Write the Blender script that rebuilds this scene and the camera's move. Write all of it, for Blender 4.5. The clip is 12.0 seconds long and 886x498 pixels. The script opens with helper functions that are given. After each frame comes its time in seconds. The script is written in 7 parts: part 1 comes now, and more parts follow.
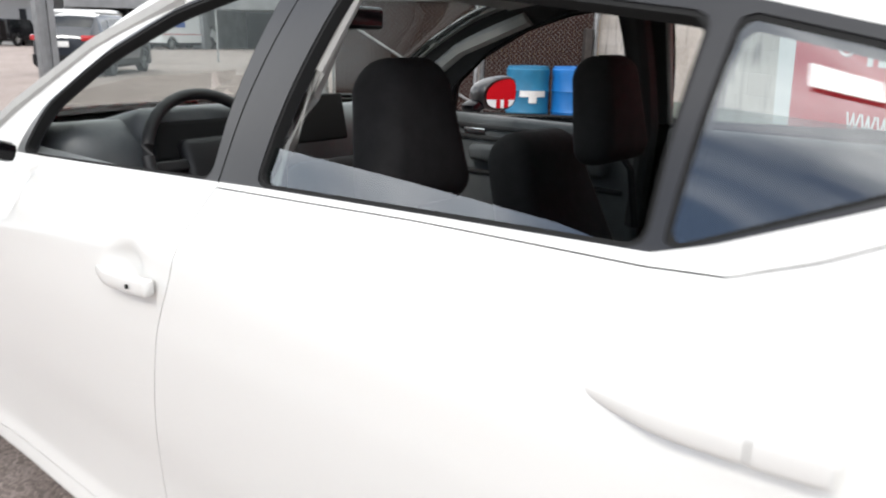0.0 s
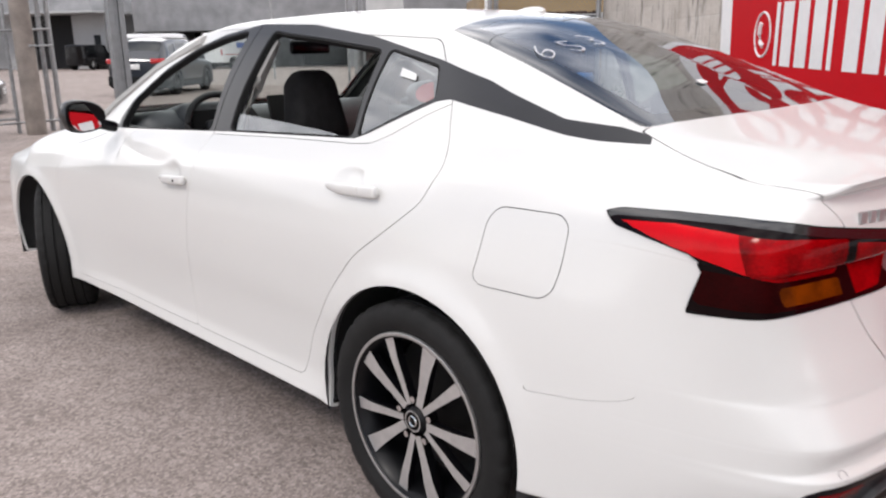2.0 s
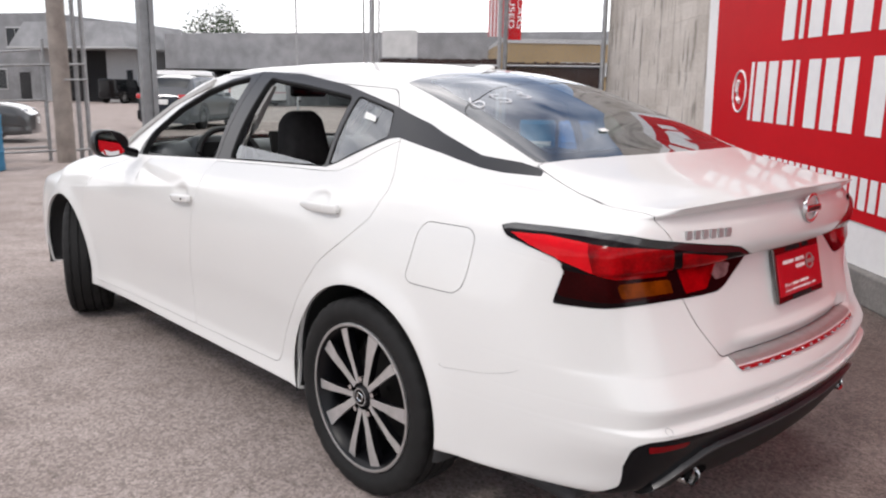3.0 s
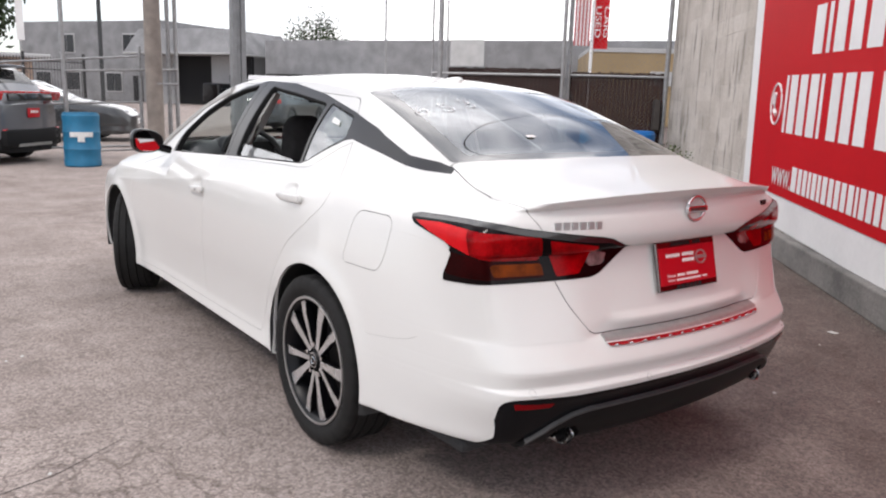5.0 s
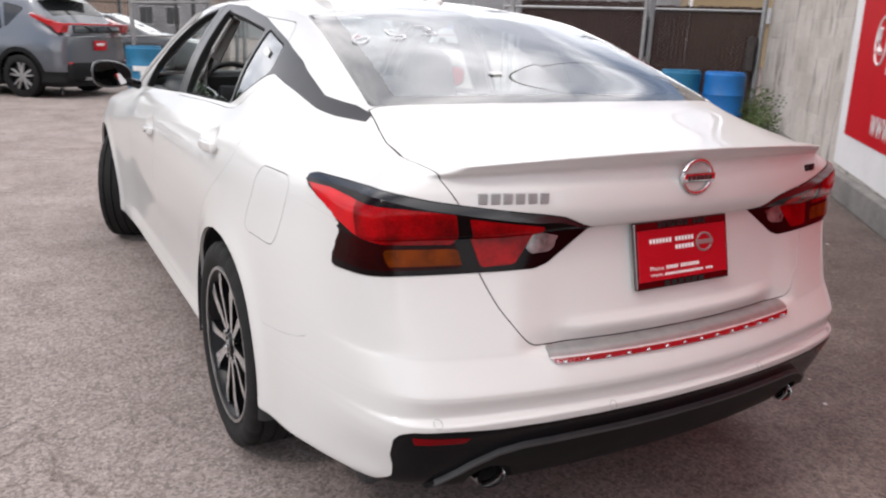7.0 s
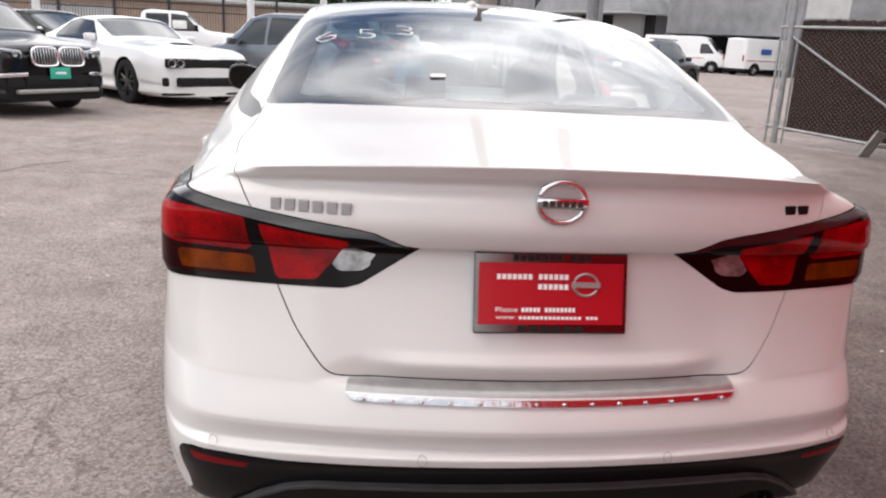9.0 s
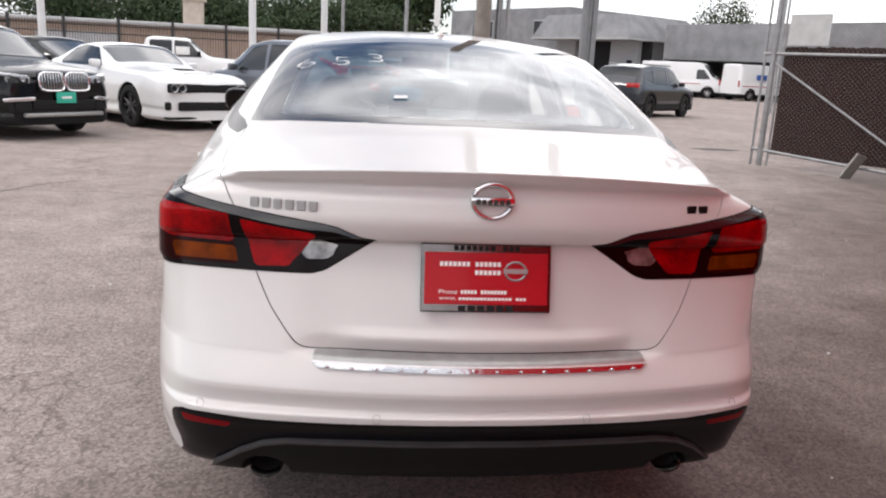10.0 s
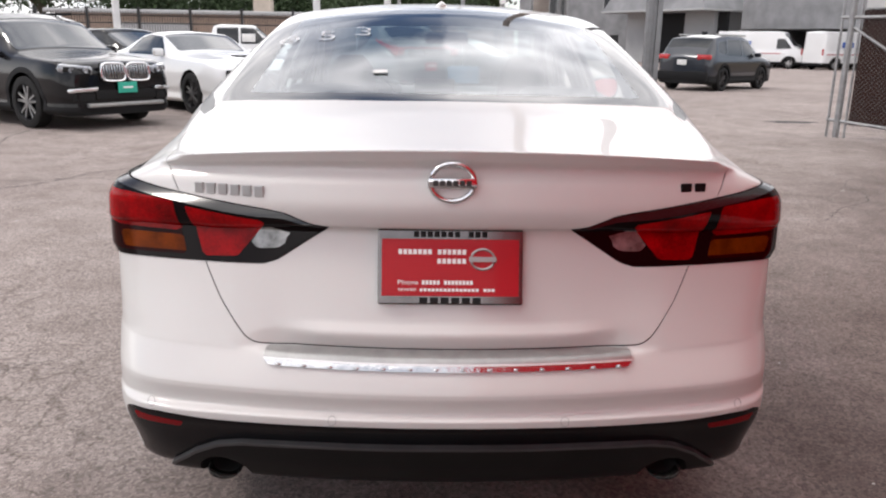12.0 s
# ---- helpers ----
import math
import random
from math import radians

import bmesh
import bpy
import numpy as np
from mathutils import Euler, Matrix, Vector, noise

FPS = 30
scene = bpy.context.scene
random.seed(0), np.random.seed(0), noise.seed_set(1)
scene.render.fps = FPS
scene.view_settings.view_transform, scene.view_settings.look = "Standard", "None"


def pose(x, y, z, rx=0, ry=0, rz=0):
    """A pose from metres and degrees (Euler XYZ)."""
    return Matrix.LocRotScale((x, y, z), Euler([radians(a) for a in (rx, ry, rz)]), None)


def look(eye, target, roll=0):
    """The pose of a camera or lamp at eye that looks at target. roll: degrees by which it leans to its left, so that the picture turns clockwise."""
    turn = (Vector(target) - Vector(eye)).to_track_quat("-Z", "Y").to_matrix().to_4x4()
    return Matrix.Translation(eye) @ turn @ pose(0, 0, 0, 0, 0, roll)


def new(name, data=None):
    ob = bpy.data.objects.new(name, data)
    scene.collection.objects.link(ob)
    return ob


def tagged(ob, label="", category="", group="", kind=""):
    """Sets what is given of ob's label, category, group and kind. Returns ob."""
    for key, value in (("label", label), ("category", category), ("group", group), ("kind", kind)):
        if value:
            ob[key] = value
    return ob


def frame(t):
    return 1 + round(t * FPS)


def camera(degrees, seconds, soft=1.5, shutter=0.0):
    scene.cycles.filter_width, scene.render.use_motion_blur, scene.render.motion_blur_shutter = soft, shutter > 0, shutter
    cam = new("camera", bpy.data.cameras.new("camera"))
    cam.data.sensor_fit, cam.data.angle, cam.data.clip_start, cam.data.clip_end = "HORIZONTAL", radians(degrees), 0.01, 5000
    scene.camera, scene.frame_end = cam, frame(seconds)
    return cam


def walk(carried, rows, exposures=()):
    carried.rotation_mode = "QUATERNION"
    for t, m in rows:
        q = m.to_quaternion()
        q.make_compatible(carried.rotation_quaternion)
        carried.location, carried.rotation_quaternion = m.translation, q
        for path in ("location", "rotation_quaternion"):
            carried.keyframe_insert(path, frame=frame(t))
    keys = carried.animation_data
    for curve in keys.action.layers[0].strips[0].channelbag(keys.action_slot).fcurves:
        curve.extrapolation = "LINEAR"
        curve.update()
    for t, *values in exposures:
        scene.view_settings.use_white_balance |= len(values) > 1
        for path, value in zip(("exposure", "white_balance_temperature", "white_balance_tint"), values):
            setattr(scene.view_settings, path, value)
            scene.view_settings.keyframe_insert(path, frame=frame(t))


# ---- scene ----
cam = camera(60.0, 12.0, soft=2.1, shutter=0.4)
EXPO = [(0, .34, 6530, 9.5), (.5, .25, 6540, 9.5), (1.2, .09, 6560, 11.5), (2.5, -.06, 6550, 13.5), (7, -.06, 6560, 13.5), (9, -.01, 6630, 12.5), (10, -.08, 6610, 13.0), (12, -.09, 6610, 13.5)]
PATH = [
    (0, (-1.508, 1.144, 1.282), (-0.044, 2.396, 0.745), 1.1),
    (0.5, (-1.674, 0.743, 1.301), (-0.251, 2.052, 0.791), -0.1),
    (1, (-1.885, 0.389, 1.309), (-0.415, 1.648, 0.803), -2.1),
    (1.5, (-2.061, 0.027, 1.32), (-0.617, 1.298, 0.772), -1.4),
    (2, (-2.168, -0.285, 1.318), (-0.804, 1.086, 0.808), -0.8),
    (2.5, (-2.35, -0.554, 1.342), (-0.949, 0.808, 0.919), 0.5),
    (3, (-2.35, -0.803, 1.336), (-1.002, 0.618, 0.933), 1.0),
    (3.5, (-2.296, -1.038, 1.331), (-1.013, 0.444, 0.937), 1.7),
    (5.5, (-2.08, -1.482, 1.362), (-0.93, 0.105, 0.962), 2.1),
    (6, (-1.877, -1.334, 1.346), (-0.739, 0.25, 0.904), 3.1),
    (6.5, (-1.705, -1.222, 1.331), (-0.603, 0.372, 0.838), 3.2),
    (7, (-1.436, -1.204, 1.332), (-0.481, 0.466, 0.784), 2.2),
    (9, (-0.412, -1.338, 1.309), (-0.165, 0.576, 0.784), 3.0),
    (9.5, (-0.382, -1.577, 1.322), (-0.143, 0.351, 0.848), 3.2),
    (10, (-0.33, -1.653, 1.317), (-0.087, 0.277, 0.853), 3.0),
    (10.5, (-0.264, -1.663, 1.316), (-0.053, 0.269, 0.847), 3.0),
    (11, (-0.214, -1.644, 1.317), (-0.047, 0.291, 0.838), 2.4),
    (11.5, (-0.143, -1.612, 1.309), (-0.028, 0.324, 0.819), 1.9),
    (12, (-0.063, -1.508, 1.298), (-0.008, 0.423, 0.78), 1.0),
]
walk(cam, [(t, look(eye, target, roll)) for t, eye, target, roll in PATH], EXPO)

# ---- world and light ----
SUN_AZ, SUN_EL = -98.0, 48.0      # compass-like: degrees from +y towards +x
sun_from = Vector((math.sin(radians(SUN_AZ)) * math.cos(radians(SUN_EL)), math.cos(radians(SUN_AZ)) * math.cos(radians(SUN_EL)), math.sin(radians(SUN_EL))))
world = bpy.data.worlds.new("sky_world")
scene.world = world
world.use_nodes = True
wn, wl = world.node_tree.nodes, world.node_tree.links
wn.clear()
w_out, w_bg, w_sky = wn.new("ShaderNodeOutputWorld"), wn.new("ShaderNodeBackground"), wn.new("ShaderNodeTexSky")
w_sky.sky_type, w_sky.sun_disc = 'NISHITA', False
w_sky.sun_elevation, w_sky.sun_rotation = radians(SUN_EL), radians(SUN_AZ)
w_sky.air_density, w_sky.dust_density, w_sky.ozone_density = 1.0, 0.6, 1.5
w_co, w_map = wn.new("ShaderNodeTexCoord"), wn.new("ShaderNodeMapping")
w_map.inputs["Scale"].default_value = (1.0, 1.0, 1.7)
w_map.inputs["Location"].default_value = (1.7, 0.6, 0.2)
w_noise = wn.new("ShaderNodeTexNoise")
w_noise.inputs["Scale"].default_value, w_noise.inputs["Detail"].default_value, w_noise.inputs["Roughness"].default_value = 1.7, 4.0, 0.5
w_ramp = wn.new("ShaderNodeValToRGB")
w_ramp.color_ramp.elements[0].position, w_ramp.color_ramp.elements[1].position = 0.332, 0.552
w_shade = wn.new("ShaderNodeTexNoise")
w_shade.inputs["Scale"].default_value, w_shade.inputs["Detail"].default_value = 5.0, 6.0
w_cloud = wn.new("ShaderNodeValToRGB")
w_cloud.color_ramp.elements[0].color, w_cloud.color_ramp.elements[0].position = (11.0, 11.4, 12.0, 1), 0.35
w_cloud.color_ramp.elements[1].color, w_cloud.color_ramp.elements[1].position = (23.0, 23.0, 23.0, 1), 0.62
w_mix = wn.new("ShaderNodeMix")
w_mix.data_type = 'RGBA'
wl.new(w_co.outputs["Generated"], w_map.inputs["Vector"])
wl.new(w_map.outputs["Vector"], w_noise.inputs["Vector"])
wl.new(w_map.outputs["Vector"], w_shade.inputs["Vector"])
wl.new(w_noise.outputs["Fac"], w_ramp.inputs["Fac"])
wl.new(w_shade.outputs["Fac"], w_cloud.inputs["Fac"])
wl.new(w_ramp.outputs["Color"], w_mix.inputs["Factor"])
wl.new(w_sky.outputs["Color"], w_mix.inputs["A"])
wl.new(w_cloud.outputs["Color"], w_mix.inputs["B"])
wl.new(w_mix.outputs["Result"], w_bg.inputs["Color"])
w_bg.inputs["Strength"].default_value = 0.12
wl.new(w_bg.outputs["Background"], w_out.inputs["Surface"])

sun = new("sun", bpy.data.lights.new("sun", 'SUN'))
sun.data.energy, sun.data.angle, sun.data.color = 1.3, radians(10.0), (1.0, 0.96, 0.9)
sun.matrix_world = look(sun_from * 60, (0, 0, 0))


# ---- materials ----
def mat(name, color, rough=0.5, metal=0.0, spec=0.5, coat=0.0, coat_rough=0.03, var=0.0, scale=3.0, bump=0.0, bump_scale=60.0, color2=None, flake=0.0, trans=0.0):
    """A Principled surface with variation of colour at two scales and fine relief."""
    m = bpy.data.materials.new(name)
    m.use_nodes = True
    n, l = m.node_tree.nodes, m.node_tree.links
    b = n["Principled BSDF"]
    b.inputs["Base Color"].default_value = (*color, 1)
    b.inputs["Roughness"].default_value, b.inputs["Metallic"].default_value = rough, metal
    b.inputs["Specular IOR Level"].default_value = spec
    b.inputs["Coat Weight"].default_value, b.inputs["Coat Roughness"].default_value = coat, coat_rough
    b.inputs["Transmission Weight"].default_value = trans
    co = n.new("ShaderNodeTexCoord")
    if var > 0 or color2:
        c2 = color2 or tuple(c * (1 - var) for c in color)
        a, f = n.new("ShaderNodeTexNoise"), n.new("ShaderNodeTexNoise")
        a.inputs["Scale"].default_value, a.inputs["Detail"].default_value = scale, 5.0
        f.inputs["Scale"].default_value, f.inputs["Detail"].default_value = scale * 14, 4.0
        add, ramp, mx = n.new("ShaderNodeMath"), n.new("ShaderNodeValToRGB"), n.new("ShaderNodeMix")
        add.operation = 'MULTIPLY_ADD'
        add.inputs[1].default_value = 0.4
        mx.data_type = 'RGBA'
        l.new(co.outputs["Object"], a.inputs["Vector"]), l.new(co.outputs["Object"], f.inputs["Vector"])
        l.new(f.outputs["Fac"], add.inputs[0]), l.new(a.outputs["Fac"], add.inputs[2])
        l.new(add.outputs[0], ramp.inputs["Fac"])
        ramp.color_ramp.elements[0].position, ramp.color_ramp.elements[1].position = 0.5, 0.92
        l.new(ramp.outputs["Color"], mx.inputs["Factor"])
        mx.inputs["A"].default_value, mx.inputs["B"].default_value = (*color, 1), (*c2, 1)
        l.new(mx.outputs["Result"], b.inputs["Base Color"])
    if bump > 0:
        t, bp = n.new("ShaderNodeTexNoise"), n.new("ShaderNodeBump")
        t.inputs["Scale"].default_value, t.inputs["Detail"].default_value = bump_scale, 6.0
        bp.inputs["Strength"].default_value, bp.inputs["Distance"].default_value = bump, 0.01
        l.new(co.outputs["Object"], t.inputs["Vector"]), l.new(t.outputs["Fac"], bp.inputs["Height"])
        l.new(bp.outputs["Normal"], b.inputs["Normal"])
    return m


def glass(name, tint, ior=1.5, rough=0.0):
    """Thin glass: clear with a tint, and mirror-like by Fresnel."""
    m = bpy.data.materials.new(name)
    m.use_nodes = True
    n, l = m.node_tree.nodes, m.node_tree.links
    n.clear()
    out, mx, tr, gl, lw, pw, ma = (n.new("ShaderNode" + k) for k in ("OutputMaterial", "MixShader", "BsdfTransparent", "BsdfGlossy", "LayerWeight", "Math", "Math"))
    lw.inputs["Blend"].default_value = 0.5
    f0 = ((ior - 1) / (ior + 1)) ** 2 * 2
    pw.operation, pw.inputs[1].default_value = 'POWER', 3.5
    ma.operation, ma.inputs[1].default_value, ma.inputs[2].default_value = 'MULTIPLY_ADD', 1 - f0, f0
    tr.inputs["Color"].default_value = (*tint, 1)
    gl.inputs["Roughness"].default_value = rough
    gl.inputs["Color"].default_value = (0.95, 0.97, 1.0, 1)
    l.new(lw.outputs["Facing"], pw.inputs[0]), l.new(pw.outputs[0], ma.inputs[0])
    l.new(ma.outputs[0], mx.inputs[0]), l.new(tr.outputs[0], mx.inputs[1]), l.new(gl.outputs[0], mx.inputs[2])
    l.new(mx.outputs[0], out.inputs["Surface"])
    return m


M_WHITE = mat("white_car_paint", (0.62, 0.612, 0.592), rough=0.34, spec=0.4, coat=0.65, coat_rough=0.02)
M_GAP = mat("panel_gap_shadow", (0.02, 0.02, 0.02), rough=0.9, spec=0.1)
M_BLACK_TRIM = mat("satin_black_trim", (0.020, 0.020, 0.022), rough=0.34, spec=0.35, coat=.2, coat_rough=.2, var=0.2, scale=8)
M_GLOSS_BLACK = mat("gloss_black_plastic", (0.004, 0.004, 0.005), rough=0.2, spec=0.15, coat=0.06)
M_FRIT = mat("black_glass_border", (0.008, 0.008, 0.009), rough=0.03, spec=0.9, coat=0.8)
M_DIFFUSER = mat("grey_black_bumper_plastic", (0.018, 0.018, 0.019), rough=0.5, var=0.25, scale=12, bump=0.05, bump_scale=300)
M_DIFFUSER_LIP = mat("dark_grey_diffuser_plastic", (0.009, 0.0088, 0.009), rough=0.45, spec=0.12, var=0.2, scale=12)
M_GLASS = glass("car_window_glass", (0.86, 0.92, 0.89))
M_REARGLASS = glass("rear_window_glass", (0.60, 0.70, 0.67), ior=1.85)
M_SIDEGLASS = glass("tinted_quarter_glass", (0.5, 0.6, 0.58), ior=1.75)
M_RED_LENS = mat("red_lamp_lens", (0.36, 0.001, 0.003), rough=0.12, spec=0.10, coat=0.06, var=0.75, scale=13)
M_RED_WING = mat("bright_red_lamp_lens", (0.56, 0.004, 0.008), rough=0.12, spec=0.12, coat=0.08, var=0.25, scale=16)
M_DIM_LENS = mat("dim_red_lamp_lens", (0.026, 0.0008, 0.0012), rough=0.1, spec=0.06, coat=0.03, var=0.7, scale=12)
M_DARK_LENS = mat("smoked_lamp_lens", (0.004, 0.0014, 0.0018), rough=0.10, spec=0.10, coat=0.05)
M_LEDGE = mat("glossy_black_lamp_edge", (0.006, 0.006, 0.007), rough=0.16, spec=0.5, coat=0.25)
M_AMBER = mat("amber_lamp_lens", (0.17, 0.030, 0.001), rough=0.12, spec=0.05, coat=0.03, var=0.6, scale=22)
M_CLEAR = mat("clear_reverse_lens", (0.30, 0.30, 0.30), rough=0.15, metal=0.5, coat=0.5, var=0.75, scale=36)
M_CHROME = mat("chrome", (0.75, 0.75, 0.76), rough=0.16, metal=1.0, var=0.1, scale=20)
M_BRUSHED = mat("brushed_step_plate", (0.42, 0.42, 0.41), rough=0.4, metal=0.7, var=0.2, scale=30)
M_ALLOY = mat("machined_alloy", (0.60, 0.59, 0.585), rough=0.26, metal=0.7, var=0.15, scale=30)
M_WHEEL_BLACK = mat("gloss_black_wheel", (0.004, 0.004, 0.005), rough=0.35, spec=0.2)
M_TYRE = mat("tyre_rubber", (0.0105, 0.010, 0.0098), rough=0.75, spec=0.3, var=0.45, scale=9, bump=0.15, bump_scale=180)
M_SEAT = mat("black_seat_cloth", (0.022, 0.021, 0.022), rough=0.9, spec=0.2, var=0.3, scale=30, bump=0.15, bump_scale=500)
M_DASH = mat("dark_grey_dashboard", (0.115, 0.122, 0.125), rough=0.5, var=0.15, scale=20, bump=0.06, bump_scale=600)
M_LINER = mat("light_grey_headliner", (0.36, 0.355, 0.34), rough=0.9, var=0.1, scale=20)
M_INNER = mat("black_inner_shell", (0.030, 0.030, 0.031), rough=0.7, var=.2, scale=20)
M_MIRROR = mat("mirror_glass", (0.85, 0.85, 0.86), rough=0.01, metal=1.0)
M_PLATE_RED = mat("red_plate", (0.44, 0.006, 0.014), rough=0.35, spec=0.25, coat=0.08, var=0.1, scale=10)
M_INK_WHITE = mat("white_print", (0.82, 0.82, 0.8), rough=0.5)
M_INK_GREY = mat("grey_print", (0.25, 0.25, 0.25), rough=0.4)
M_SIGN_RED = mat("red_painted_sign", (0.52, 0.006, 0.012), rough=0.55, spec=0.07, var=0.12, scale=1.2, bump=0.04, bump_scale=30)
M_SIGN_WHITE = mat("white_painted_sign", (0.78, 0.77, 0.76), rough=0.55, var=0.12, scale=1.5)
M_FLAG_RED = mat("faded_red_cloth", (.45, .10, .10), rough=.9)
M_FLAG_WHITE = mat("white_cloth", (.70, .68, .68), rough=.9)
M_PAPER = mat("paper_label", (.72, .72, .70), rough=.8, var=.15, scale=14)

# ---- helpers for building ----
def mesh_ob(name, verts, faces, material, parent=None, label="", smooth=False, sharp=40, normals=None, mats=None, mat_ids=None):
    me = bpy.data.meshes.new(name)
    me.from_pydata([tuple(v) for v in verts], [], [tuple(int(i) for i in f) for f in faces])
    for m in (mats or [material]):
        me.materials.append(m)
    if mat_ids is not None:
        me.polygons.foreach_set("material_index", np.asarray(mat_ids, dtype=np.int32))
    if smooth:
        me.polygons.foreach_set("use_smooth", np.ones(len(me.polygons), dtype=bool))
        if normals is not None:
            me.normals_split_custom_set_from_vertices([tuple(n) for n in normals])
        elif sharp:
            me.set_sharp_from_angle(angle=radians(sharp))
    me.update()
    ob = new(name, me)
    if parent:
        ob.parent = parent
    if label:
        tagged(ob, label)
    return ob


def part(name, bm, material, parent, label="", smooth=False, sharp=40):
    me = bpy.data.meshes.new(name)
    bmesh.ops.recalc_face_normals(bm, faces=bm.faces)
    bm.to_mesh(me)
    bm.free()
    me.materials.append(material)
    if smooth:
        me.polygons.foreach_set("use_smooth", np.ones(len(me.polygons), dtype=bool))
        if sharp:
            me.set_sharp_from_angle(angle=radians(sharp))
    ob = new(name, me)
    if parent:
        ob.parent = parent
    if label:
        tagged(ob, label)
    return ob


def box_bm(size, at=(0, 0, 0), rot=(0, 0, 0), bevel=0.0, bm=None, seg=2):
    """A box with rounded edges, added to bm."""
    bm = bm or bmesh.new()
    r = bmesh.ops.create_cube(bm, size=1.0, matrix=pose(*at, *rot) @ Matrix.Diagonal((*size, 1)))
    if bevel:
        es = list({e for v in r["verts"] for e in v.link_edges})
        bmesh.ops.bevel(bm, geom=es, offset=bevel, segments=seg, affect='EDGES', profile=0.5)
    return bm


def cyl_bm(r, h, at=(0, 0, 0), rot=(0, 0, 0), seg=20, bm=None, r2=None, bevel=0.0):
    """A cylinder along local z, standing on 'at'."""
    bm = bm or bmesh.new()
    res = bmesh.ops.create_cone(bm, cap_ends=True, segments=seg, radius1=r, radius2=r if r2 is None else r2, depth=h, matrix=pose(*at, *rot) @ pose(0, 0, h / 2))
    if bevel:
        es = [e for e in {e for v in res["verts"] for e in v.link_edges} if any(len(f.verts) > 4 for f in e.link_faces)]
        bmesh.ops.bevel(bm, geom=es, offset=bevel, segments=2, affect='EDGES')
    return bm


def tube(pts, r, seg=8, closed=False):
    """Vertices and faces of a tube along points."""
    P = [Vector(p) for p in pts]
    vs, fs, n = [], [], len(P)
    for i, p in enumerate(P):
        a = P[(i - 1) % n] if (closed or i) else p
        b = P[(i + 1) % n] if (closed or i < n - 1) else p
        t = (b - a).normalized()
        up = Vector((0, 0, 1)) if abs(t.z) < 0.9 else Vector((1, 0, 0))
        x = t.cross(up).normalized()
        y = x.cross(t)
        for k in range(seg):
            w = 2 * math.pi * k / seg
            vs.append(p + r * (math.cos(w) * x + math.sin(w) * y))
    for i in range(n if closed else n - 1):
        for k in range(seg):
            a, b = i * seg + k, i * seg + (k + 1) % seg
            c, d = ((i + 1) % n) * seg + (k + 1) % seg, ((i + 1) % n) * seg + k
            fs.append((a, d, c, b))
    if not closed:
        fs += [tuple(range(seg)), tuple(range((n - 1) * seg, n * seg))[::-1]]
    return vs, fs


def empty(name, at=(0, 0, 0), rz=0.0):
    e = new(name)
    e.empty_display_size = 0.2
    e.matrix_world = pose(*at, 0, 0, rz)
    return e


def pchip(xs, ys, q):
    """Monotone cubic interpolation along axis 0 of ys (any number of columns)."""
    xs, ys, q = np.asarray(xs, float), np.asarray(ys, float), np.asarray(q, float)
    one = ys.ndim == 1
    if one:
        ys = ys[:, None]
    shape = ys.shape[1:]
    ys = ys.reshape(len(xs), -1)
    h = np.diff(xs)[:, None]
    d = np.diff(ys, axis=0) / h
    m = np.zeros_like(ys)
    w1, w2 = 2 * h[1:] + h[:-1], h[1:] + 2 * h[:-1]
    ok = d[:-1] * d[1:] > 0
    with np.errstate(divide='ignore', invalid='ignore'):
        hm = (w1 + w2) / (w1 / d[:-1] + w2 / d[1:])
    m[1:-1] = np.where(ok, hm, 0)
    m[0], m[-1] = d[0], d[-1]
    k = np.clip(np.searchsorted(xs, q) - 1, 0, len(xs) - 2)
    t = ((q - xs[k]) / (xs[k + 1] - xs[k]))[:, None]
    hk = (xs[k + 1] - xs[k])[:, None]
    r = (ys[k] * (1 + 2 * t) * (1 - t) ** 2 + hk * m[k] * t * (1 - t) ** 2 + ys[k + 1] * t * t * (3 - 2 * t) + hk * m[k + 1] * t * t * (t - 1))
    return r[:, 0] if one else r.reshape(len(q), *shape)


def sd_poly(p, q, poly):
    """Signed distance of points (p, q) to a closed outline, positive inside."""
    poly = np.asarray(poly, float)
    d2 = np.full(p.shape, 1e9)
    inside = np.zeros(p.shape, bool)
    for (ax, ay), (bx, by) in zip(poly, np.roll(poly, -1, axis=0)):
        ex, ey = bx - ax, by - ay
        t = np.clip(((p - ax) * ex + (q - ay) * ey) / (ex * ex + ey * ey + 1e-12), 0, 1)
        d2 = np.minimum(d2, (p - ax - t * ex) ** 2 + (q - ay - t * ey) ** 2)
        cross = ((ay > q) != (by > q)) & (p < (bx - ax) * (q - ay) / (by - ay + 1e-12) + ax)
        inside ^= cross
    return np.where(inside, 1, -1) * np.sqrt(d2)


def sd_line(p, q, line):
    """Distance of points (p, q) to an open line."""
    d2 = np.full(p.shape, 1e9)
    for (ax, ay), (bx, by) in zip(line[:-1], line[1:]):
        ex, ey = bx - ax, by - ay
        t = np.clip(((p - ax) * ex + (q - ay) * ey) / (ex * ex + ey * ey + 1e-12), 0, 1)
        d2 = np.minimum(d2, (p - ax - t * ex) ** 2 + (q - ay - t * ey) ** 2)
    return np.sqrt(d2)


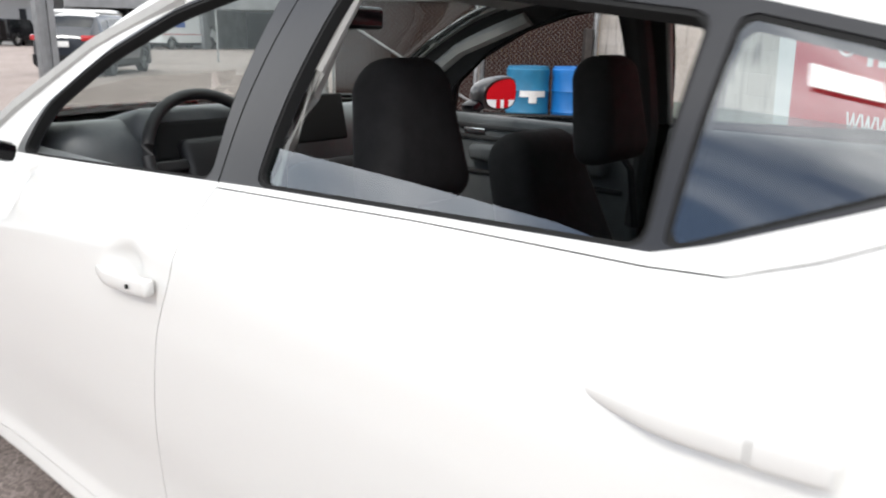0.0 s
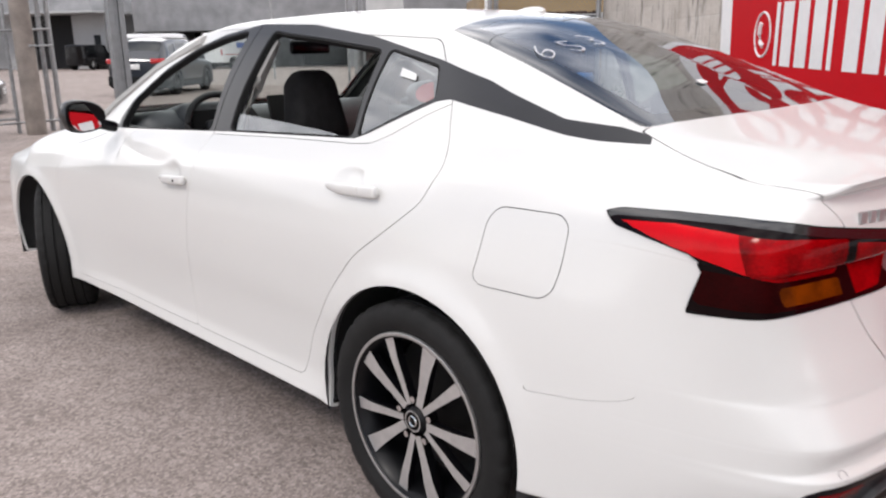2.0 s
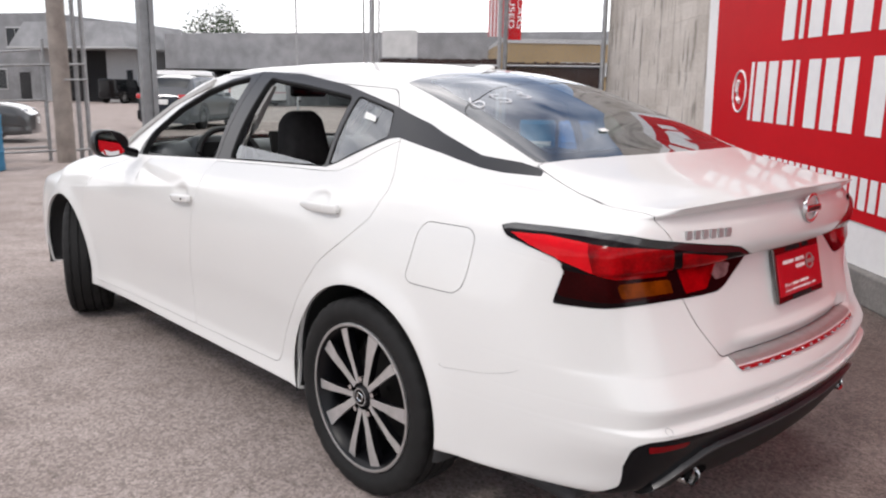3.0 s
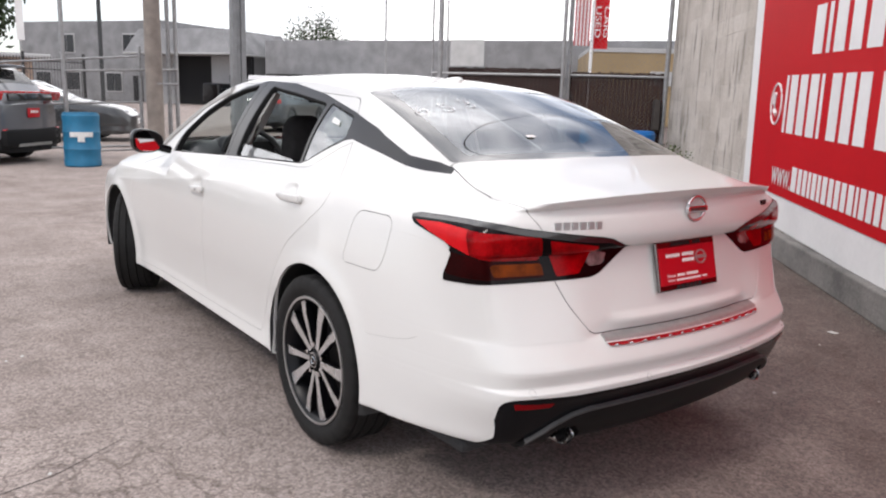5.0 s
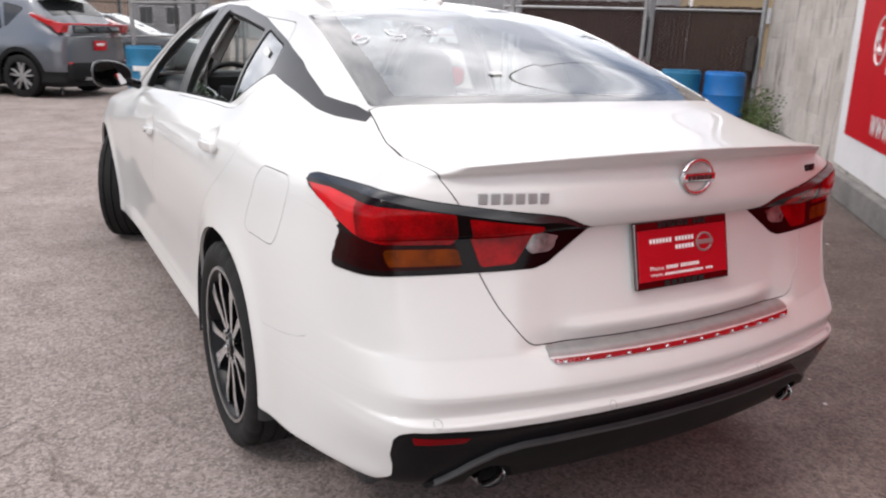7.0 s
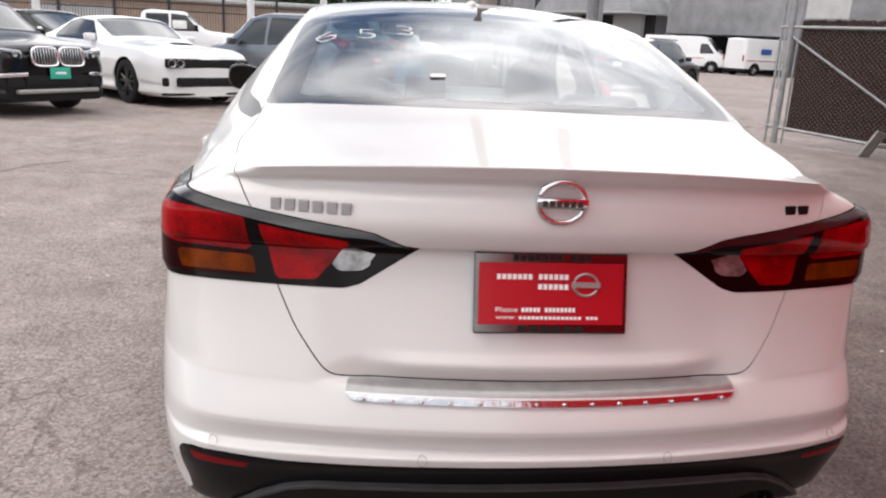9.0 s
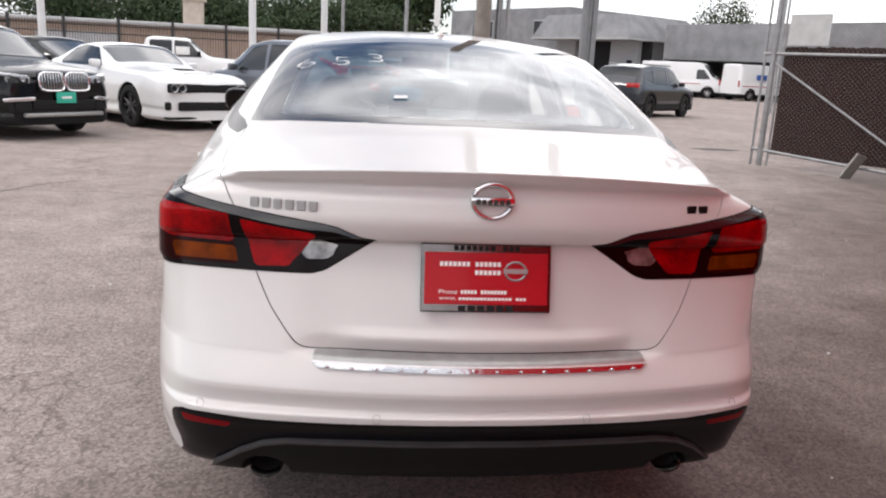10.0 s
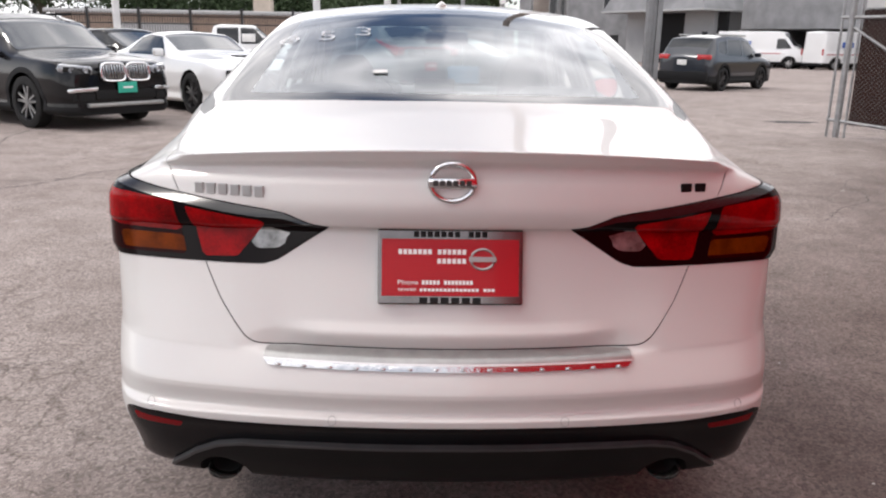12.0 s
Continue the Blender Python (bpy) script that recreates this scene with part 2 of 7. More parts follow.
def smooth_poly(pts, r=0.02, n=4):
    """An outline with its corners rounded."""
    out, P = [], [np.array(p, float) for p in pts]
    for i, p in enumerate(P):
        a, b = P[i - 1] - p, P[(i + 1) % len(P)] - p
        la, lb = np.linalg.norm(a), np.linalg.norm(b)
        ra = min(r, la * 0.45, lb * 0.45)
        s, e = p + a / la * ra, p + b / lb * ra
        for k in range(n + 1):
            t = k / n
            out.append(tuple((1 - t) ** 2 * s + 2 * t * (1 - t) * p + t * t * e))
    return out


class Sheet:
    """A surface of polygons that can be cut along the zero line of a field given at its vertices."""

    def __init__(self, attr):
        self.a = attr                                   # columns: x y z nx ny nz s t

    def cut(self, faces, field):
        """Splits faces into those where field(a) > 0 and the rest; new vertices lie on the line."""
        f = field(self.a)
        pos, neg, fresh, cache = [], [], [], {}
        base = len(self.a)
        sign = f > 0
        for face in faces:
            s = [sign[i] for i in face]
            if all(s):
                pos.append(face)
            elif not any(s):
                neg.append(face)
            else:
                A, B, n = [], [], len(face)
                for k in range(n):
                    i, j = face[k], face[(k + 1) % n]
                    (A if sign[i] else B).append(i)
                    if sign[i] != sign[j]:
                        key = (i, j) if i < j else (j, i)
                        if key not in cache:
                            t = f[key[0]] / (f[key[0]] - f[key[1]])
                            cache[key] = base + len(fresh)
                            fresh.append(self.a[key[0]] * (1 - t) + self.a[key[1]] * t)
                        A.append(cache[key]), B.append(cache[key])
                if len(A) > 2:
                    pos.append(tuple(A))
                if len(B) > 2:
                    neg.append(tuple(B))
        if fresh:
            self.a = np.vstack([self.a, np.array(fresh)])
        return pos, neg

    def emit(self, name, faces, material, parent, sides=(1, -1), rim=0.012, offset=0.0, label="", rim_material=None):
        """One mesh of these faces: x > 0 as built, -1 mirrored; with rims turned inwards at its borders."""
        V, N, F = [], [], []
        for side in sides:
            used = sorted({i for f in faces for i in f})
            idx = {i: len(V) + k for k, i in enumerate(used)}
            P, n = self.a[used, 0:3].copy(), self.a[used, 3:6].copy()
            n /= np.linalg.norm(n, axis=1)[:, None] + 1e-9
            P += n * offset
            P[:, 0] *= side
            n[:, 0] *= side
            V += list(P)
            N += list(n)
            F += [tuple(idx[i] for i in (f if side > 0 else f[::-1])) for f in faces]
            if rim:
                edges = {}
                for f in faces:
                    for i, j in zip(f, f[1:] + f[:1]):
                        edges[(i, j)] = 1
                for (i, j) in list(edges):
                    if (j, i) in edges or (abs(self.a[i, 0]) < 1e-6 and abs(self.a[j, 0]) < 1e-6):
                        continue
                    pi, pj = np.array(V[idx[i]]), np.array(V[idx[j]])
                    ni, nj = np.array(N[idx[i]]), np.array(N[idx[j]])
                    out = np.cross(pj - pi, ni) * side
                    out /= np.linalg.norm(out) + 1e-12
                    k = len(V)
                    V += [pi, pj, pj - nj * rim, pi - ni * rim]
                    N += [out] * 4
                    F.append((k + 1, k, k + 3, k + 2) if side > 0 else (k, k + 1, k + 2, k + 3))
        return mesh_ob(name, V, F, material, parent, label, smooth=True, normals=N)


def ring_faces(n, m, base=0):
    return [(base + i * m + j, base + i * m + j + 1, base + (i + 1) * m + j + 1, base + (i + 1) * m + j) for i in range(n - 1) for j in range(m - 1)]

# ---- the white sedan: x across, y ahead from the rear bumper, z up ----
AX_R, AX_F, WHEEL_R, HUB_Z = 1.125, 3.93, 0.333, 0.333


def sedan_surface():
    """The right half of the body's skin as one sheet; returns it with its faces."""
    # rear levels from below: height, y on the centre line, bow, drop in height towards the corner
    rear = [(.285, .26, .15, .0), (.30, .12, .16, .0), (.355, .068, .18, 0), (.450, .028, .20, -.014), (.478, .011, .21, -.012), (.499, .007, .21, -.010),
            (.511, .025, .215, -.006), (.549, .0125, .22, -.004), (.560, .0125, .22, -.004), (.626, .048, .23, 0), (.640, .082, .23, 0), (.675, .080, .235, 0), (.75, .098, .24, 0),
            (.897, .132, .21, 0), (.911, .104, .235, -.004), (.955, .087, .265, -.008), (1.005, .095, .27, -.015), (1.038, .118, .265, -.018), (1.058, .098, .275, -.024), (1.082, .082, .285, -.032)]
    K = len(rear)
    zR, y0, bow, dz = (np.array(c) for c in zip(*rear))
    # side: half width by height (columns) and station (rows)
    zk = np.array([.20, .26, .32, .45, .60, .75, .86, .95])
    side = np.array([
        (.30, .64, .755, .785, .812, .806, .803, .796, .789),
        (.42, .70, .81, .835, .845, .838, .822, .811, .799),
        (.60, .78, .874, .880, .880, .872, .856, .834, .812),
        (.85, .84, .896, .898, .900, .894, .878, .858, .832),
        (1.13, .84, .903, .906, .911, .911, .899, .880, .855),
        (1.50, .85, .886, .871, .877, .893, .899, .889, .862),
        (2.30, .85, .886, .871, .877, .893, .899, .890, .862),
        (3.00, .85, .886, .873, .881, .894, .899, .888, .854),
        (3.55, .86, .900, .900, .906, .912, .910, .886, .84),
        (3.93, .86, .902, .905, .918, .920, .905, .866, .80),
        (4.35, .82, .875, .885, .895, .893, .868, .81, .74),
        (4.60, .74, .825, .835, .842, .835, .80, .735, .68)])
    jt = np.array([(.26, .632, 1.030), (.42, .668, 1.055), (.62, .70, 1.078), (.85, .75, 1.085), (1.13, .780, 1.078), (1.50, .762, 1.060), (2.25, .779, 1.030),
                   (3.0, .795, .995), (3.45, .785, .965), (3.93, .745, .925), (4.35, .69, .855), (4.60, .63, .785)])
    phi = np.array([0, .02, .07, .13, .19, .25, .31, .38, .42, .46, .53, .60, .67, .74, .785, .825, .87, .915, .96, 1.0])
    zbot = lambda y: np.interp(y, [.3, .72, 1.6, 4.2, 4.6], [.26, .255, .235, .235, .24])
    JX = lambda y: pchip(jt[:, 0], jt[:, 1], y)
    JZ = lambda y: pchip(jt[:, 0], jt[:, 2], y)

    def side_col(y):
        y = float(y)
        jx, jz = JX(np.array([y]))[0], JZ(np.array([y]))[0]
        xs = np.array([pchip(side[:, 0], side[:, 1 + c], np.array([y]))[0] for c in range(len(zk))])
        keep = zk < jz - 0.05
        zz, xx = np.append(zk[keep], jz), np.append(xs[keep], jx)
        corner_z = zR + dz * 1.0
        corner_z = corner_z + (jz - corner_z[-1]) * np.clip((corner_z - .66) / (corner_z[-1] - .66), 0, 1)
        zb = zbot(y)
        z = zb + phi * (jz - zb)
        w = np.clip((y - .45) / .75, 0, 1)
        w = w * w * (3 - 2 * w)
        z = corner_z * (1 - w) + z * w
        x = pchip(zz, xx, np.clip(z, zz[0], zz[-1]))
        x[0] -= .10
        return x, z

    zc_ = [.285, .45, .50, .65, .78, .86, 1.01, 1.04, 1.078]
    yb = np.interp(zR, zc_, [.38, .34, .39, .43, .38, .325, .33, .36, .32])
    xa = np.interp(zR, zc_, [.56, .60, .60, .62, .66, .68, .66, .62, .575])
    full = np.interp(zR, zc_, [.90, .93, .90, .84, .88, .93, .88, .80, .72])
    ys = np.linspace(.28, 4.58, 150)
    sc = [side_col(y) for y in ys]
    SX, SZ = np.array([c[0] for c in sc]), np.array([c[1] for c in sc])     # station x level
    curves, mids = [], []
    for k in range(K):
        xr = np.linspace(0, xa[k], 40)
        yr = y0[k] + bow[k] * xr ** 2
        zr = zR[k] + dz[k] * (xr / .62) ** 2
        yr = yr - (0, .0, .0295, .017, .012)[k - 8 if 8 <= k <= 12 else 0] * np.clip((xr - .34) / .16, 0, 1) ** 2 * (3 - 2 * np.clip((xr - .34) / .16, 0, 1))
        s0 = np.array([xr[-1], yr[-1]])
        t0 = np.array([1, 2 * bow[k] * xr[-1]])
        m = ys >= yb[k]
        sy, sx, sz = ys[m], SX[m, k], SZ[m, k]
        e0 = np.array([sx[0], sy[0]])
        t1 = np.array([(sx[1] - sx[0]) / (sy[1] - sy[0]), 1.0])
        A = np.array([[t0[0], t1[0]], [t0[1], t1[1]]])
        lam = np.linalg.solve(A, e0 - s0)
        kp = s0 + t0 * lam[0]
        if not (0.01 < lam[0] < 0.6):
            kp = np.array([e0[0] - .03, s0[1] + .03])
        p1, p2 = s0 + full[k] * (kp - s0), e0 + full[k] * (kp - e0)
        u = np.linspace(0, 1, 26)[1:-1, None]
        bz = (1 - u) ** 3 * s0 + 3 * u * (1 - u) ** 2 * p1 + 3 * u * u * (1 - u) * p2 + u ** 3 * e0
        us = u[:, 0] ** 2 * (3 - 2 * u[:, 0])
        cz = zr[-1] * (1 - us) + sz[0] * us
        # front: a bowed nose
        nose = 4.86 - .05 * abs(k - 8) / 10 - (.10 if k > 14 else 0) * (k - 14) / 4
        xf = np.linspace(sx[-1] * .74, 0, 30)
        yf = nose - .30 * xf ** 2
        zf = np.linspace(sz[-1], sz[-1] - .03 * (k > 12), 30)
        s1, e1 = np.array([sx[-1], sy[-1]]), np.array([xf[0], yf[0]])
        q1, q2 = s1 + np.array([-.02, .10]), e1 + np.array([.08, -.03])
        bf = (1 - u) ** 3 * s1 + 3 * u * (1 - u) ** 2 * q1 + 3 * u * u * (1 - u) * q2 + u ** 3 * e1
        X = np.concatenate([xr, bz[:, 0], sx, bf[:, 0], xf])
        Y = np.concatenate([yr, bz[:, 1], sy, bf[:, 1], yf])
        Z = np.concatenate([zr, cz, sz, np.full(24, sz[-1]), zf])
        L = np.concatenate([[0], np.cumsum(np.hypot(np.diff(X), np.diff(Y)))])
        mid_r, mid_f = 40 + 12, 40 + 24 + len(sx) + 12
        curves.append((X, Y, Z, L)), mids.append((mid_r, mid_f))
    m_in, n_st = 96, 330
    g = np.linspace(0, 1, m_in + 1)
    h = np.linspace(0, 1, n_st + 1)
    cols = []
    for k in range(K):
        X, Y, Z, L = curves[k]
        a, b = mids[k]
        la = L[a] * g
        pr = np.stack([np.interp(la, L[:a + 1], c[:a + 1]) for c in (X, Y, Z)], 1)
        yy = Y[a] + (Y[b] - Y[a]) * h[1:]
        ps = np.stack([np.interp(yy, Y[a:b + 1], c[a:b + 1]) for c in (X, Y, Z)], 1)
        lf = L[b] + (L[-1] - L[b]) * g[1:]
        pf = np.stack([np.interp(lf, L[b:], c[b:]) for c in (X, Y, Z)], 1)
        cols.append(np.vstack([pr, ps, pf]))
    cols = np.array(cols)                               # level, column, xyz
    rows_q = np.concatenate([np.linspace(k, k + 1, 7)[:-1] for k in range(K - 1)] + [[K - 1]])
    W = pchip(np.arange(K), cols, rows_q)               # row, column, xyz
    nr, nc = W.shape[0], W.shape[1]
    J = W[-1]
    # door handle hollows
    for hy, hz in ((1.400, .962), (2.415, .882)):
        for i in range(nr):
            d = ((W[i, :, 1] - hy) / .060) ** 2 + ((W[i, :, 2] - hz) / .034) ** 2
            W[i, :, 0] -= np.where(W[i, :, 0] > .6, .019 * np.exp(-1.2 * np.clip(d, 0, 40) ** 1.5), 0)
    # fold low on the boot lid
    fold = np.clip((.696 - W[:, :, 2]) / .014, 0, 1)
    fold = fold * fold * (3 - 2 * fold) * np.clip((W[:, :, 2] - .642) / .026, 0, 1)
    W[:, :, 1] -= .012 * fold * np.clip((.38 - W[:, :, 0]) / .10, 0, 1) * (W[:, :, 1] < .3)
    # shoulder crease through the handles, and flared arches
    yy_, zz_ = W[:, :, 1], W[:, :, 2]
    zc = np.interp(yy_, [.55, .9, 1.34, 2.46, 3.5, 4.2], [.985, .995, 1.0, .905, .80, .74])
    fade = np.clip((yy_ - .62) / .4, 0, 1) * np.clip((4.3 - yy_) / .5, 0, 1) * (W[:, :, 0] > .6)
    dd = zz_ - zc
    W[:, :, 0] += fade * np.where(dd > 0, .0065 * np.exp(-dd / .035), .0065 * np.exp(dd / .075))
    for ay in (AX_R, AX_F):
        rr = np.hypot(yy_ - ay, zz_ - HUB_Z)
        W[:, :, 0] += np.where((W[:, :, 0] > .6) & (zz_ > .2), .010 * np.exp(-((rr - .385) / .045) ** 2), 0)
    # top: from the shoulder over the rail to the centre line
    rt = np.array([(.215, .52, 1.050), (.45, .58, 1.088), (.626, .621, 1.120), (.686, .624, 1.142), (.9, .603, 1.225), (1.1, .577, 1.298), (1.29, .552, 1.358), (1.6, .556, 1.394), (2.0, .562, 1.412),
                   (2.4, .566, 1.408), (2.75, .588, 1.357), (3.0, .632, 1.250), (3.25, .69, 1.125), (3.42, .725, 1.03), (3.6, .69, .985), (3.93, .61, .952), (4.35, .53, .892), (4.70, .45, .80)])
    ct = np.array([(.215, 1.082), (.45, 1.116), (.62, 1.150), (.686, 1.183), (.9, 1.283), (1.1, 1.353), (1.29, 1.410), (1.6, 1.442), (2.0, 1.460), (2.4, 1.456), (2.75, 1.412), (3.0, 1.318),
                   (3.25, 1.195), (3.42, 1.115), (3.6, 1.03), (3.93, .985), (4.35, .925), (4.70, .83)])
    st = J[m_in:m_in + n_st + 1]
    t_k = np.array([0, .14, .28, .38, .42, .60, .80, 1.0])
    tt = 1 - g                                           # per column, from centre (1) to shoulder (0)
    top = np.zeros((n_st + 1, m_in + 1, 3))
    even = lambda q: np.convolve(np.convolve(np.pad(q, 10, mode='edge'), np.ones(11) / 11, 'valid'), np.ones(11) / 11, 'valid')
    yq = np.clip(st[:, 1], .215, 4.7)
    RX, RZ, CZ = even(pchip(rt[:, 0], rt[:, 1], yq)), even(pchip(rt[:, 0], rt[:, 2], yq)), even(pchip(ct[:, 0], ct[:, 1], yq))
    for j in range(n_st + 1):
        jx, jy, jz = st[j]
        rx, rz, cz = RX[j], RZ[j], CZ[j]
        rx = min(rx, jx - .02)
        hh = np.clip((rz - jz) / .3, 0, 1)
        bx = .022 * hh
        P = np.array([(jx, jz), (jx + (rx - jx) * .33 + bx, jz + (rz - jz) * .34), (jx + (rx - jx) * .68 + bx, jz + (rz - jz) * .70), (jx + (rx - jx) * .93 + bx * .3, jz + (rz - jz) * .945),
                      (rx, rz), (rx * .70, rz + (cz - rz) * .55), (rx * .35, rz + (cz - rz) * .89), (0, cz)])
        q = pchip(t_k, P, tt)
        top[j, :, 0], top[j, :, 1], top[j, :, 2] = q[:, 0], jy, q[:, 1]
    off_r, off_f = J[:m_in + 1] - top[0], J[-(m_in + 1):][::-1] - top[-1]
    yj = st[:, 1]
    wr = np.exp(-((yj - yj[0]) / .30) ** 2)[:, None, None]
    wf = np.exp(-((yj[-1] - yj) / .30) ** 2)[:, None, None]
    # the rear edge's bow fades over the glass
    top = top + wr * off_r[None] + wf * off_f[None]
    lag = np.exp(-np.clip(yj - yj[0], 0, None) / .55)[:, None] * (1 - np.exp(-((yj - yj[0]) / .30) ** 2))[:, None]
    top[:, :, 1] += lag * off_r[None, :, 1] * .8
    # weld and number
    vid = np.arange(nr * nc).reshape(nr, nc)
    tid = np.full((n_st + 1, m_in + 1), -1)
    tid[0, :] = vid[-1, :m_in + 1]
    tid[:, m_in] = vid[-1, m_in:m_in + n_st + 1]
    tid[-1, :] = vid[-1, -(m_in + 1):][::-1]
    free = tid < 0
    tid[free] = nr * nc + np.arange(free.sum())
    P = np.zeros((nr * nc + free.sum(), 3))
    P[vid.ravel()] = W.reshape(-1, 3)
    P[tid[free]] = top[free]
    F = np.concatenate([
        np.stack([vid[:-1, :-1], vid[:-1, 1:], vid[1:, 1:], vid[1:, :-1]], -1).reshape(-1, 4),
        np.stack([tid[:-1, :-1], tid[:-1, 1:], tid[1:, 1:], tid[1:, :-1]], -1).reshape(-1, 4)])
    nrm = np.cross(P[F[:, 2]] - P[F[:, 0]], P[F[:, 3]] - P[F[:, 1]])
    N = np.zeros_like(P)
    for c in range(4):
        np.add.at(N, F[:, c], nrm)
    N[np.abs(P[:, 0]) < 1e-4, 0] = 0
    P[np.abs(P[:, 0]) < 1e-4, 0] = 0
    N /= np.linalg.norm(N, axis=1)[:, None] + 1e-12
    ref = W[int(len(rows_q) * .68)]
    s_col = np.concatenate([[0], np.cumsum(np.hypot(np.diff(ref[:, 0]), np.diff(ref[:, 1])))])
    S, T = np.zeros(len(P)), np.full(len(P), -.1)
    S[vid.ravel()] = np.tile(s_col, nr)
    for j in range(n_st + 1):
        S[tid[j][free[j]]] = s_col[m_in + j]
        T[tid[j]] = tt
    T[vid[-1]] = 0
    flip = (N[vid[nr // 2, nc // 2], 0] < 0)
    if flip:
        N, F = -N, F[:, ::-1]
    sheet = Sheet(np.column_stack([P, N, S, T]))
    wall = [tuple(f) for f in F.tolist()]
    return sheet, wall, ref, s_col, m_in


sheet, skin, ref_col, s_col, m_in = sedan_surface()


def s_x(x):
    """Perimeter place of a point at half width x on the rear."""
    return float(np.interp(x, ref_col[:m_in, 0], s_col[:m_in]))


def rear_s(x, z):
    """Perimeter place of the point at half width x and height z on the tail."""
    m = (sheet.a[:, 7] < 0) & (np.abs(sheet.a[:, 2] - max(z, .30)) < .014) & (sheet.a[:, 1] < .42)
    o = np.argsort(sheet.a[m, 0])
    return float(np.interp(x, sheet.a[m, 0][o], sheet.a[m, 6][o]))


def side_s(y, z):
    """Perimeter place of the point at station y and height z on the flank."""
    m = (sheet.a[:, 7] < 0) & (np.abs(sheet.a[:, 2] - z) < .014) & (sheet.a[:, 0] > .7)
    o = np.argsort(sheet.a[m, 1])
    return float(np.interp(y, sheet.a[m, 1][o], sheet.a[m, 6][o]))


def tail(*points):
    """An outline on the tail and flank from (half width, height), or (station, height, 1) on the flank."""
    return [((side_s if len(p) > 2 else rear_s)(p[0], p[1]) if p[0] >= 0 else -.05, p[1]) for p in points]


sedan = empty("sedan")
tagged(sedan, "white pearl sedan parked beside a painted wall, front wheels turned", "car")

x_, y_, z_, s_, t_ = (lambda a: a[:, 0]), (lambda a: a[:, 1]), (lambda a: a[:, 2]), (lambda a: a[:, 6]), (lambda a: a[:, 7])
is_wall = lambda a: np.where(a[:, 7] < 0, 1, -1)

# wheel arches
rest = skin
arch_r, rest = sheet.cut(rest, lambda a: np.minimum(.378 - np.hypot(y_(a) - AX_R, z_(a) - HUB_Z - .005), x_(a) - .5))
arch_f, rest = sheet.cut(rest, lambda a: np.minimum(.378 - np.hypot(y_(a) - AX_F, z_(a) - HUB_Z - .005), x_(a) - .5))

# black window surround with the floating-roof panel
FRAME = [(3.10, .9965), (3.07, 1.05), (3.015, 1.115), (2.80, 1.25), (2.62, 1.325), (2.45, 1.373), (2.22, 1.406), (1.90, 1.395), (1.58, 1.353), (1.25, 1.283), (1.165, 1.26), (1.05, 1.231), (.98, 1.206), (.80, 1.150), (.67, 1.136), (.60, 1.120),
         (.587, 1.103), (.698, 1.107), (.777, 1.116), (.944, 1.149), (1.123, 1.180), (1.150, 1.184), (1.19, 1.177), (1.43, 1.080), (1.49, 1.062), (1.65, 1.056), (2.16, 1.039), (2.276, 1.0335)]
W_FRONT = smooth_poly([(3.055, 1.003), (3.00, 1.112), (2.83, 1.222), (2.62, 1.312), (2.45, 1.356), (2.285, 1.380), (2.305, 1.038)], .025)
W_REAR = smooth_poly([(2.172, 1.046), (2.118, 1.376), (2.03, 1.364), (1.84, 1.347), (1.508, 1.308), (1.503, 1.068), (1.65, 1.063)], .02)
W_QUART = smooth_poly([(1.468, 1.309), (1.25, 1.264), (1.206, 1.187), (1.425, 1.092), (1.474, 1.072)], .012)
in_side = lambda a: np.where(a[:, 7] >= -.05, (.415 - a[:, 7]) * .5, .1)
f_frame = lambda a: np.minimum(sd_poly(y_(a), z_(a), FRAME), in_side(a))
frame_faces, rest = sheet.cut(rest, f_frame)
f_pillar = lambda a: np.where(x_(a) > .4, y_(a) - np.interp(z_(a), [1.03, 1.39], [2.276, 2.225]), -1)
pillar_front, frame_faces = sheet.cut(frame_faces, lambda a: f_pillar(a) - .002)
gap_p, frame_faces = sheet.cut(frame_faces, lambda a: f_pillar(a) + .002)
frame_faces = frame_faces + pillar_front
win_front, frame_faces = sheet.cut(frame_faces, lambda a: sd_poly(y_(a), z_(a), W_FRONT))
win_rear, frame_faces = sheet.cut(frame_faces, lambda a: sd_poly(y_(a), z_(a), W_REAR))
win_quart, frame_faces = sheet.cut(frame_faces, lambda a: sd_poly(y_(a), z_(a), W_QUART))

seal, frame_faces = sheet.cut(frame_faces, lambda a: np.maximum.reduce([sd_poly(y_(a), z_(a), q) for q in (W_FRONT, W_REAR, W_QUART)]) + .006)

# rear window and windscreen
edge_x = lambda y: .551 + .1054 * (1.29 - y)
bow_top = lambda x: 1.29 + .05 * (1 - (x / .55) ** 2)
bow_bot = lambda x: .626 - .085 * (1 - (x / .62) ** 2)
f_rg = lambda a: np.minimum.reduce([edge_x(y_(a)) - x_(a), bow_top(x_(a)) - y_(a), y_(a) - bow_bot(x_(a)), np.where(t_(a) > 0, z_(a) - 1.0, -1)])
rear_zone, rest = sheet.cut(rest, f_rg)
f_rgi = lambda a: np.minimum.reduce([edge_x(y_(a)) - .080 - x_(a), bow_top(x_(a)) - .045 - y_(a), y_(a) - bow_bot(x_(a)) - .045])
rear_glass, rear_frit = sheet.cut(rear_zone, f_rgi)
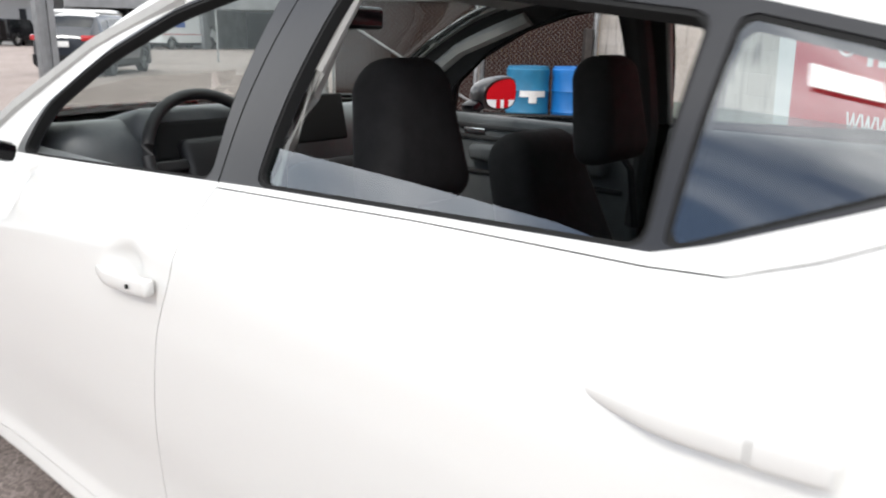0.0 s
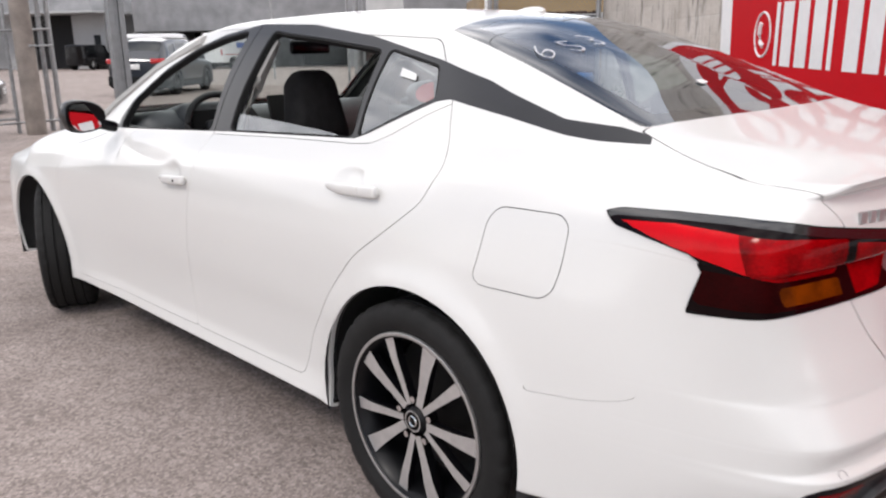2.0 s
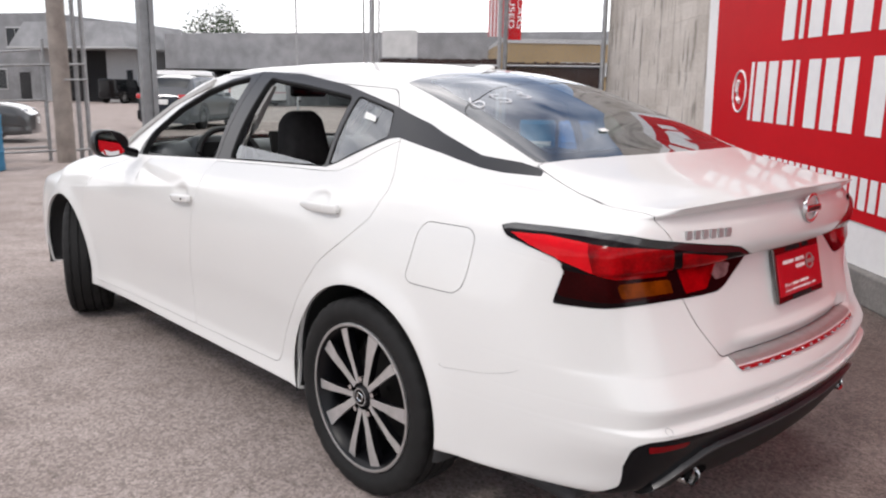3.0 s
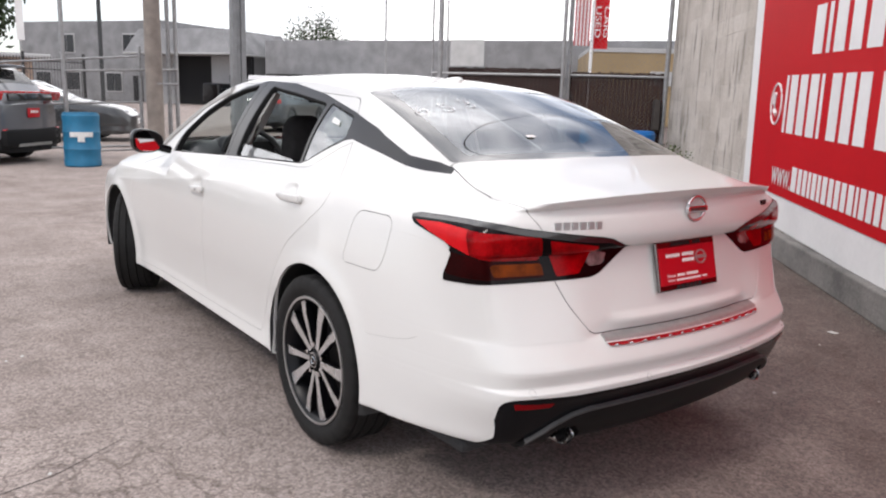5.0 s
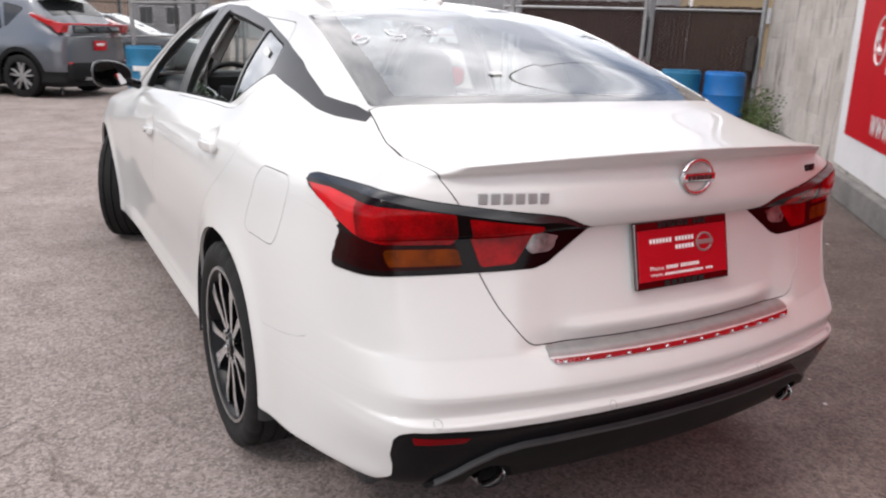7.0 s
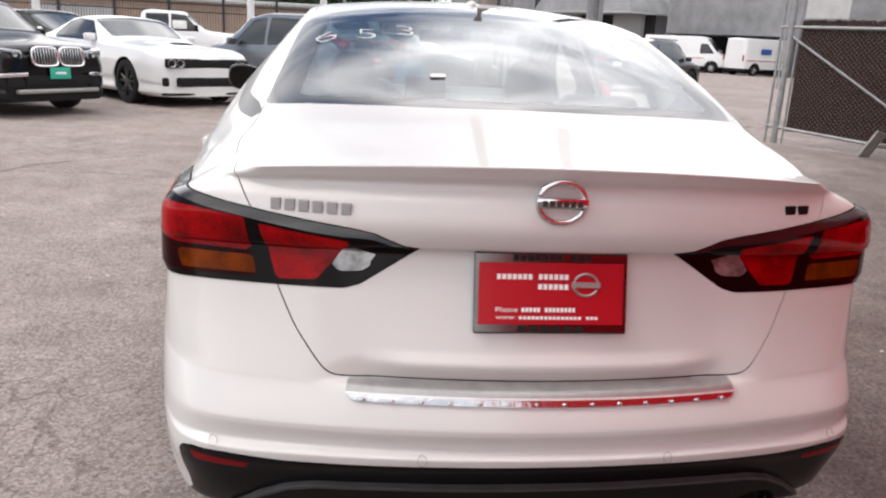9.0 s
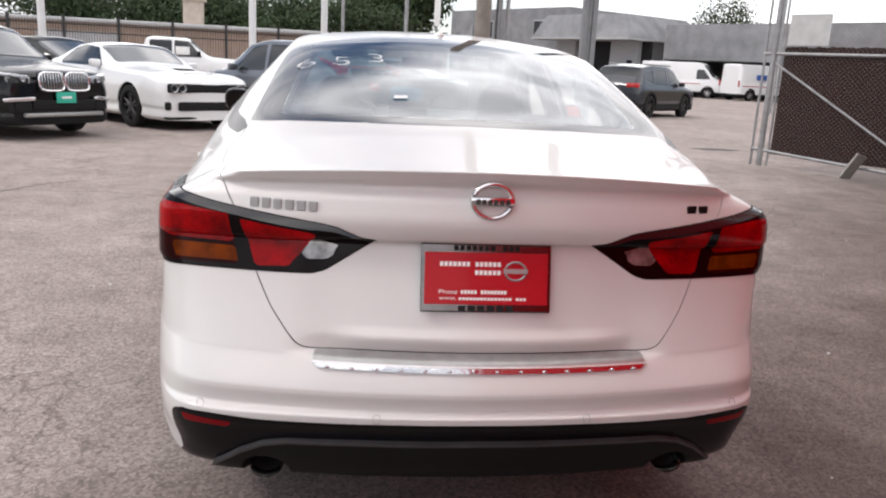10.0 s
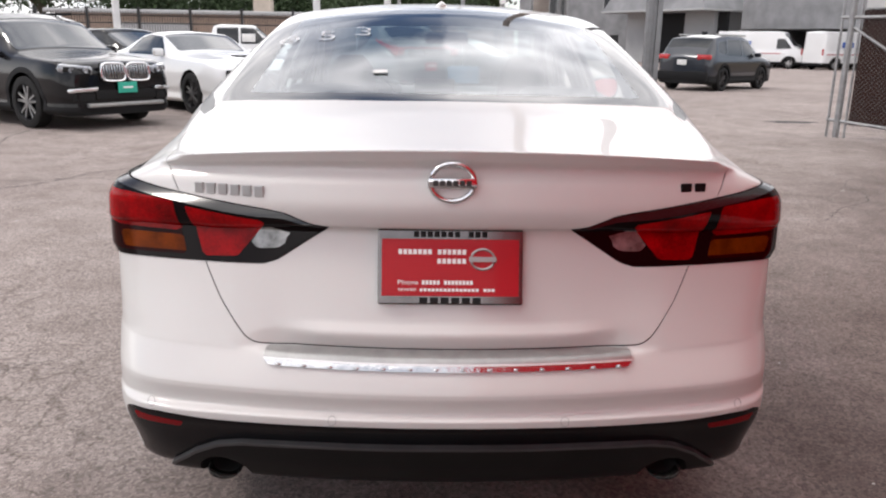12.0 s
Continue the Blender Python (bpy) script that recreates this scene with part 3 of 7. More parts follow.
# the glass is one even curve
ids = np.array(sorted({i for f in rear_glass + rear_frit for i in f}))
gx_, gy_ = sheet.a[ids, 0], sheet.a[ids, 1] - .9
terms = np.stack([gx_ ** p * gy_ ** q for p in (0, 2, 4) for q in range(5 - p // 2)], 1)
coef = np.linalg.lstsq(terms, sheet.a[ids, 2], rcond=None)[0]
sheet.a[ids, 2] = terms @ coef
ws_x = lambda y: np.interp(y, [2.6, 3.0, 3.3, 3.5], [.535, .60, .675, .72])
ws_top, ws_bot = (lambda x: 2.62 + .10 * (1 - (x / .6) ** 2)), (lambda x: 3.42 + .16 * (1 - (x / .72) ** 2))
f_ws = lambda a: np.minimum.reduce([ws_x(y_(a)) - x_(a), y_(a) - ws_top(x_(a)), ws_bot(x_(a)) - y_(a), np.where(t_(a) > 0.3, z_(a) - .95, -1)])
ws_zone, rest = sheet.cut(rest, f_ws)
windscreen, ws_frit = sheet.cut(ws_zone, lambda a: f_ws(a) - .03)

# tail lamps
LAMP = tail((.604, .978, 1), (.572, .953, 1), (.411, .917, 1), (.378, .902, 1), (.374, .888, 1), (.402, .800, 1), (.33, .804, 1), (.72, .811), (.57, .813), (.418, .815), (.384, .825), (.291, .886), (.258, .907), (.300, .913), (.360, .938),
            (.40, .945), (.478, .954), (.60, .970), (.659, .979), (.713, .990), (.737, .994), (.447, .992, 1), (.57, .988, 1))
on_wall = lambda a: np.where(a[:, 7] < .02, .2, -.2)
f_lamp = lambda a: np.minimum(sd_poly(s_(a), z_(a), LAMP), on_wall(a))
lamp_zone, rest = sheet.cut(rest, f_lamp)
lamp_gap, lamp_zone = sheet.cut(lamp_zone, lambda a: .0025 - np.abs(f_lamp(a)))
# its upper edge is a sloping ledge, and the whole lens stands a little proud
TOP_EDGE = LAMP[12:] + LAMP[:1]
ledge, lamp_zone = sheet.cut(lamp_zone, lambda a: np.interp(s_(a), [rear_s(.30, .91), rear_s(.42, .94)], [.008, .019]) - sd_line(s_(a), z_(a), TOP_EDGE))
lamp_ids = np.array(sorted({i for f in lamp_zone + ledge for i in f}))
la = sheet.a[lamp_ids]
ramp01 = lambda q: np.clip(q, 0, 1) ** 2 * (3 - 2 * np.clip(q, 0, 1))
d_top, d_all = sd_line(la[:, 6], la[:, 2], TOP_EDGE), np.abs(sd_poly(la[:, 6], la[:, 2], LAMP))
wide_end = np.clip((la[:, 6] - rear_s(.30, .91)) / .20, .25, 1)
n_lamp = la[:, 3:6] / np.linalg.norm(la[:, 3:6], axis=1)[:, None]
sheet.a[lamp_ids, 0:3] += n_lamp * (.012 * wide_end * np.minimum(np.clip(d_top / .019, 0, 1), ramp01(d_all / .007)))[:, None]
own = {i: len(sheet.a) + k for k, i in enumerate(sorted({i for f in ledge for i in f}))}
ledge_attr = sheet.a[sorted(own)].copy()
ledge_attr[:, 3:6] = ledge_attr[:, 3:6] / np.linalg.norm(ledge_attr[:, 3:6], axis=1)[:, None] + (0, 0, .75)
sheet.a = np.vstack([sheet.a, ledge_attr])
ledge = [tuple(own[i] for i in f) for f in ledge]
RED_OUT = tail((.556, .967, 1), (.43, .927, 1), (.330, .905, 1), (.757, .883), (.603, .880), (.616, .952), (.72, .964), (.44, .974, 1))
AMBER = tail((.762, .872), (.603, .871), (.592, .836), (.752, .834))
RED_IN = tail((.588, .942), (.404, .916), (.455, .853), (.474, .832), (.552, .828))
BAR = tail((.60, .884), (.475, .882), (.470, .876), (.60, .877))
CLEAR = tail((.418, .902), (.342, .883), (.380, .853), (.452, .850))
red_out, lamp_zone = sheet.cut(lamp_zone, lambda a: sd_poly(s_(a), z_(a), RED_OUT))
red_wing, red_out = sheet.cut(red_out, lambda a: y_(a) - .285 - (a[:, 2] - .89) * .35)
amber, lamp_zone = sheet.cut(lamp_zone, lambda a: sd_poly(s_(a), z_(a), AMBER))
red_in, lamp_zone = sheet.cut(lamp_zone, lambda a: np.minimum(sd_poly(s_(a), z_(a), RED_IN), -sd_poly(s_(a), z_(a), BAR)))
clear, lamp_zone = sheet.cut(lamp_zone, lambda a: sd_poly(s_(a), z_(a), CLEAR))
DIM = tail((.372, .895, 1), (.385, .826, 1), (.775, .824), (.592, .828), (.606, .886))
dim, lamp_zone = sheet.cut(lamp_zone, lambda a: sd_poly(s_(a), z_(a), DIM))

# lower black bumper valance with its grey diffuser
VALANCE = tail((-1, .484), (.20, .482), (.40, .477), (.54, .474), (.66, .479), (.725, .477), (.748, .468), (.760, .450), (.757, .40), (.742, .33), (.735, .27)) + [(rear_s(.735, .30), .20), (-.05, .20)]
DIFF = tail((-1, .430), (.31, .426), (.470, .420), (.528, .408), (.587, .376), (.655, .322), (.668, .29)) + [(rear_s(.67, .30), .20), (-.05, .20)]
valance, rest = sheet.cut(rest, lambda a: np.minimum(sd_poly(s_(a), z_(a), VALANCE), on_wall(a)))
diffuser, valance = sheet.cut(valance, lambda a: sd_poly(s_(a), z_(a), DIFF))
_, diffuser = sheet.cut(diffuser, lambda a: .066 - np.hypot(s_(a) - rear_s(.523, .32), (z_(a) - .312) * 1.25))
# thin strip along the diffuser's fold, to carry a painted highlight
edge, diffuser = sheet.cut(diffuser, lambda a: np.where(s_(a) < rear_s(.655, .31), .007 - sd_poly(s_(a), z_(a), DIFF), -1))
REFL = tail((.728, .463), (.600, .456), (.615, .441), (.722, .443))
reflector, valance = sheet.cut(valance, lambda a: sd_poly(s_(a), z_(a), REFL))

# boot lid
LID_S = smooth_poly([(-.05, 1.2), (s_x(.623), 1.2)] + tail((.612, .99), (.603, .968), (.552, .812), (.515, .735), (.475, .680), (.455, .656), (.433, .644), (.39, .6405), (-1, .6405)), .014)


def f_lid(a):
    wall = sd_poly(s_(a), z_(a), LID_S)
    wall = np.where(z_(a) > .968, .603 + (z_(a) - .968) * .56 - x_(a), wall)
    up = np.minimum.reduce([np.interp(y_(a), [.2, .23, .33, .446, .572, .64], [.640, .643, .655, .658, .632, .624]) - x_(a), bow_bot(x_(a)) - .003 - y_(a)])
    return np.where(a[:, 7] < 0, wall, np.where(a[:, 7] == 0, np.minimum(wall, up), up))


G2 = .0010
lid, rest = sheet.cut(rest, lambda a: f_lid(a) - .0015)
gap_lid, rest = sheet.cut(rest, lambda a: f_lid(a) + .0015)
# doors
SPLIT = [(2.223, 1.39), (2.276, 1.03), (2.262, .985), (2.261, .89), (2.300, .79), (2.337, .64), (2.362, .48), (2.360, .33), (2.350, .296)]
R_DOOR = smooth_poly(SPLIT + [(1.655, .305), (1.585, .467), (1.466, .631), (1.347, .76), (1.205, .861), (1.104, .938), (1.071, 1.02), (1.081, 1.075), (1.140, 1.19), (1.30, 1.34)], .03)
F_DOOR = smooth_poly(SPLIT + [(3.50, .285), (3.62, .35), (3.64, .56), (3.56, .78), (3.45, .90), (3.17, .972), (2.95, 1.39)], .03)
low = lambda a: np.where(a[:, 7] < .415, .2, -.2)
f_rd = lambda a: np.minimum(sd_poly(y_(a), z_(a), R_DOOR), np.minimum(low(a), x_(a) - .4))
f_fd = lambda a: np.minimum(sd_poly(y_(a), z_(a), F_DOOR), np.minimum(low(a), x_(a) - .4))
rear_door, rest = sheet.cut(rest, lambda a: f_rd(a) - G2)
front_door, rest = sheet.cut(rest, lambda a: f_fd(a) - G2)
gap_a, rest = sheet.cut(rest, lambda a: np.maximum(f_rd(a), f_fd(a)) + G2)
# fuel flap
FUEL = smooth_poly([(.900, .858), (.915, .785), (.895, .768), (.72, .768), (.690, .790), (.677, .85), (.674, .935), (.700, .957), (.865, .957), (.892, .925)], .03, 5)
f_fuel = lambda a: np.minimum(sd_poly(y_(a), z_(a), FUEL), np.where(a[:, 7] < 0, .2, -.2))
fuel, rest = sheet.cut(rest, lambda a: f_fuel(a) - .0011)
gap_f, rest = sheet.cut(rest, lambda a: f_fuel(a) + .0011)
# bumper seam, roof seams, bonnet shut line
f_seam = lambda a: z_(a) - np.interp(y_(a), [.47, .485, .52, .60, .755], [.612, .597, .583, .566, .547])
in_seam = lambda a: np.minimum.reduce([y_(a) - .475, .742 - y_(a), np.where((a[:, 7] < 0) & (x_(a) > .6), 1, -1)])
ahead, rest = sheet.cut(rest, lambda a: np.minimum(f_seam(a) - .0005, in_seam(a)))
gap_s, rest = sheet.cut(rest, lambda a: np.minimum(f_seam(a) + .0005, in_seam(a)))
rest = rest + ahead
gap_r, rest = sheet.cut(rest, lambda a: np.minimum.reduce([.0022 - np.abs(x_(a) - np.interp(y_(a), [1.25, 1.6, 2.2, 2.65], [.535, .535, .535, .545])), y_(a) - 1.27, 2.66 - y_(a), np.where(t_(a) > .3, 1, -1)]))
gap_h, rest = sheet.cut(rest, lambda a: np.minimum.reduce([.002 - np.abs(x_(a) - np.interp(y_(a), [3.4, 3.93, 4.6], [.74, .66, .55])), y_(a) - 3.45, 4.62 - y_(a), np.where(t_(a) > .02, 1, -1)]))
roof, rest = sheet.cut(rest, lambda a: np.minimum.reduce([np.interp(y_(a), [1.25, 1.6, 2.2, 2.65], [.535, .535, .535, .545]) - x_(a), y_(a) - 1.2, 2.9 - y_(a), np.where(t_(a) > .3, 1, -1)]))
BELT = [(2.29, 1.0245), (1.825, 1.0415), (1.49, 1.049), (1.40, 1.056), (1.32, 1.086), (1.20, 1.145), (1.132, 1.174)]
f_belt = lambda a: sd_poly(y_(a), z_(a), BELT + [(1.0, 1.5), (2.5, 1.5)])
above, rear_door = sheet.cut(rear_door, lambda a: f_belt(a) - .0009)
gap_b, rear_door = sheet.cut(rear_door, lambda a: f_belt(a) + .0009)
rear_door = rear_door + above
gap_all = gap_p + gap_b + gap_lid + gap_a + gap_f + gap_s + gap_r + gap_h + lamp_gap

body_ob = sheet.emit("body", rest, M_WHITE, sedan, label="white pearl body shell")
sheet.emit("roof", roof, M_WHITE, sedan)
lid_ob = sheet.emit("boot_lid", lid, M_WHITE, sedan, label="white boot lid with a lip spoiler")
M_REFLECTOR = mat('dark_red_reflector', (.17, .002, .004), rough=.2, spec=.1, coat=.05)
doors = {}
for sd in (1, -1):
    doors[sd] = (sheet.emit("front_door", front_door, M_WHITE, sedan, (sd,)), sheet.emit("rear_door", rear_door, M_WHITE, sedan, (sd,)))
    sheet.emit("window_surround", frame_faces, M_BLACK_TRIM, sedan, (sd,), rim=.03, label="satin black window frame and pillar panel")
    sheet.emit("quarter_window", win_quart, M_SIDEGLASS, doors[sd][1], (sd,), rim=0, offset=-.004, label="dark reflecting quarter glass")
    sheet.emit("window_seal", seal, M_GAP, sedan, (sd,), rim=.02, offset=-.003)
    lamp = sheet.emit("tail_lamp", lamp_zone, M_DARK_LENS, sedan, (sd,), rim=.01, label="boomerang-shaped red and black tail lamp")
    sheet.emit("upper_ledge", ledge, M_LEDGE, lamp, (sd,), rim=0, label="glossy black sloping upper edge")
    sheet.emit("red_lens", red_wing, M_RED_WING, lamp, (sd,), rim=.004, offset=.0008, label="bright red side wing of the lamp")
    sheet.emit("red_lens", red_out, M_RED_LENS, lamp, (sd,), rim=.004, offset=.0008)
    sheet.emit("red_lens", red_in, M_RED_LENS, lamp, (sd,), rim=.004, offset=.0008)
    sheet.emit("dim_lens", dim, M_DIM_LENS, lamp, (sd,), rim=.004, offset=.0003)
    sheet.emit("amber_lens", amber, M_AMBER, lamp, (sd,), rim=.004, offset=.0005)
    sheet.emit("reversing_lens", clear, M_CLEAR, lamp, (sd,), rim=.004, offset=.0005)
    sheet.emit("reflector", reflector, M_REFLECTOR, sedan, (sd,), rim=.006, offset=.001, label="dark red bumper reflector")
sheet.emit("fuel_flap", fuel, M_WHITE, sedan, (-1,))
sheet.emit("fuel_panel", fuel + gap_f, M_WHITE, sedan, (1,), rim=0)
sheet.emit("rear_window", rear_glass, M_REARGLASS, sedan, rim=0, label="tinted rear window reflecting clouds")
sheet.emit("rear_window_border", rear_frit, M_FRIT, sedan, rim=.006)
sheet.emit("windscreen", windscreen, M_GLASS, sedan, rim=0)
sheet.emit("windscreen_border", ws_frit, M_FRIT, sedan, rim=.006)
sheet.emit("valance", valance, M_GLOSS_BLACK, sedan, rim=.02, label="black lower bumper valance")
sheet.emit("diffuser", diffuser, M_DIFFUSER_LIP, sedan, rim=.03, offset=.012, label="dark grey plastic diffuser")
# paler, glossier colour paints the highlight along the fold
sheet.emit("diffuser_edge", edge, mat("diffuser_edge_highlight", (.05, .05, .052), rough=.35, var=.3, scale=20), sedan, rim=.02, offset=.014, label="folded edge of the diffuser with a painted highlight")
sheet.emit("panel_gap", gap_all, M_GAP, sedan, rim=0, offset=-.0025)
sheet.emit("inner_shell", rest + roof + rear_door + front_door + frame_faces + fuel + gap_all, M_INNER, sedan, rim=0, offset=-.022)
sheet.emit("headliner", roof, M_LINER, sedan, rim=0, offset=-.03)
# what is left of the lowered rear window
slip, _ = sheet.cut(win_rear, lambda a: np.interp(y_(a), [1.45, 1.62, 1.88, 2.18], [1.05, 1.074, 1.090, 1.106]) - z_(a))
for sd in (1, -1):
    sheet.emit("lowered_window", slip, M_SIDEGLASS, doors[sd][1], (sd,), rim=0, offset=-.012, label="rear window glass lowered to a sliver")
for ob in sedan.children_recursive:
    if "window" in ob.name and "border" not in ob.name and "surround" not in ob.name or ob.name.startswith("windscreen"):
        if "border" not in ob.name:
            ob.visible_shadow = False

# protector strip on the bumper's ledge
STRIP = smooth_poly(tail((-1, .6425), (.399, .6405), (.411, .631), (.410, .613), (.398, .606), (-1, .605)), .008)
strip, _ = sheet.cut(rest, lambda a: np.minimum(sd_poly(s_(a), z_(a), STRIP), on_wall(a)))
strip_top, strip_low = sheet.cut(strip, lambda a: z_(a) - .6195)
bead, strip_low = sheet.cut(strip_low, lambda a: z_(a) - .6160)
protector = sheet.emit("bumper_protector", strip_top, M_BRUSHED, sedan, rim=.004, offset=.005, label="brushed step plate on the bumper")
M_DENTED = mat("dented_chrome", (0.60, 0.60, 0.61), rough=0.16, metal=1.0, bump=0.5, bump_scale=9)
M_DENTED.node_tree.nodes["Bump"].inputs["Distance"].default_value = .012
chrome_edge = sheet.emit("chrome_edge", strip_low, M_DENTED, protector, rim=.004, offset=.006)
sheet.emit("bead", bead, mat("bright_bead", (.80, .80, .80), rough=.4, metal=.5, var=.15, scale=40), protector, rim=.004, offset=.0075)
edge_pts = np.array([tuple(v.co) for v in chrome_edge.data.vertices])
for k in range(14):
    sx = -.377 + .058 * k
    out_y = edge_pts[np.abs(edge_pts[:, 0] - sx) < .03][:, 1].min()
    stud = bmesh.new()
    bmesh.ops.create_uvsphere(stud, u_segments=10, v_segments=6, radius=1)
    for v in stud.verts:
        v.co = (sx + .006 * v.co.x, out_y + .0025 + .004 * v.co.y, .6130 + .0036 * v.co.z)
    part("stud", stud, M_DENTED, chrome_edge, smooth=True, sharp=0)


def lathe(profile, seg=48, axis='x'):
    """Turns (along, radius) pairs about an axis."""
    vs, fs = [], []
    n = len(profile)
    for k in range(seg):
        w = 2 * math.pi * k / seg
        for a, r in profile:
            vs.append((a, r * math.cos(w), r * math.sin(w)))
    for k in range(seg):
        for i in range(n - 1):
            a, b = k * n + i, ((k + 1) % seg) * n + i
            fs.append((a, b, b + 1, a + 1))
    return vs, fs


M_LIP = mat('dull_alloy_lip', (.50, .495, .49), rough=.3, metal=.8, var=.2, scale=25)


def make_wheel(parent, at, turn, out, style="twin", tyre_r=WHEEL_R, rim_r=.245, width=.225, rim_mat=None):
    """A wheel whose outer face looks along +x (out = 1) or -x (out = -1)."""
    hub = empty("wheel", at)
    hub.parent = parent
    hub.matrix_basis = pose(*at, 0, 0, turn) @ Matrix.Diagonal((out, 1, 1, 1)) if out > 0 else pose(*at, 0, 0, turn + 180)
    R, w = tyre_r, width / 2
    prof = [(-w * .75, rim_r), (-w * .98, rim_r + .03), (-w, R - .035), (-w * .93, R - .010), (-w * .84, R - .001)]
    for gx in (-.62, -.22, .22, .62):
        prof += [(w * gx - .006, R), (w * gx - .004, R - .008), (w * gx + .004, R - .008), (w * gx + .006, R)]
    prof += [(w * .84, R - .001), (w * .93, R - .010), (w, R - .035), (w * .98, rim_r + .03), (w * .80, rim_r)]
    v, f = lathe(prof, 144)
    # sipes across the shoulders
    v = [(x, y * q, z * q) for (x, y, z), q in ((p, 1 - (.020 if (i // len(prof)) % 5 == 0 and abs(p[0]) > w * .66 and math.hypot(p[1], p[2]) > R - .02 else 0)) for i, p in enumerate(v))]
    mesh_ob("tyre", v, f, M_TYRE, hub, smooth=True, sharp=50)
    v, f = lathe([(-w * .8, rim_r - .002), (-w * .3, rim_r - .035), (w * .35, rim_r - .030), (w * .78, rim_r - .012), (w * .86, rim_r), (w * .92, rim_r + .007), (w * .84, rim_r + .009)], 72)
    mesh_ob("rim", v, f, M_WHEEL_BLACK, hub, smooth=True, sharp=50)
    v, f = lathe([(w * .84, rim_r + .001), (w * .915, rim_r - .003), (w * .935, rim_r + .002), (w * .915, rim_r + .0075), (w * .86, rim_r + .0085)], 72)
    mesh_ob("rim_lip", v, f, rim_mat or M_LIP, hub, smooth=True, sharp=50)
    v, f = lathe([(-.05, .01), (-.045, .165), (-.03, .165), (-.028, .01)], 40)
    mesh_ob("brake_disc", v, f, M_DIFFUSER_LIP, hub, smooth=True)
    v, f = lathe([(-w * .5, .0), (-w * .5, rim_r - .03)], 40)
    mesh_ob("wheel_back", v, f, M_GAP, hub)
    x_in, x_out = w * .50, w * .82
    for k in range(5):
        for side in (-1, 1):
            c0 = radians(72 * k + 57 + side * (10 if side > 0 else 13))
            c1 = radians(72 * k + 57 + side * 16)
            w0, w1 = (.0125, .027) if side > 0 else (.0095, .0185)
            ring = []
            p0, p1 = np.array((math.cos(c0), math.sin(c0))) * .046, np.array((math.cos(c1), math.sin(c1))) * (rim_r - .006)
            d = (p1 - p0) / np.linalg.norm(p1 - p0)
            n = np.array((-d[1], d[0]))
            for q, hw, x in ((0, w0, x_in + .030), (.33, w0 * 1.12, x_in + .032), (.68, (w0 + w1) / 2, x_in + .036), (1, w1, x_out - .003)):
                p = p0 + (p1 - p0) * q
                ring.append([(x, *(p + n * hw)), (x, *(p - n * hw)), (x - .030, *(p - n * hw * .6)), (x - .030, *(p + n * hw * .6))])
            vs = [p for r in ring for p in r]
            fs = [(i * 4 + j, i * 4 + (j + 1) % 4, i * 4 + 4 + (j + 1) % 4, i * 4 + 4 + j) for i in range(3) for j in range(4)] + [(0, 3, 2, 1), (12, 13, 14, 15)]
            ids = [1 if j == 0 else 0 for i in range(3) for j in range(4)] + [0, 0]
            mesh_ob("spoke", vs, fs, None, hub, mats=[M_WHEEL_BLACK, rim_mat or M_ALLOY], mat_ids=ids)
    v, f = lathe([(x_in + .036, .0), (x_in + .036, .026), (x_in + .033, .029)], 32)
    cap = mesh_ob("hub_cap", v, f, M_GLOSS_BLACK, hub, smooth=True, sharp=40)
    v, f = lathe([(x_in + .026, .026), (x_in + .038, .027), (x_in + .038, .0305), (x_in + .032, .034), (x_in + .014, .048), (x_in - .01, .052)], 32)
    mesh_ob("hub_ring", v, f, None, hub, smooth=True, sharp=40, mats=[M_WHEEL_BLACK, rim_mat or M_ALLOY], mat_ids=[1 if i % 5 == 1 else 0 for i in range(len(f))])
    v, f = tube([(x_in + .038, .014 * math.cos(a), .014 * math.sin(a)) for a in np.linspace(0, 2 * math.pi, 24)[:-1]], .0022, 6, True)
    mesh_ob("badge", v, f, M_CHROME, cap, smooth=True)
    for k in range(5):
        c = radians(72 * k + 21)
        part("wheel_nut", cyl_bm(.010, .022, (x_in + .012, .062 * math.cos(c), .062 * math.sin(c)), (0, 90, 0), seg=6), M_CHROME, hub)
    return hub


for sx in (-1, 1):
    make_wheel(sedan, (sx * .797, AX_R, HUB_Z), 0, sx)
    make_wheel(sedan, (sx * .785, AX_F, HUB_Z), -24, sx)
    for ay in (AX_R, AX_F):
        vs, n = [], 26
        for i in range(n + 1):
            w = math.pi * (-.08 + 1.16 * i / n)
            for xx, rr in ((.902 if ay == AX_R else .905, .381), (.885, .392), (.70, .40), (.52, .40)):
                vs.append((sx * xx, ay + rr * math.cos(w), HUB_Z + .005 + rr * math.sin(w)))
        mesh_ob("wheel_arch_liner", vs, ring_faces(n + 1, 4), M_INNER, sedan, smooth=True)

# floor pan, so that no light comes up from below
part("floor_pan", box_bm((1.50, 4.2, .05), (0, 2.45, .24), bevel=.02), M_INNER, sedan)
part("axle_beam", box_bm((1.35, .10, .10), (0, AX_R, .30), bevel=.02), M_INNER, sedan)


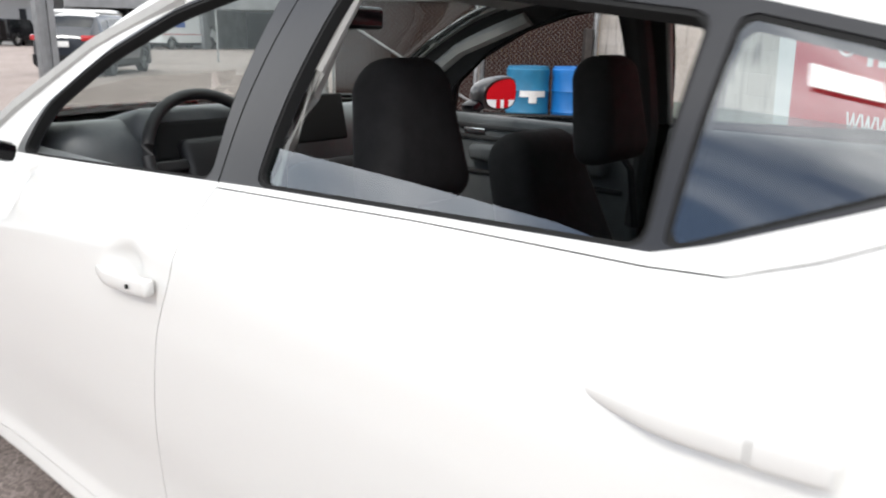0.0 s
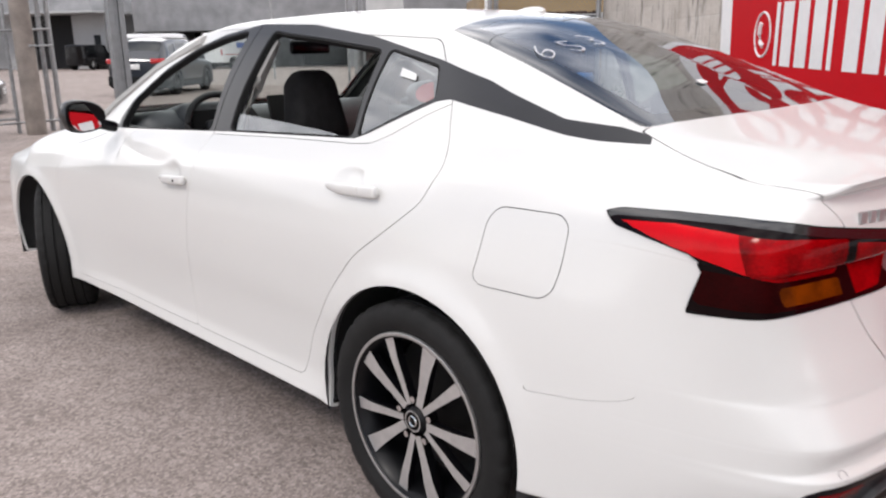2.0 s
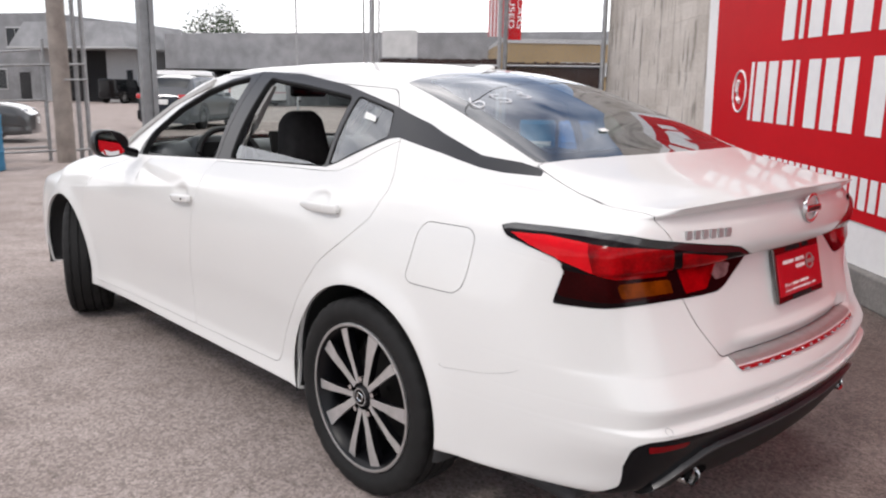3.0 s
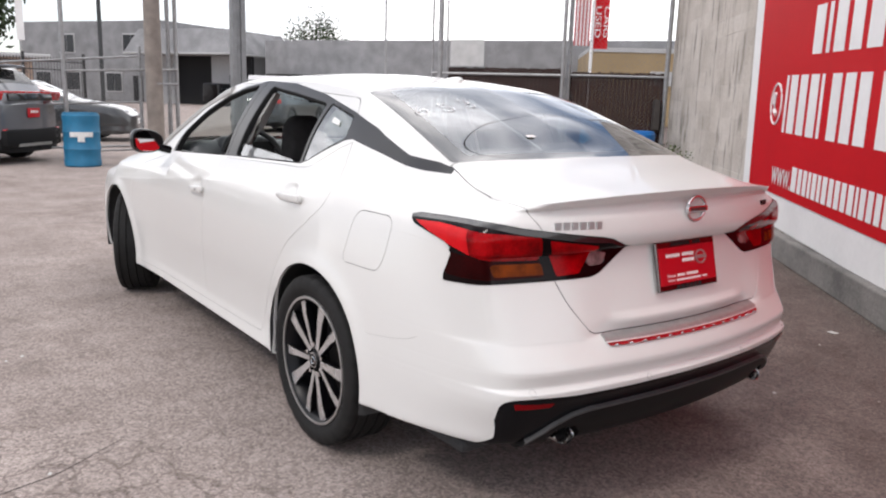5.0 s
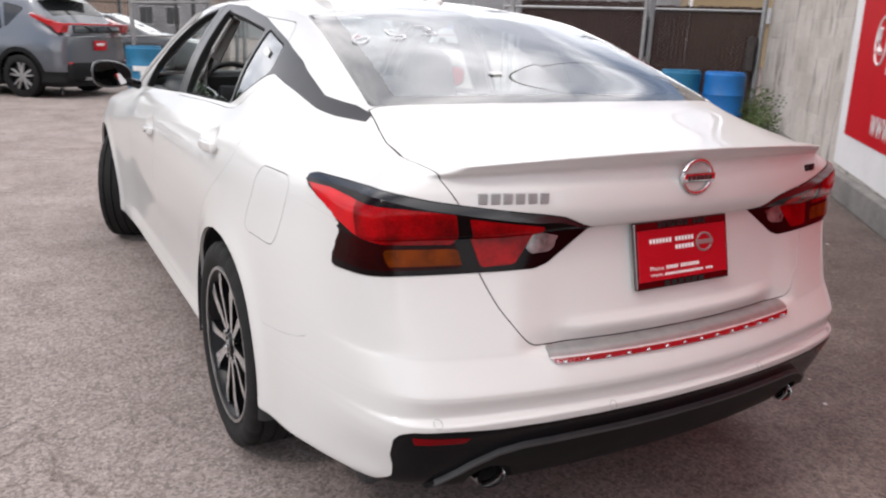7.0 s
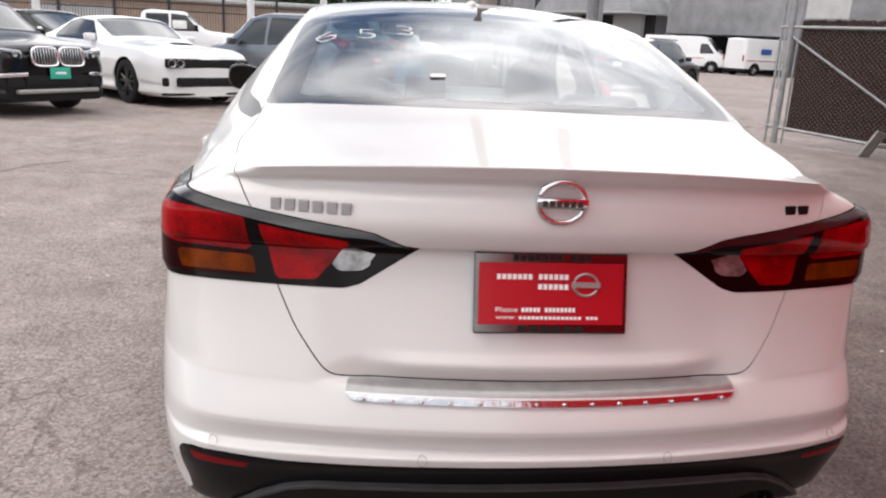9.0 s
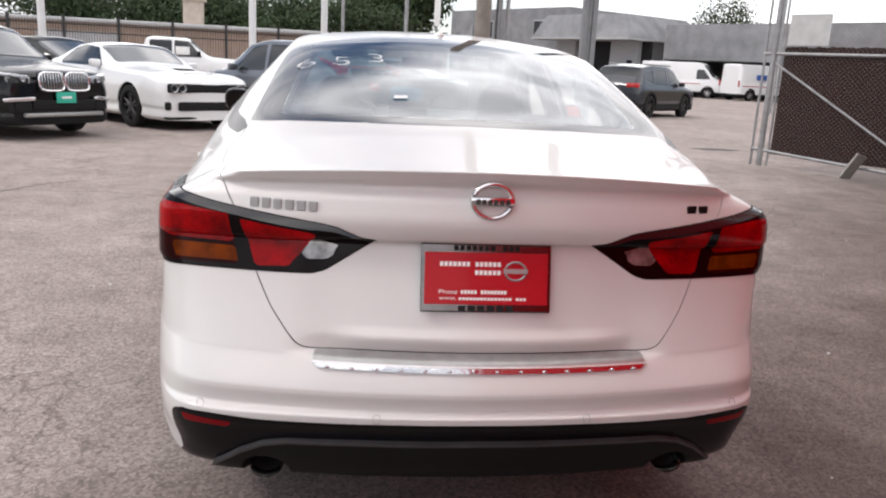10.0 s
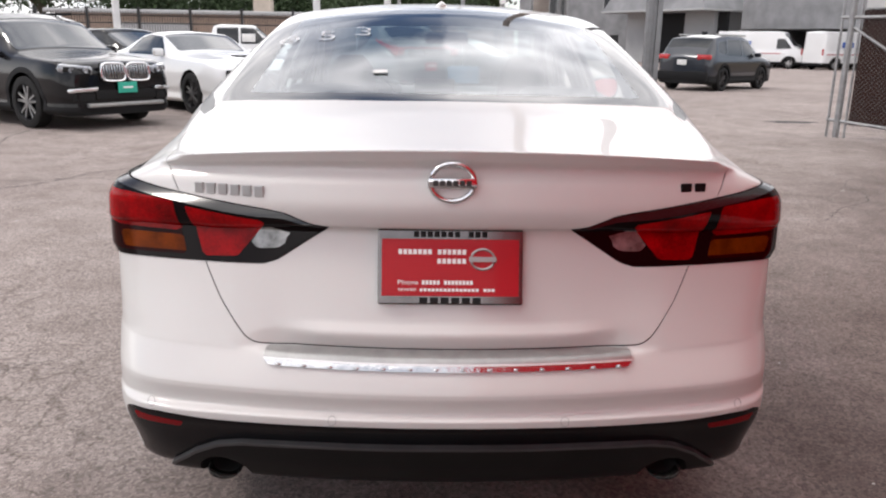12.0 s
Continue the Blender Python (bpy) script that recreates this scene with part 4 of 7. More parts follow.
# door handles
def handle(y0, z0, y1, z1, x, door, sx):
    """A pull handle that tapers to the front, with a separate lock cover at its rear end."""
    made = []
    for name, t0, t1 in (("door_handle", 0.0, .725), ("lock_cover", .735, 1.0)):
        vs, n, m = [], 18, 20
        for i in range(n + 1):
            q = i / n
            t = t0 + (t1 - t0) * q
            end = 1 - (.22 if name == "lock_cover" else .10) * max(0, (q - .88) / .12) ** 2
            y, z = y0 + (y1 - y0) * t, z0 + (z1 - z0) * t
            b = float(np.interp(t, [0, .05, .2, .45, .75, 1], [.003, .0075, .0125, .0165, .0165, .0155])) * end
            a = float(np.interp(t, [0, .08, .3, 1], [.003, .006, .010, .0105])) * end
            out = x + float(np.interp(t, [0, .12, .38, .7, 1], [-.002, .006, .020, .021, .017]))
            p = float(np.interp(t, [0, .5, 1], [1.0, .72, .50]))
            for k in range(m):
                w = 2 * math.pi * k / m
                vs.append((sx * (out + a * math.copysign(abs(math.cos(w)) ** p, math.cos(w))), y, z + b * math.copysign(abs(math.sin(w)) ** p, math.sin(w))))
        fs = [(i * m + k, i * m + (k + 1) % m, (i + 1) * m + (k + 1) % m, (i + 1) * m + k) for i in range(n) for k in range(m)]
        fs += [tuple(range(m))[::-1], tuple(range(n * m, (n + 1) * m))]
        made.append(mesh_ob(name, vs, fs, M_WHITE, made[0] if made else door, smooth=True, sharp=60))
    return made[0]


for sx in (-1, 1):
    handle(1.510, .938, 1.256, .9465, .864, doors[sx][1], sx)
    hf = handle(2.525, .853, 2.298, .867, .890, doors[sx][0], sx)
    part("keyhole", cyl_bm(.004, .003, (sx * .9215, 2.345, .864), (0, 90 * sx, 0), seg=12), M_GAP, hf)

# door mirrors
M_MIRROR_CAP = mat('black_mirror_cap', (.006, .006, .007), rough=.3, coat=.25)
for sx in (-1, 1):
    mr = empty("door_mirror", (0, 0, 0))
    mr.parent = sedan
    bm = bmesh.new()
    bmesh.ops.create_uvsphere(bm, u_segments=28, v_segments=16, radius=1)
    for v in bm.verts:
        x, y, z = v.co
        flat = max(y, -.38)
        px = .098 * math.copysign(abs(x) ** .8, x)
        pz = (.066 + .012 * x) * math.copysign(abs(z) ** .75, z)
        v.co = (sx * (.962 + px), 3.005 + .080 * flat - (.34 if sx < 0 else .12) * px, 1.062 + pz + .008 * x)
    part("mirror_housing", bm, M_MIRROR_CAP, mr, "black mirror housing", smooth=True, sharp=60)
    bm = bmesh.new()
    bmesh.ops.create_circle(bm, cap_ends=True, segments=32, radius=1)
    for v in bm.verts:
        x, z = v.co.x, v.co.y
        px, pz = .084 * math.copysign(abs(x) ** .8, x), (.054 + .011 * x) * math.copysign(abs(z) ** .75, z)
        v.co = (sx * (.962 + px), (2.966 if sx < 0 else 2.970) - (.55 if sx < 0 else .10) * px + (.17 if sx < 0 else 0) * pz, 1.062 + pz + .008 * x)
    part("mirror_glass", bm, M_MIRROR, mr)
    part("mirror_foot", box_bm((.10, .07, .045), (sx * .872, 3.03, 1.02), (0, -18 * sx, 0), .015), M_GLOSS_BLACK, mr, smooth=True)

from mathutils.bvhtree import BVHTree
# exhaust tips, sensors, fin
skin_tree = BVHTree.FromPolygons([v.co for v in body_ob.data.vertices], [tuple(p.vertices) for p in body_ob.data.polygons])


def on_rear(x, z, lift=.0008):
    hit = skin_tree.ray_cast(Vector((x, -1, z)), Vector((0, 1, 0)))[0]
    return (x, (hit.y if hit else .05) - lift, z)


M_TIP = mat("sooty_exhaust_chrome", (.58, .57, .56), rough=.22, metal=1.0, var=.3, scale=25)
for sx in (-1, 1):
    vs, fs = [], []
    n = 28
    for yy, rx, rz in ((.150, .0345, .0185), (.127, .0355, .019), (.121, .039, .0222), (.128, .041, .024), (.30, .037, .0225)):
        for k in range(n):
            w = 2 * math.pi * k / n
            vs.append((sx * .523 + rx * math.cos(w), yy + .012 * math.sin(w), .320 + rz * math.sin(w)))
    fs = [(r * n + k, r * n + (k + 1) % n, (r + 1) * n + (k + 1) % n, (r + 1) * n + k) for r in range(4) for k in range(n)]
    tip = mesh_ob("exhaust_tip", vs, fs, M_TIP, sedan, "chrome oval exhaust tip", smooth=True, sharp=60)
    bore = [vs[k] for k in range(n)] + [(x, .30, z) for x, _, z in vs[:n]]
    mesh_ob("exhaust_bore", bore, [(k, n + k, n + (k + 1) % n, (k + 1) % n) for k in range(n)] + [tuple(range(n, 2 * n))], M_GAP, tip)
    for xx, zz in ((.256, .4965), (.678, .497)):
        cx, cy, cz = on_rear(sx * xx, zz, .0012 if xx < .5 else .004)
        gx_ = (on_rear(cx + .03, cz)[1] - on_rear(cx - .03, cz)[1]) / .06
        gz_ = (on_rear(cx, cz + .012)[1] - on_rear(cx, cz - .012)[1]) / .024
        v, f = tube([(cx + .009 * math.cos(a), cy + .009 * (gx_ * math.cos(a) + gz_ * math.sin(a)), cz + .009 * math.sin(a)) for a in np.linspace(0, 2 * math.pi, 25)[:-1]], .0006, 6, True)
        mesh_ob("parking_sensor", v, f, M_INK_GREY, sedan)
bm = bmesh.new()
bmesh.ops.create_uvsphere(bm, u_segments=20, v_segments=12, radius=1)
for v in bm.verts:
    x, y, z = v.co
    v.co = (.030 * x * (1 - .5 * max(z, 0)), 1.47 + .075 * y - .035 * max(z, 0), 1.420 + .026 * max(z, -.3))
part("roof_antenna", bm, M_WHITE, sedan, "white shark-fin antenna", smooth=True, sharp=0)

# badges and plate on the boot lid
M_SATIN = mat('satin_chrome', (.50, .50, .50), rough=.34, metal=.75, var=.15, scale=40)
TILT = 13
plate = empty("plate_holder", (0, .104, .824))
plate.parent = sedan
plate.matrix_basis = pose(0, .106, .824, -TILT, 0, 0)
bm = box_bm((.318, .010, .166), bevel=.004)
part("plate_frame", bm, mat("plate_frame_chrome", (.17, .155, .155), rough=.16, metal=1.0, var=.3, scale=20), plate, "chrome plate frame with black lettering bars")
part("plate", box_bm((.300, .004, .125), (0, -.006, -.001), bevel=.001), M_PLATE_RED, plate, "red dealer plate with white bars of text")


def bars(name, words, x0, x1, z, h, y, material, parent, rot=None):
    """A line of text as plain bars, one for each character, between x0 and x1."""
    n = sum(len(w) for w in words) + len(words) - 1
    step = (x1 - x0) / n
    vs, fs, x = [], [], x0
    for w in words:
        for ch in w:
            a, b = x + step * .1, x + step * .86
            hh = h * (.72 if ch == 'o' else 1)
            k = len(vs)
            vs += [(a, y, z), (b, y, z), (b, y, z + hh), (a, y, z + hh)]
            fs.append((k, k + 1, k + 2, k + 3))
            x += step
        x += step
    ob = mesh_ob(name, vs, fs, material, parent)
    return ob


def lettering(name, text, width, height, place, material, parent):
    """Flat letters from the built-in font, laid by place(x, y) from the left foot of the word."""
    cu = bpy.data.curves.new(name, 'FONT')
    cu.body = text
    tmp = new("outline", cu)
    me = bpy.data.meshes.new_from_object(tmp.evaluated_get(bpy.context.evaluated_depsgraph_get()))
    bpy.data.objects.remove(tmp)
    xs, ys = [v.co.x for v in me.vertices], [v.co.y for v in me.vertices]
    for v in me.vertices:
        v.co = place((v.co.x - min(xs)) / (max(xs) - min(xs)) * width, (v.co.y - min(ys)) / (max(ys) - min(ys)) * height)
    me.name = name
    me.materials.append(material)
    ob = new(name, me)
    ob.parent = parent
    return ob


bars("text_bar", ["xxxxxxx", "xxxxxx"], -.115, .035, .028, .011, -.0085, M_INK_WHITE, plate)
bars("text_bar", ["xxxxxx"], -.030, .035, .008, .011, -.0085, M_INK_WHITE, plate)
lettering("word", "Phone", .045, .010, lambda x, y: (-.115 + x, -.0085, -.038 + y), M_INK_WHITE, plate)
bars("text_bar", ["xxxxx", "xxxxxxxx"], -.063, .050, -.038, .009, -.0085, M_INK_WHITE, plate)
lettering("word", "www.", .042, .0065, lambda x, y: (-.115 + x, -.0085, -.053 + y), M_INK_WHITE, plate)
bars("text_bar", ["ooooooooooooooo", "ooo"], -.068, .098, -.053, .009, -.0085, M_INK_WHITE, plate)
bars("frame_bar", ["xxxxxxx", "xxx"], -.082, .082, .0655, .0125, -.0057, M_GAP, plate)
bars("frame_bar", ["xxxxxx"], -.070, .070, -.079, .0125, -.0057, M_GAP, plate)
v, f = tube([(.070 + .026 * math.cos(a), -.009, .018 + .022 * math.sin(a)) for a in np.linspace(0, 2 * math.pi, 25)[:-1]], .0028, 6, True)
mesh_ob("emblem_print", v, f, M_BRUSHED, plate, smooth=True)
part("emblem_print_bar", box_bm((.060, .003, .011), (.070, -.010, .018)), M_BRUSHED, plate)

v, f = tube([(.047 * math.cos(a), .088, 1.015 + .040 * math.sin(a)) for a in np.linspace(0, 2 * math.pi, 49)[:-1]], .0062, 10, True)
emblem = mesh_ob("emblem", v, f, M_CHROME, lid_ob, "round chrome emblem with a bar across", smooth=True)
part("emblem_bar", box_bm((.104, .010, .021), (0, .082, 1.015), bevel=.003), M_CHROME, emblem, smooth=True)
M_BADGE_INK = mat("black_emblem_print", (.03, .03, .03), rough=.4)
bars("emblem_letters", ["xxxxxx"], -.042, .042, 1.009, .012, .0765, M_BADGE_INK, emblem)


lid_tree = BVHTree.FromPolygons([v.co for v in lid_ob.data.vertices], [tuple(p.vertices) for p in lid_ob.data.polygons])


def badge(chars, x0, x1, z0, z1, material, name):
    n = len(chars)
    step = (x1 - x0) / n
    for i in range(n):
        xx = x0 + step * (i + .5)
        zz = z0 + (z1 - z0) * (i + .5) / n
        hit = lid_tree.ray_cast(Vector((xx, -1, zz)), Vector((0, 1, 0)))[0] or skin_tree.ray_cast(Vector((xx, -1, zz)), Vector((0, 1, 0)))[0]
        yy = hit.y - .002
        part(name, box_bm((step * .74, .007, .024 if n > 2 else .019), (xx, yy, zz), (0, 0, 28 * xx), .0015), material, lid_ob)


M_BADGE = mat("grey_chrome_letters", (.42, .42, .42), rough=.4, metal=.7)
badge("xxxxxx", -.568, -.402, .983, .982, M_BADGE, "badge_letter")
badge("xx", .508, .578, .996, .994, M_DIFFUSER_LIP, "trim_badge_letter")

# number painted on the rear window, and a small sticker
rear_pts = sheet.a[sorted({i for f in rear_glass for i in f})]


def on_glass(x, y):
    d = (rear_pts[:, 0] - abs(x)) ** 2 + (rear_pts[:, 1] - y) ** 2
    k = np.argsort(d)[:6]
    w = 1 / (d[k] + 1e-7)
    return float((rear_pts[k, 2] * w).sum() / w.sum())


M_CHALK = mat("thin_white_marker", (.78, .79, .79), rough=.7)
M_CHALK.node_tree.nodes['Principled BSDF'].inputs['Alpha'].default_value = .6
number = empty("painted_number")
number.parent = sedan
tagged(number, "white hand-painted number 653")
for i, ch in enumerate("653"):
    cu = bpy.data.curves.new("digit", 'FONT')
    cu.body, cu.size, cu.offset = ch, .12, -.0028
    tmp = new("digit_outline", cu)
    me_ = bpy.data.meshes.new_from_object(tmp.evaluated_get(bpy.context.evaluated_depsgraph_get()))
    bpy.data.objects.remove(tmp)
    me_.name = "digit"
    x_min = min(v.co.x for v in me_.vertices)
    for v in me_.vertices:
        x = -.515 + .115 * i + (v.co.x - x_min) * 1.35
        y = .985 + v.co.y * .95 - .03 * (x + .5) + .012 * math.sin(40 * x)
        v.co = (x, y, on_glass(x, y) + .004)
    me_.materials.append(M_CHALK)
    dg1 = new("digit", me_)
    dg1.parent = number
xs_ = [(-.205, .703), (-.165, .703), (-.165, .722), (-.205, .722)]
mesh_ob("window_sticker", [(x, y, on_glass(x, y) + .005) for x, y in xs_], [(0, 1, 2, 3)], M_PAPER, sedan)
qp = sheet.a[sorted({i for f in win_quart for i in f})]


def on_quarter(y, z):
    d = (qp[:, 1] - y) ** 2 + (qp[:, 2] - z) ** 2
    k = np.argsort(d)[:5]
    w = 1 / (d[k] + 1e-7)
    return float((qp[k, 0] * w).sum() / w.sum())


mesh_ob("window_sticker", [(-on_quarter(y, z) - .002, y, z) for y, z in ((1.385, 1.262), (1.315, 1.246), (1.305, 1.228), (1.378, 1.24))], [(0, 1, 2, 3)], M_PAPER, sedan)

# ---- cabin ----
cabin = empty("cabin")
cabin.parent = sedan


def cushion(name, size, at, rot, bevel, material, parent, label=""):
    return part(name, box_bm(size, at, rot, bevel, seg=4), material, parent, label, smooth=True, sharp=0)


for sx in (-1, 1):
    seat = empty("front_seat")
    seat.parent = sedan
    cushion("seat", (.50, .52, .16), (sx * .37, 2.66, .52), (6, 0, 0), .06, M_SEAT, seat)
    bm = box_bm((.50, .15, .60), bevel=.07, seg=5)
    for v in bm.verts:
        v.co.x *= 1 - 1.5 * max(0, v.co.z + .02)
        v.co.y -= .25 * abs(v.co.x) ** 1.5 * (v.co.y < 0)
        v.co = Vector((sx * .38, 2.34, .73)) + Matrix.Rotation(radians(-20), 3, "X") @ v.co
    part("backrest", bm, M_SEAT, seat, smooth=True, sharp=0)
    bm = box_bm((.27, .125, .29), bevel=.05, seg=5)
    for v in bm.verts:
        up = v.co.z / .145
        v.co.x *= .93 - .07 * up - .36 * max(0, up) ** 2
        v.co.z -= .55 * v.co.x ** 2 * (up > .2)
        v.co = Vector((sx * .40, 2.19, 1.095)) + Matrix.Rotation(radians(-10), 3, "X") @ v.co
    part("headrest", bm, M_SEAT, seat, "tapered black cloth headrest", smooth=True, sharp=0)
    cushion("door_panel", (.05, 1.02, .66), (sx * .742, 2.75, .675), (0, 0, 0), .02, M_DASH, cabin)
    cushion("armrest", (.09, .56, .06), (sx * .712, 2.62, .875), (0, 0, 0), .02, M_DASH, cabin)
    part("inner_handle", box_bm((.012, .10, .022), (sx * .712, 2.90, .948), bevel=.004), M_CHROME, cabin)
    for zz_b in (.80, .925, .965):
        cushion("panel_moulding", (.02, .90, .018), (sx * .716, 2.74, zz_b), (0, 0, 0), .006, M_INNER, cabin)
    cushion("door_panel", (.05, .62, .66), (sx * .715, 1.84, .70), (0, 0, 0), .02, M_DASH, cabin)
    # pale pillar linings, except the right middle pillar's, which is black
    v, f = tube([(sx * .60, 2.60, 1.345), (sx * .645, 2.92, 1.24), (sx * .72, 3.20, 1.09), (sx * .76, 3.34, 1.00)], .030, 8)
    mesh_ob("pillar_lining", v, f, M_LINER, cabin, smooth=True)
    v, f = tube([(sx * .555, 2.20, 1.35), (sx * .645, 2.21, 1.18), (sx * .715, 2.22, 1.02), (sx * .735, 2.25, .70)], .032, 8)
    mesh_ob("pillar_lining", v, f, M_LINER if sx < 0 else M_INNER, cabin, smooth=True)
    v, f = tube([(sx * .585, 2.125, 1.345), (sx * .66, 2.145, 1.22), (sx * .715, 2.155, 1.10), (sx * .745, 2.165, 1.035)], .009, 6)
    mesh_ob("window_channel", v, f, M_LINER, cabin, smooth=True)
    v, f = tube([(sx * .60, 2.28, .98), (sx * .62, 2.22, .90), (sx * .64, 2.20, .72)], .012, 6)
    mesh_ob("seat_belt", v, f, M_SEAT, cabin)
cushion("rear_seat", (1.30, .50, .20), (0, 1.52, .52), (5, 0, 0), .06, M_SEAT, cabin)
cushion("rear_backrest", (1.30, .16, .62), (0, 1.20, .78), (-24, 0, 0), .06, M_SEAT, cabin)
for hx in (-.38, .38):
    cushion("rear_headrest", (.26, .09, .15), (hx, 1.08, 1.09), (-20, 0, 0), .04, M_SEAT, cabin)
cushion("parcel_shelf", (1.24, .50, .03), (0, .82, 1.045), (-4, 0, 0), .01, M_DASH, cabin)
cushion("dashboard", (1.44, .52, .28), (0, 3.24, .90), (-6, 0, 0), .08, M_DASH, cabin)
for ax in (-.60, .60):
    vent = cushion("air_vent", (.13, .03, .075), (ax, 3.005, .955), (-8, 0, 0), .012, M_GAP, cabin)
    v, f = tube([(ax + .066 * math.cos(a), 2.992, .955 + .036 * math.sin(a)) for a in np.linspace(0, 2 * math.pi, 25)[:-1]], .003, 6, True)
    mesh_ob("vent_ring", v, f, M_SATIN, vent, smooth=True)
cushion("dash_hood", (.36, .26, .10), (-.37, 3.10, 1.02), (-12, 0, 0), .04, M_DASH, cabin)
part("dash_vent", box_bm((.07, .03, .012), (-.595, 3.25, 1.035), (-6, 0, 0), .004), M_GAP, cabin)
part("instrument_panel", box_bm((.30, .03, .10), (-.37, 2.965, 1.005), (-12, 0, 0), .01), M_GAP, cabin)
cushion("screen", (.23, .02, .14), (0, 2.95, 1.035), (-12, 0, 0), .008, M_GAP, cabin)
cushion("console", (.24, .80, .22), (0, 2.55, .52), (0, 0, 0), .04, M_DASH, cabin)
wheel_pose = pose(-.38, 2.90, .955, 66, 0, 0)
v, f = tube([wheel_pose @ Vector((.182 * math.cos(a), .182 * math.sin(a), 0)) for a in np.linspace(0, 2 * math.pi, 41)[:-1]], .0155, 10, True)
M_WHEEL_GRIP = mat("black_leather_grip", (.014, .014, .015), rough=.55, bump=.05, bump_scale=500)
steer = mesh_ob("steering_wheel", v, f, M_WHEEL_GRIP, sedan, smooth=True)
cushion("steering_hub", (.16, .14, .05), (-.38, 2.915, .945), (66, 0, 0), .02, M_WHEEL_GRIP, steer)
part("steering_spoke", box_bm((.34, .03, .02), (-.38, 2.91, .95), (66, 0, 0), .006), M_WHEEL_GRIP, steer)
part("steering_column", cyl_bm(.05, .25, (-.38, 2.92, .94), (-114, 0, 0), seg=16), M_WHEEL_GRIP, steer)
cushion("inner_mirror", (.24, .03, .065), (.06, 2.834, 1.325), (0, 0, 6), .015, M_GLOSS_BLACK, cabin)
part("mirror_stem", box_bm((.03, .10, .02), (.05, 2.87, 1.335), (-25, 0, 0), .005), M_GLOSS_BLACK, cabin)
part("brake_lamp", box_bm((.30, .05, .025), (0, .68, 1.085), (0, 0, 0), .006), M_DARK_LENS, cabin)

# ---- the lot: ground, wall, fences ----
def asphalt():
    m = bpy.data.materials.new("worn_asphalt")
    m.use_nodes = True
    n, l = m.node_tree.nodes, m.node_tree.links
    b = n["Principled BSDF"]
    b.inputs["Roughness"].default_value, b.inputs["Specular IOR Level"].default_value = 0.88, 0.25
    co = n.new("ShaderNodeTexCoord")

    def tex(kind, scale, detail=4.0, rough=.6):
        t = n.new(kind)
        t.inputs["Scale"].default_value = scale
        if kind == "ShaderNodeTexNoise":
            t.inputs["Detail"].default_value, t.inputs["Roughness"].default_value = detail, rough
        l.new(co.outputs["Object"], t.inputs["Vector"])
        return t

    def ramp(src, a, b_, ca, cb):
        r = n.new("ShaderNodeValToRGB")
        r.color_ramp.elements[0].position, r.color_ramp.elements[1].position = a, b_
        r.color_ramp.elements[0].color, r.color_ramp.elements[1].color = (*ca, 1), (*cb, 1)
        l.new(src, r.inputs["Fac"])
        return r.outputs["Color"]

    def mix(kind, fac, a, b_):
        x = n.new("ShaderNodeMix")
        x.data_type, x.blend_type = 'RGBA', kind
        if isinstance(fac, float):
            x.inputs["Factor"].default_value = fac
        else:
            l.new(fac, x.inputs["Factor"])
        l.new(a, x.inputs["A"]), l.new(b_, x.inputs["B"])
        return x.outputs["Result"]

    big = ramp(tex("ShaderNodeTexNoise", .28, 6).outputs["Fac"], .38, .66, (.300, .256, .242), (.362, .314, .298))
    mid = ramp(tex("ShaderNodeTexNoise", 2.2, 6, .7).outputs["Fac"], .34, .68, (.78, .765, .755), (1.10, 1.10, 1.10))
    grain = ramp(tex("ShaderNodeTexNoise", 150, 4, .75).outputs["Fac"], .30, .72, (.34, .33, .32), (1.62, 1.6, 1.57))
    stones = tex("ShaderNodeTexVoronoi", 95)
    chips = ramp(stones.outputs["Color"], .1, .9, (.55, .54, .53), (1.42, 1.40, 1.37))
    stain = ramp(tex("ShaderNodeTexNoise", .9, 5, .65).outputs["Fac"], .60, .72, (1, 1, 1), (.62, .60, .59))
    c = mix('MULTIPLY', 1.0, big, mid)
    c = mix('MULTIPLY', .6, c, grain)
    c = mix('MULTIPLY', .8, c, chips)
    c = mix('MULTIPLY', .8, c, stain)
    # nets of fine cracks in tired patches
    warp = n.new("ShaderNodeVectorMath")
    warp.operation = 'MULTIPLY_ADD'
    warp.inputs[1].default_value = (.25, .25, 0)
    wz = tex("ShaderNodeTexNoise", 3.5, 5, .65)
    l.new(wz.outputs["Color"], warp.inputs[0]), l.new(co.outputs["Object"], warp.inputs[2])
    net = n.new("ShaderNodeTexVoronoi")
    net.feature = 'DISTANCE_TO_EDGE'
    net.inputs["Scale"].default_value = 6.2
    l.new(warp.outputs[0], net.inputs["Vector"])
    lines = ramp(net.outputs["Distance"], .006, .045, (.56, .54, .53), (1, 1, 1))
    # worst where cars pull in beside the bay
    far_ = n.new("ShaderNodeVectorMath")
    far_.operation = 'DISTANCE'
    far_.inputs[1].default_value = (-1.75, 1.5, 0)
    l.new(co.outputs["Object"], far_.inputs[0])
    near_ = n.new("ShaderNodeMapRange")
    near_.inputs["From Min"].default_value, near_.inputs["From Max"].default_value = .2, 2.0
    near_.inputs["To Min"].default_value, near_.inputs["To Max"].default_value = .07, 0.0
    l.new(far_.outputs["Value"], near_.inputs["Value"])
    worn = n.new("ShaderNodeMath")
    l.new(tex("ShaderNodeTexNoise", .33, 5, .6).outputs["Fac"], worn.inputs[0]), l.new(near_.outputs["Result"], worn.inputs[1])
    tired = ramp(worn.outputs[0], .50, .64, (0, 0, 0), (.85, .85, .85))
    c = mix('MULTIPLY', tired, c, lines)
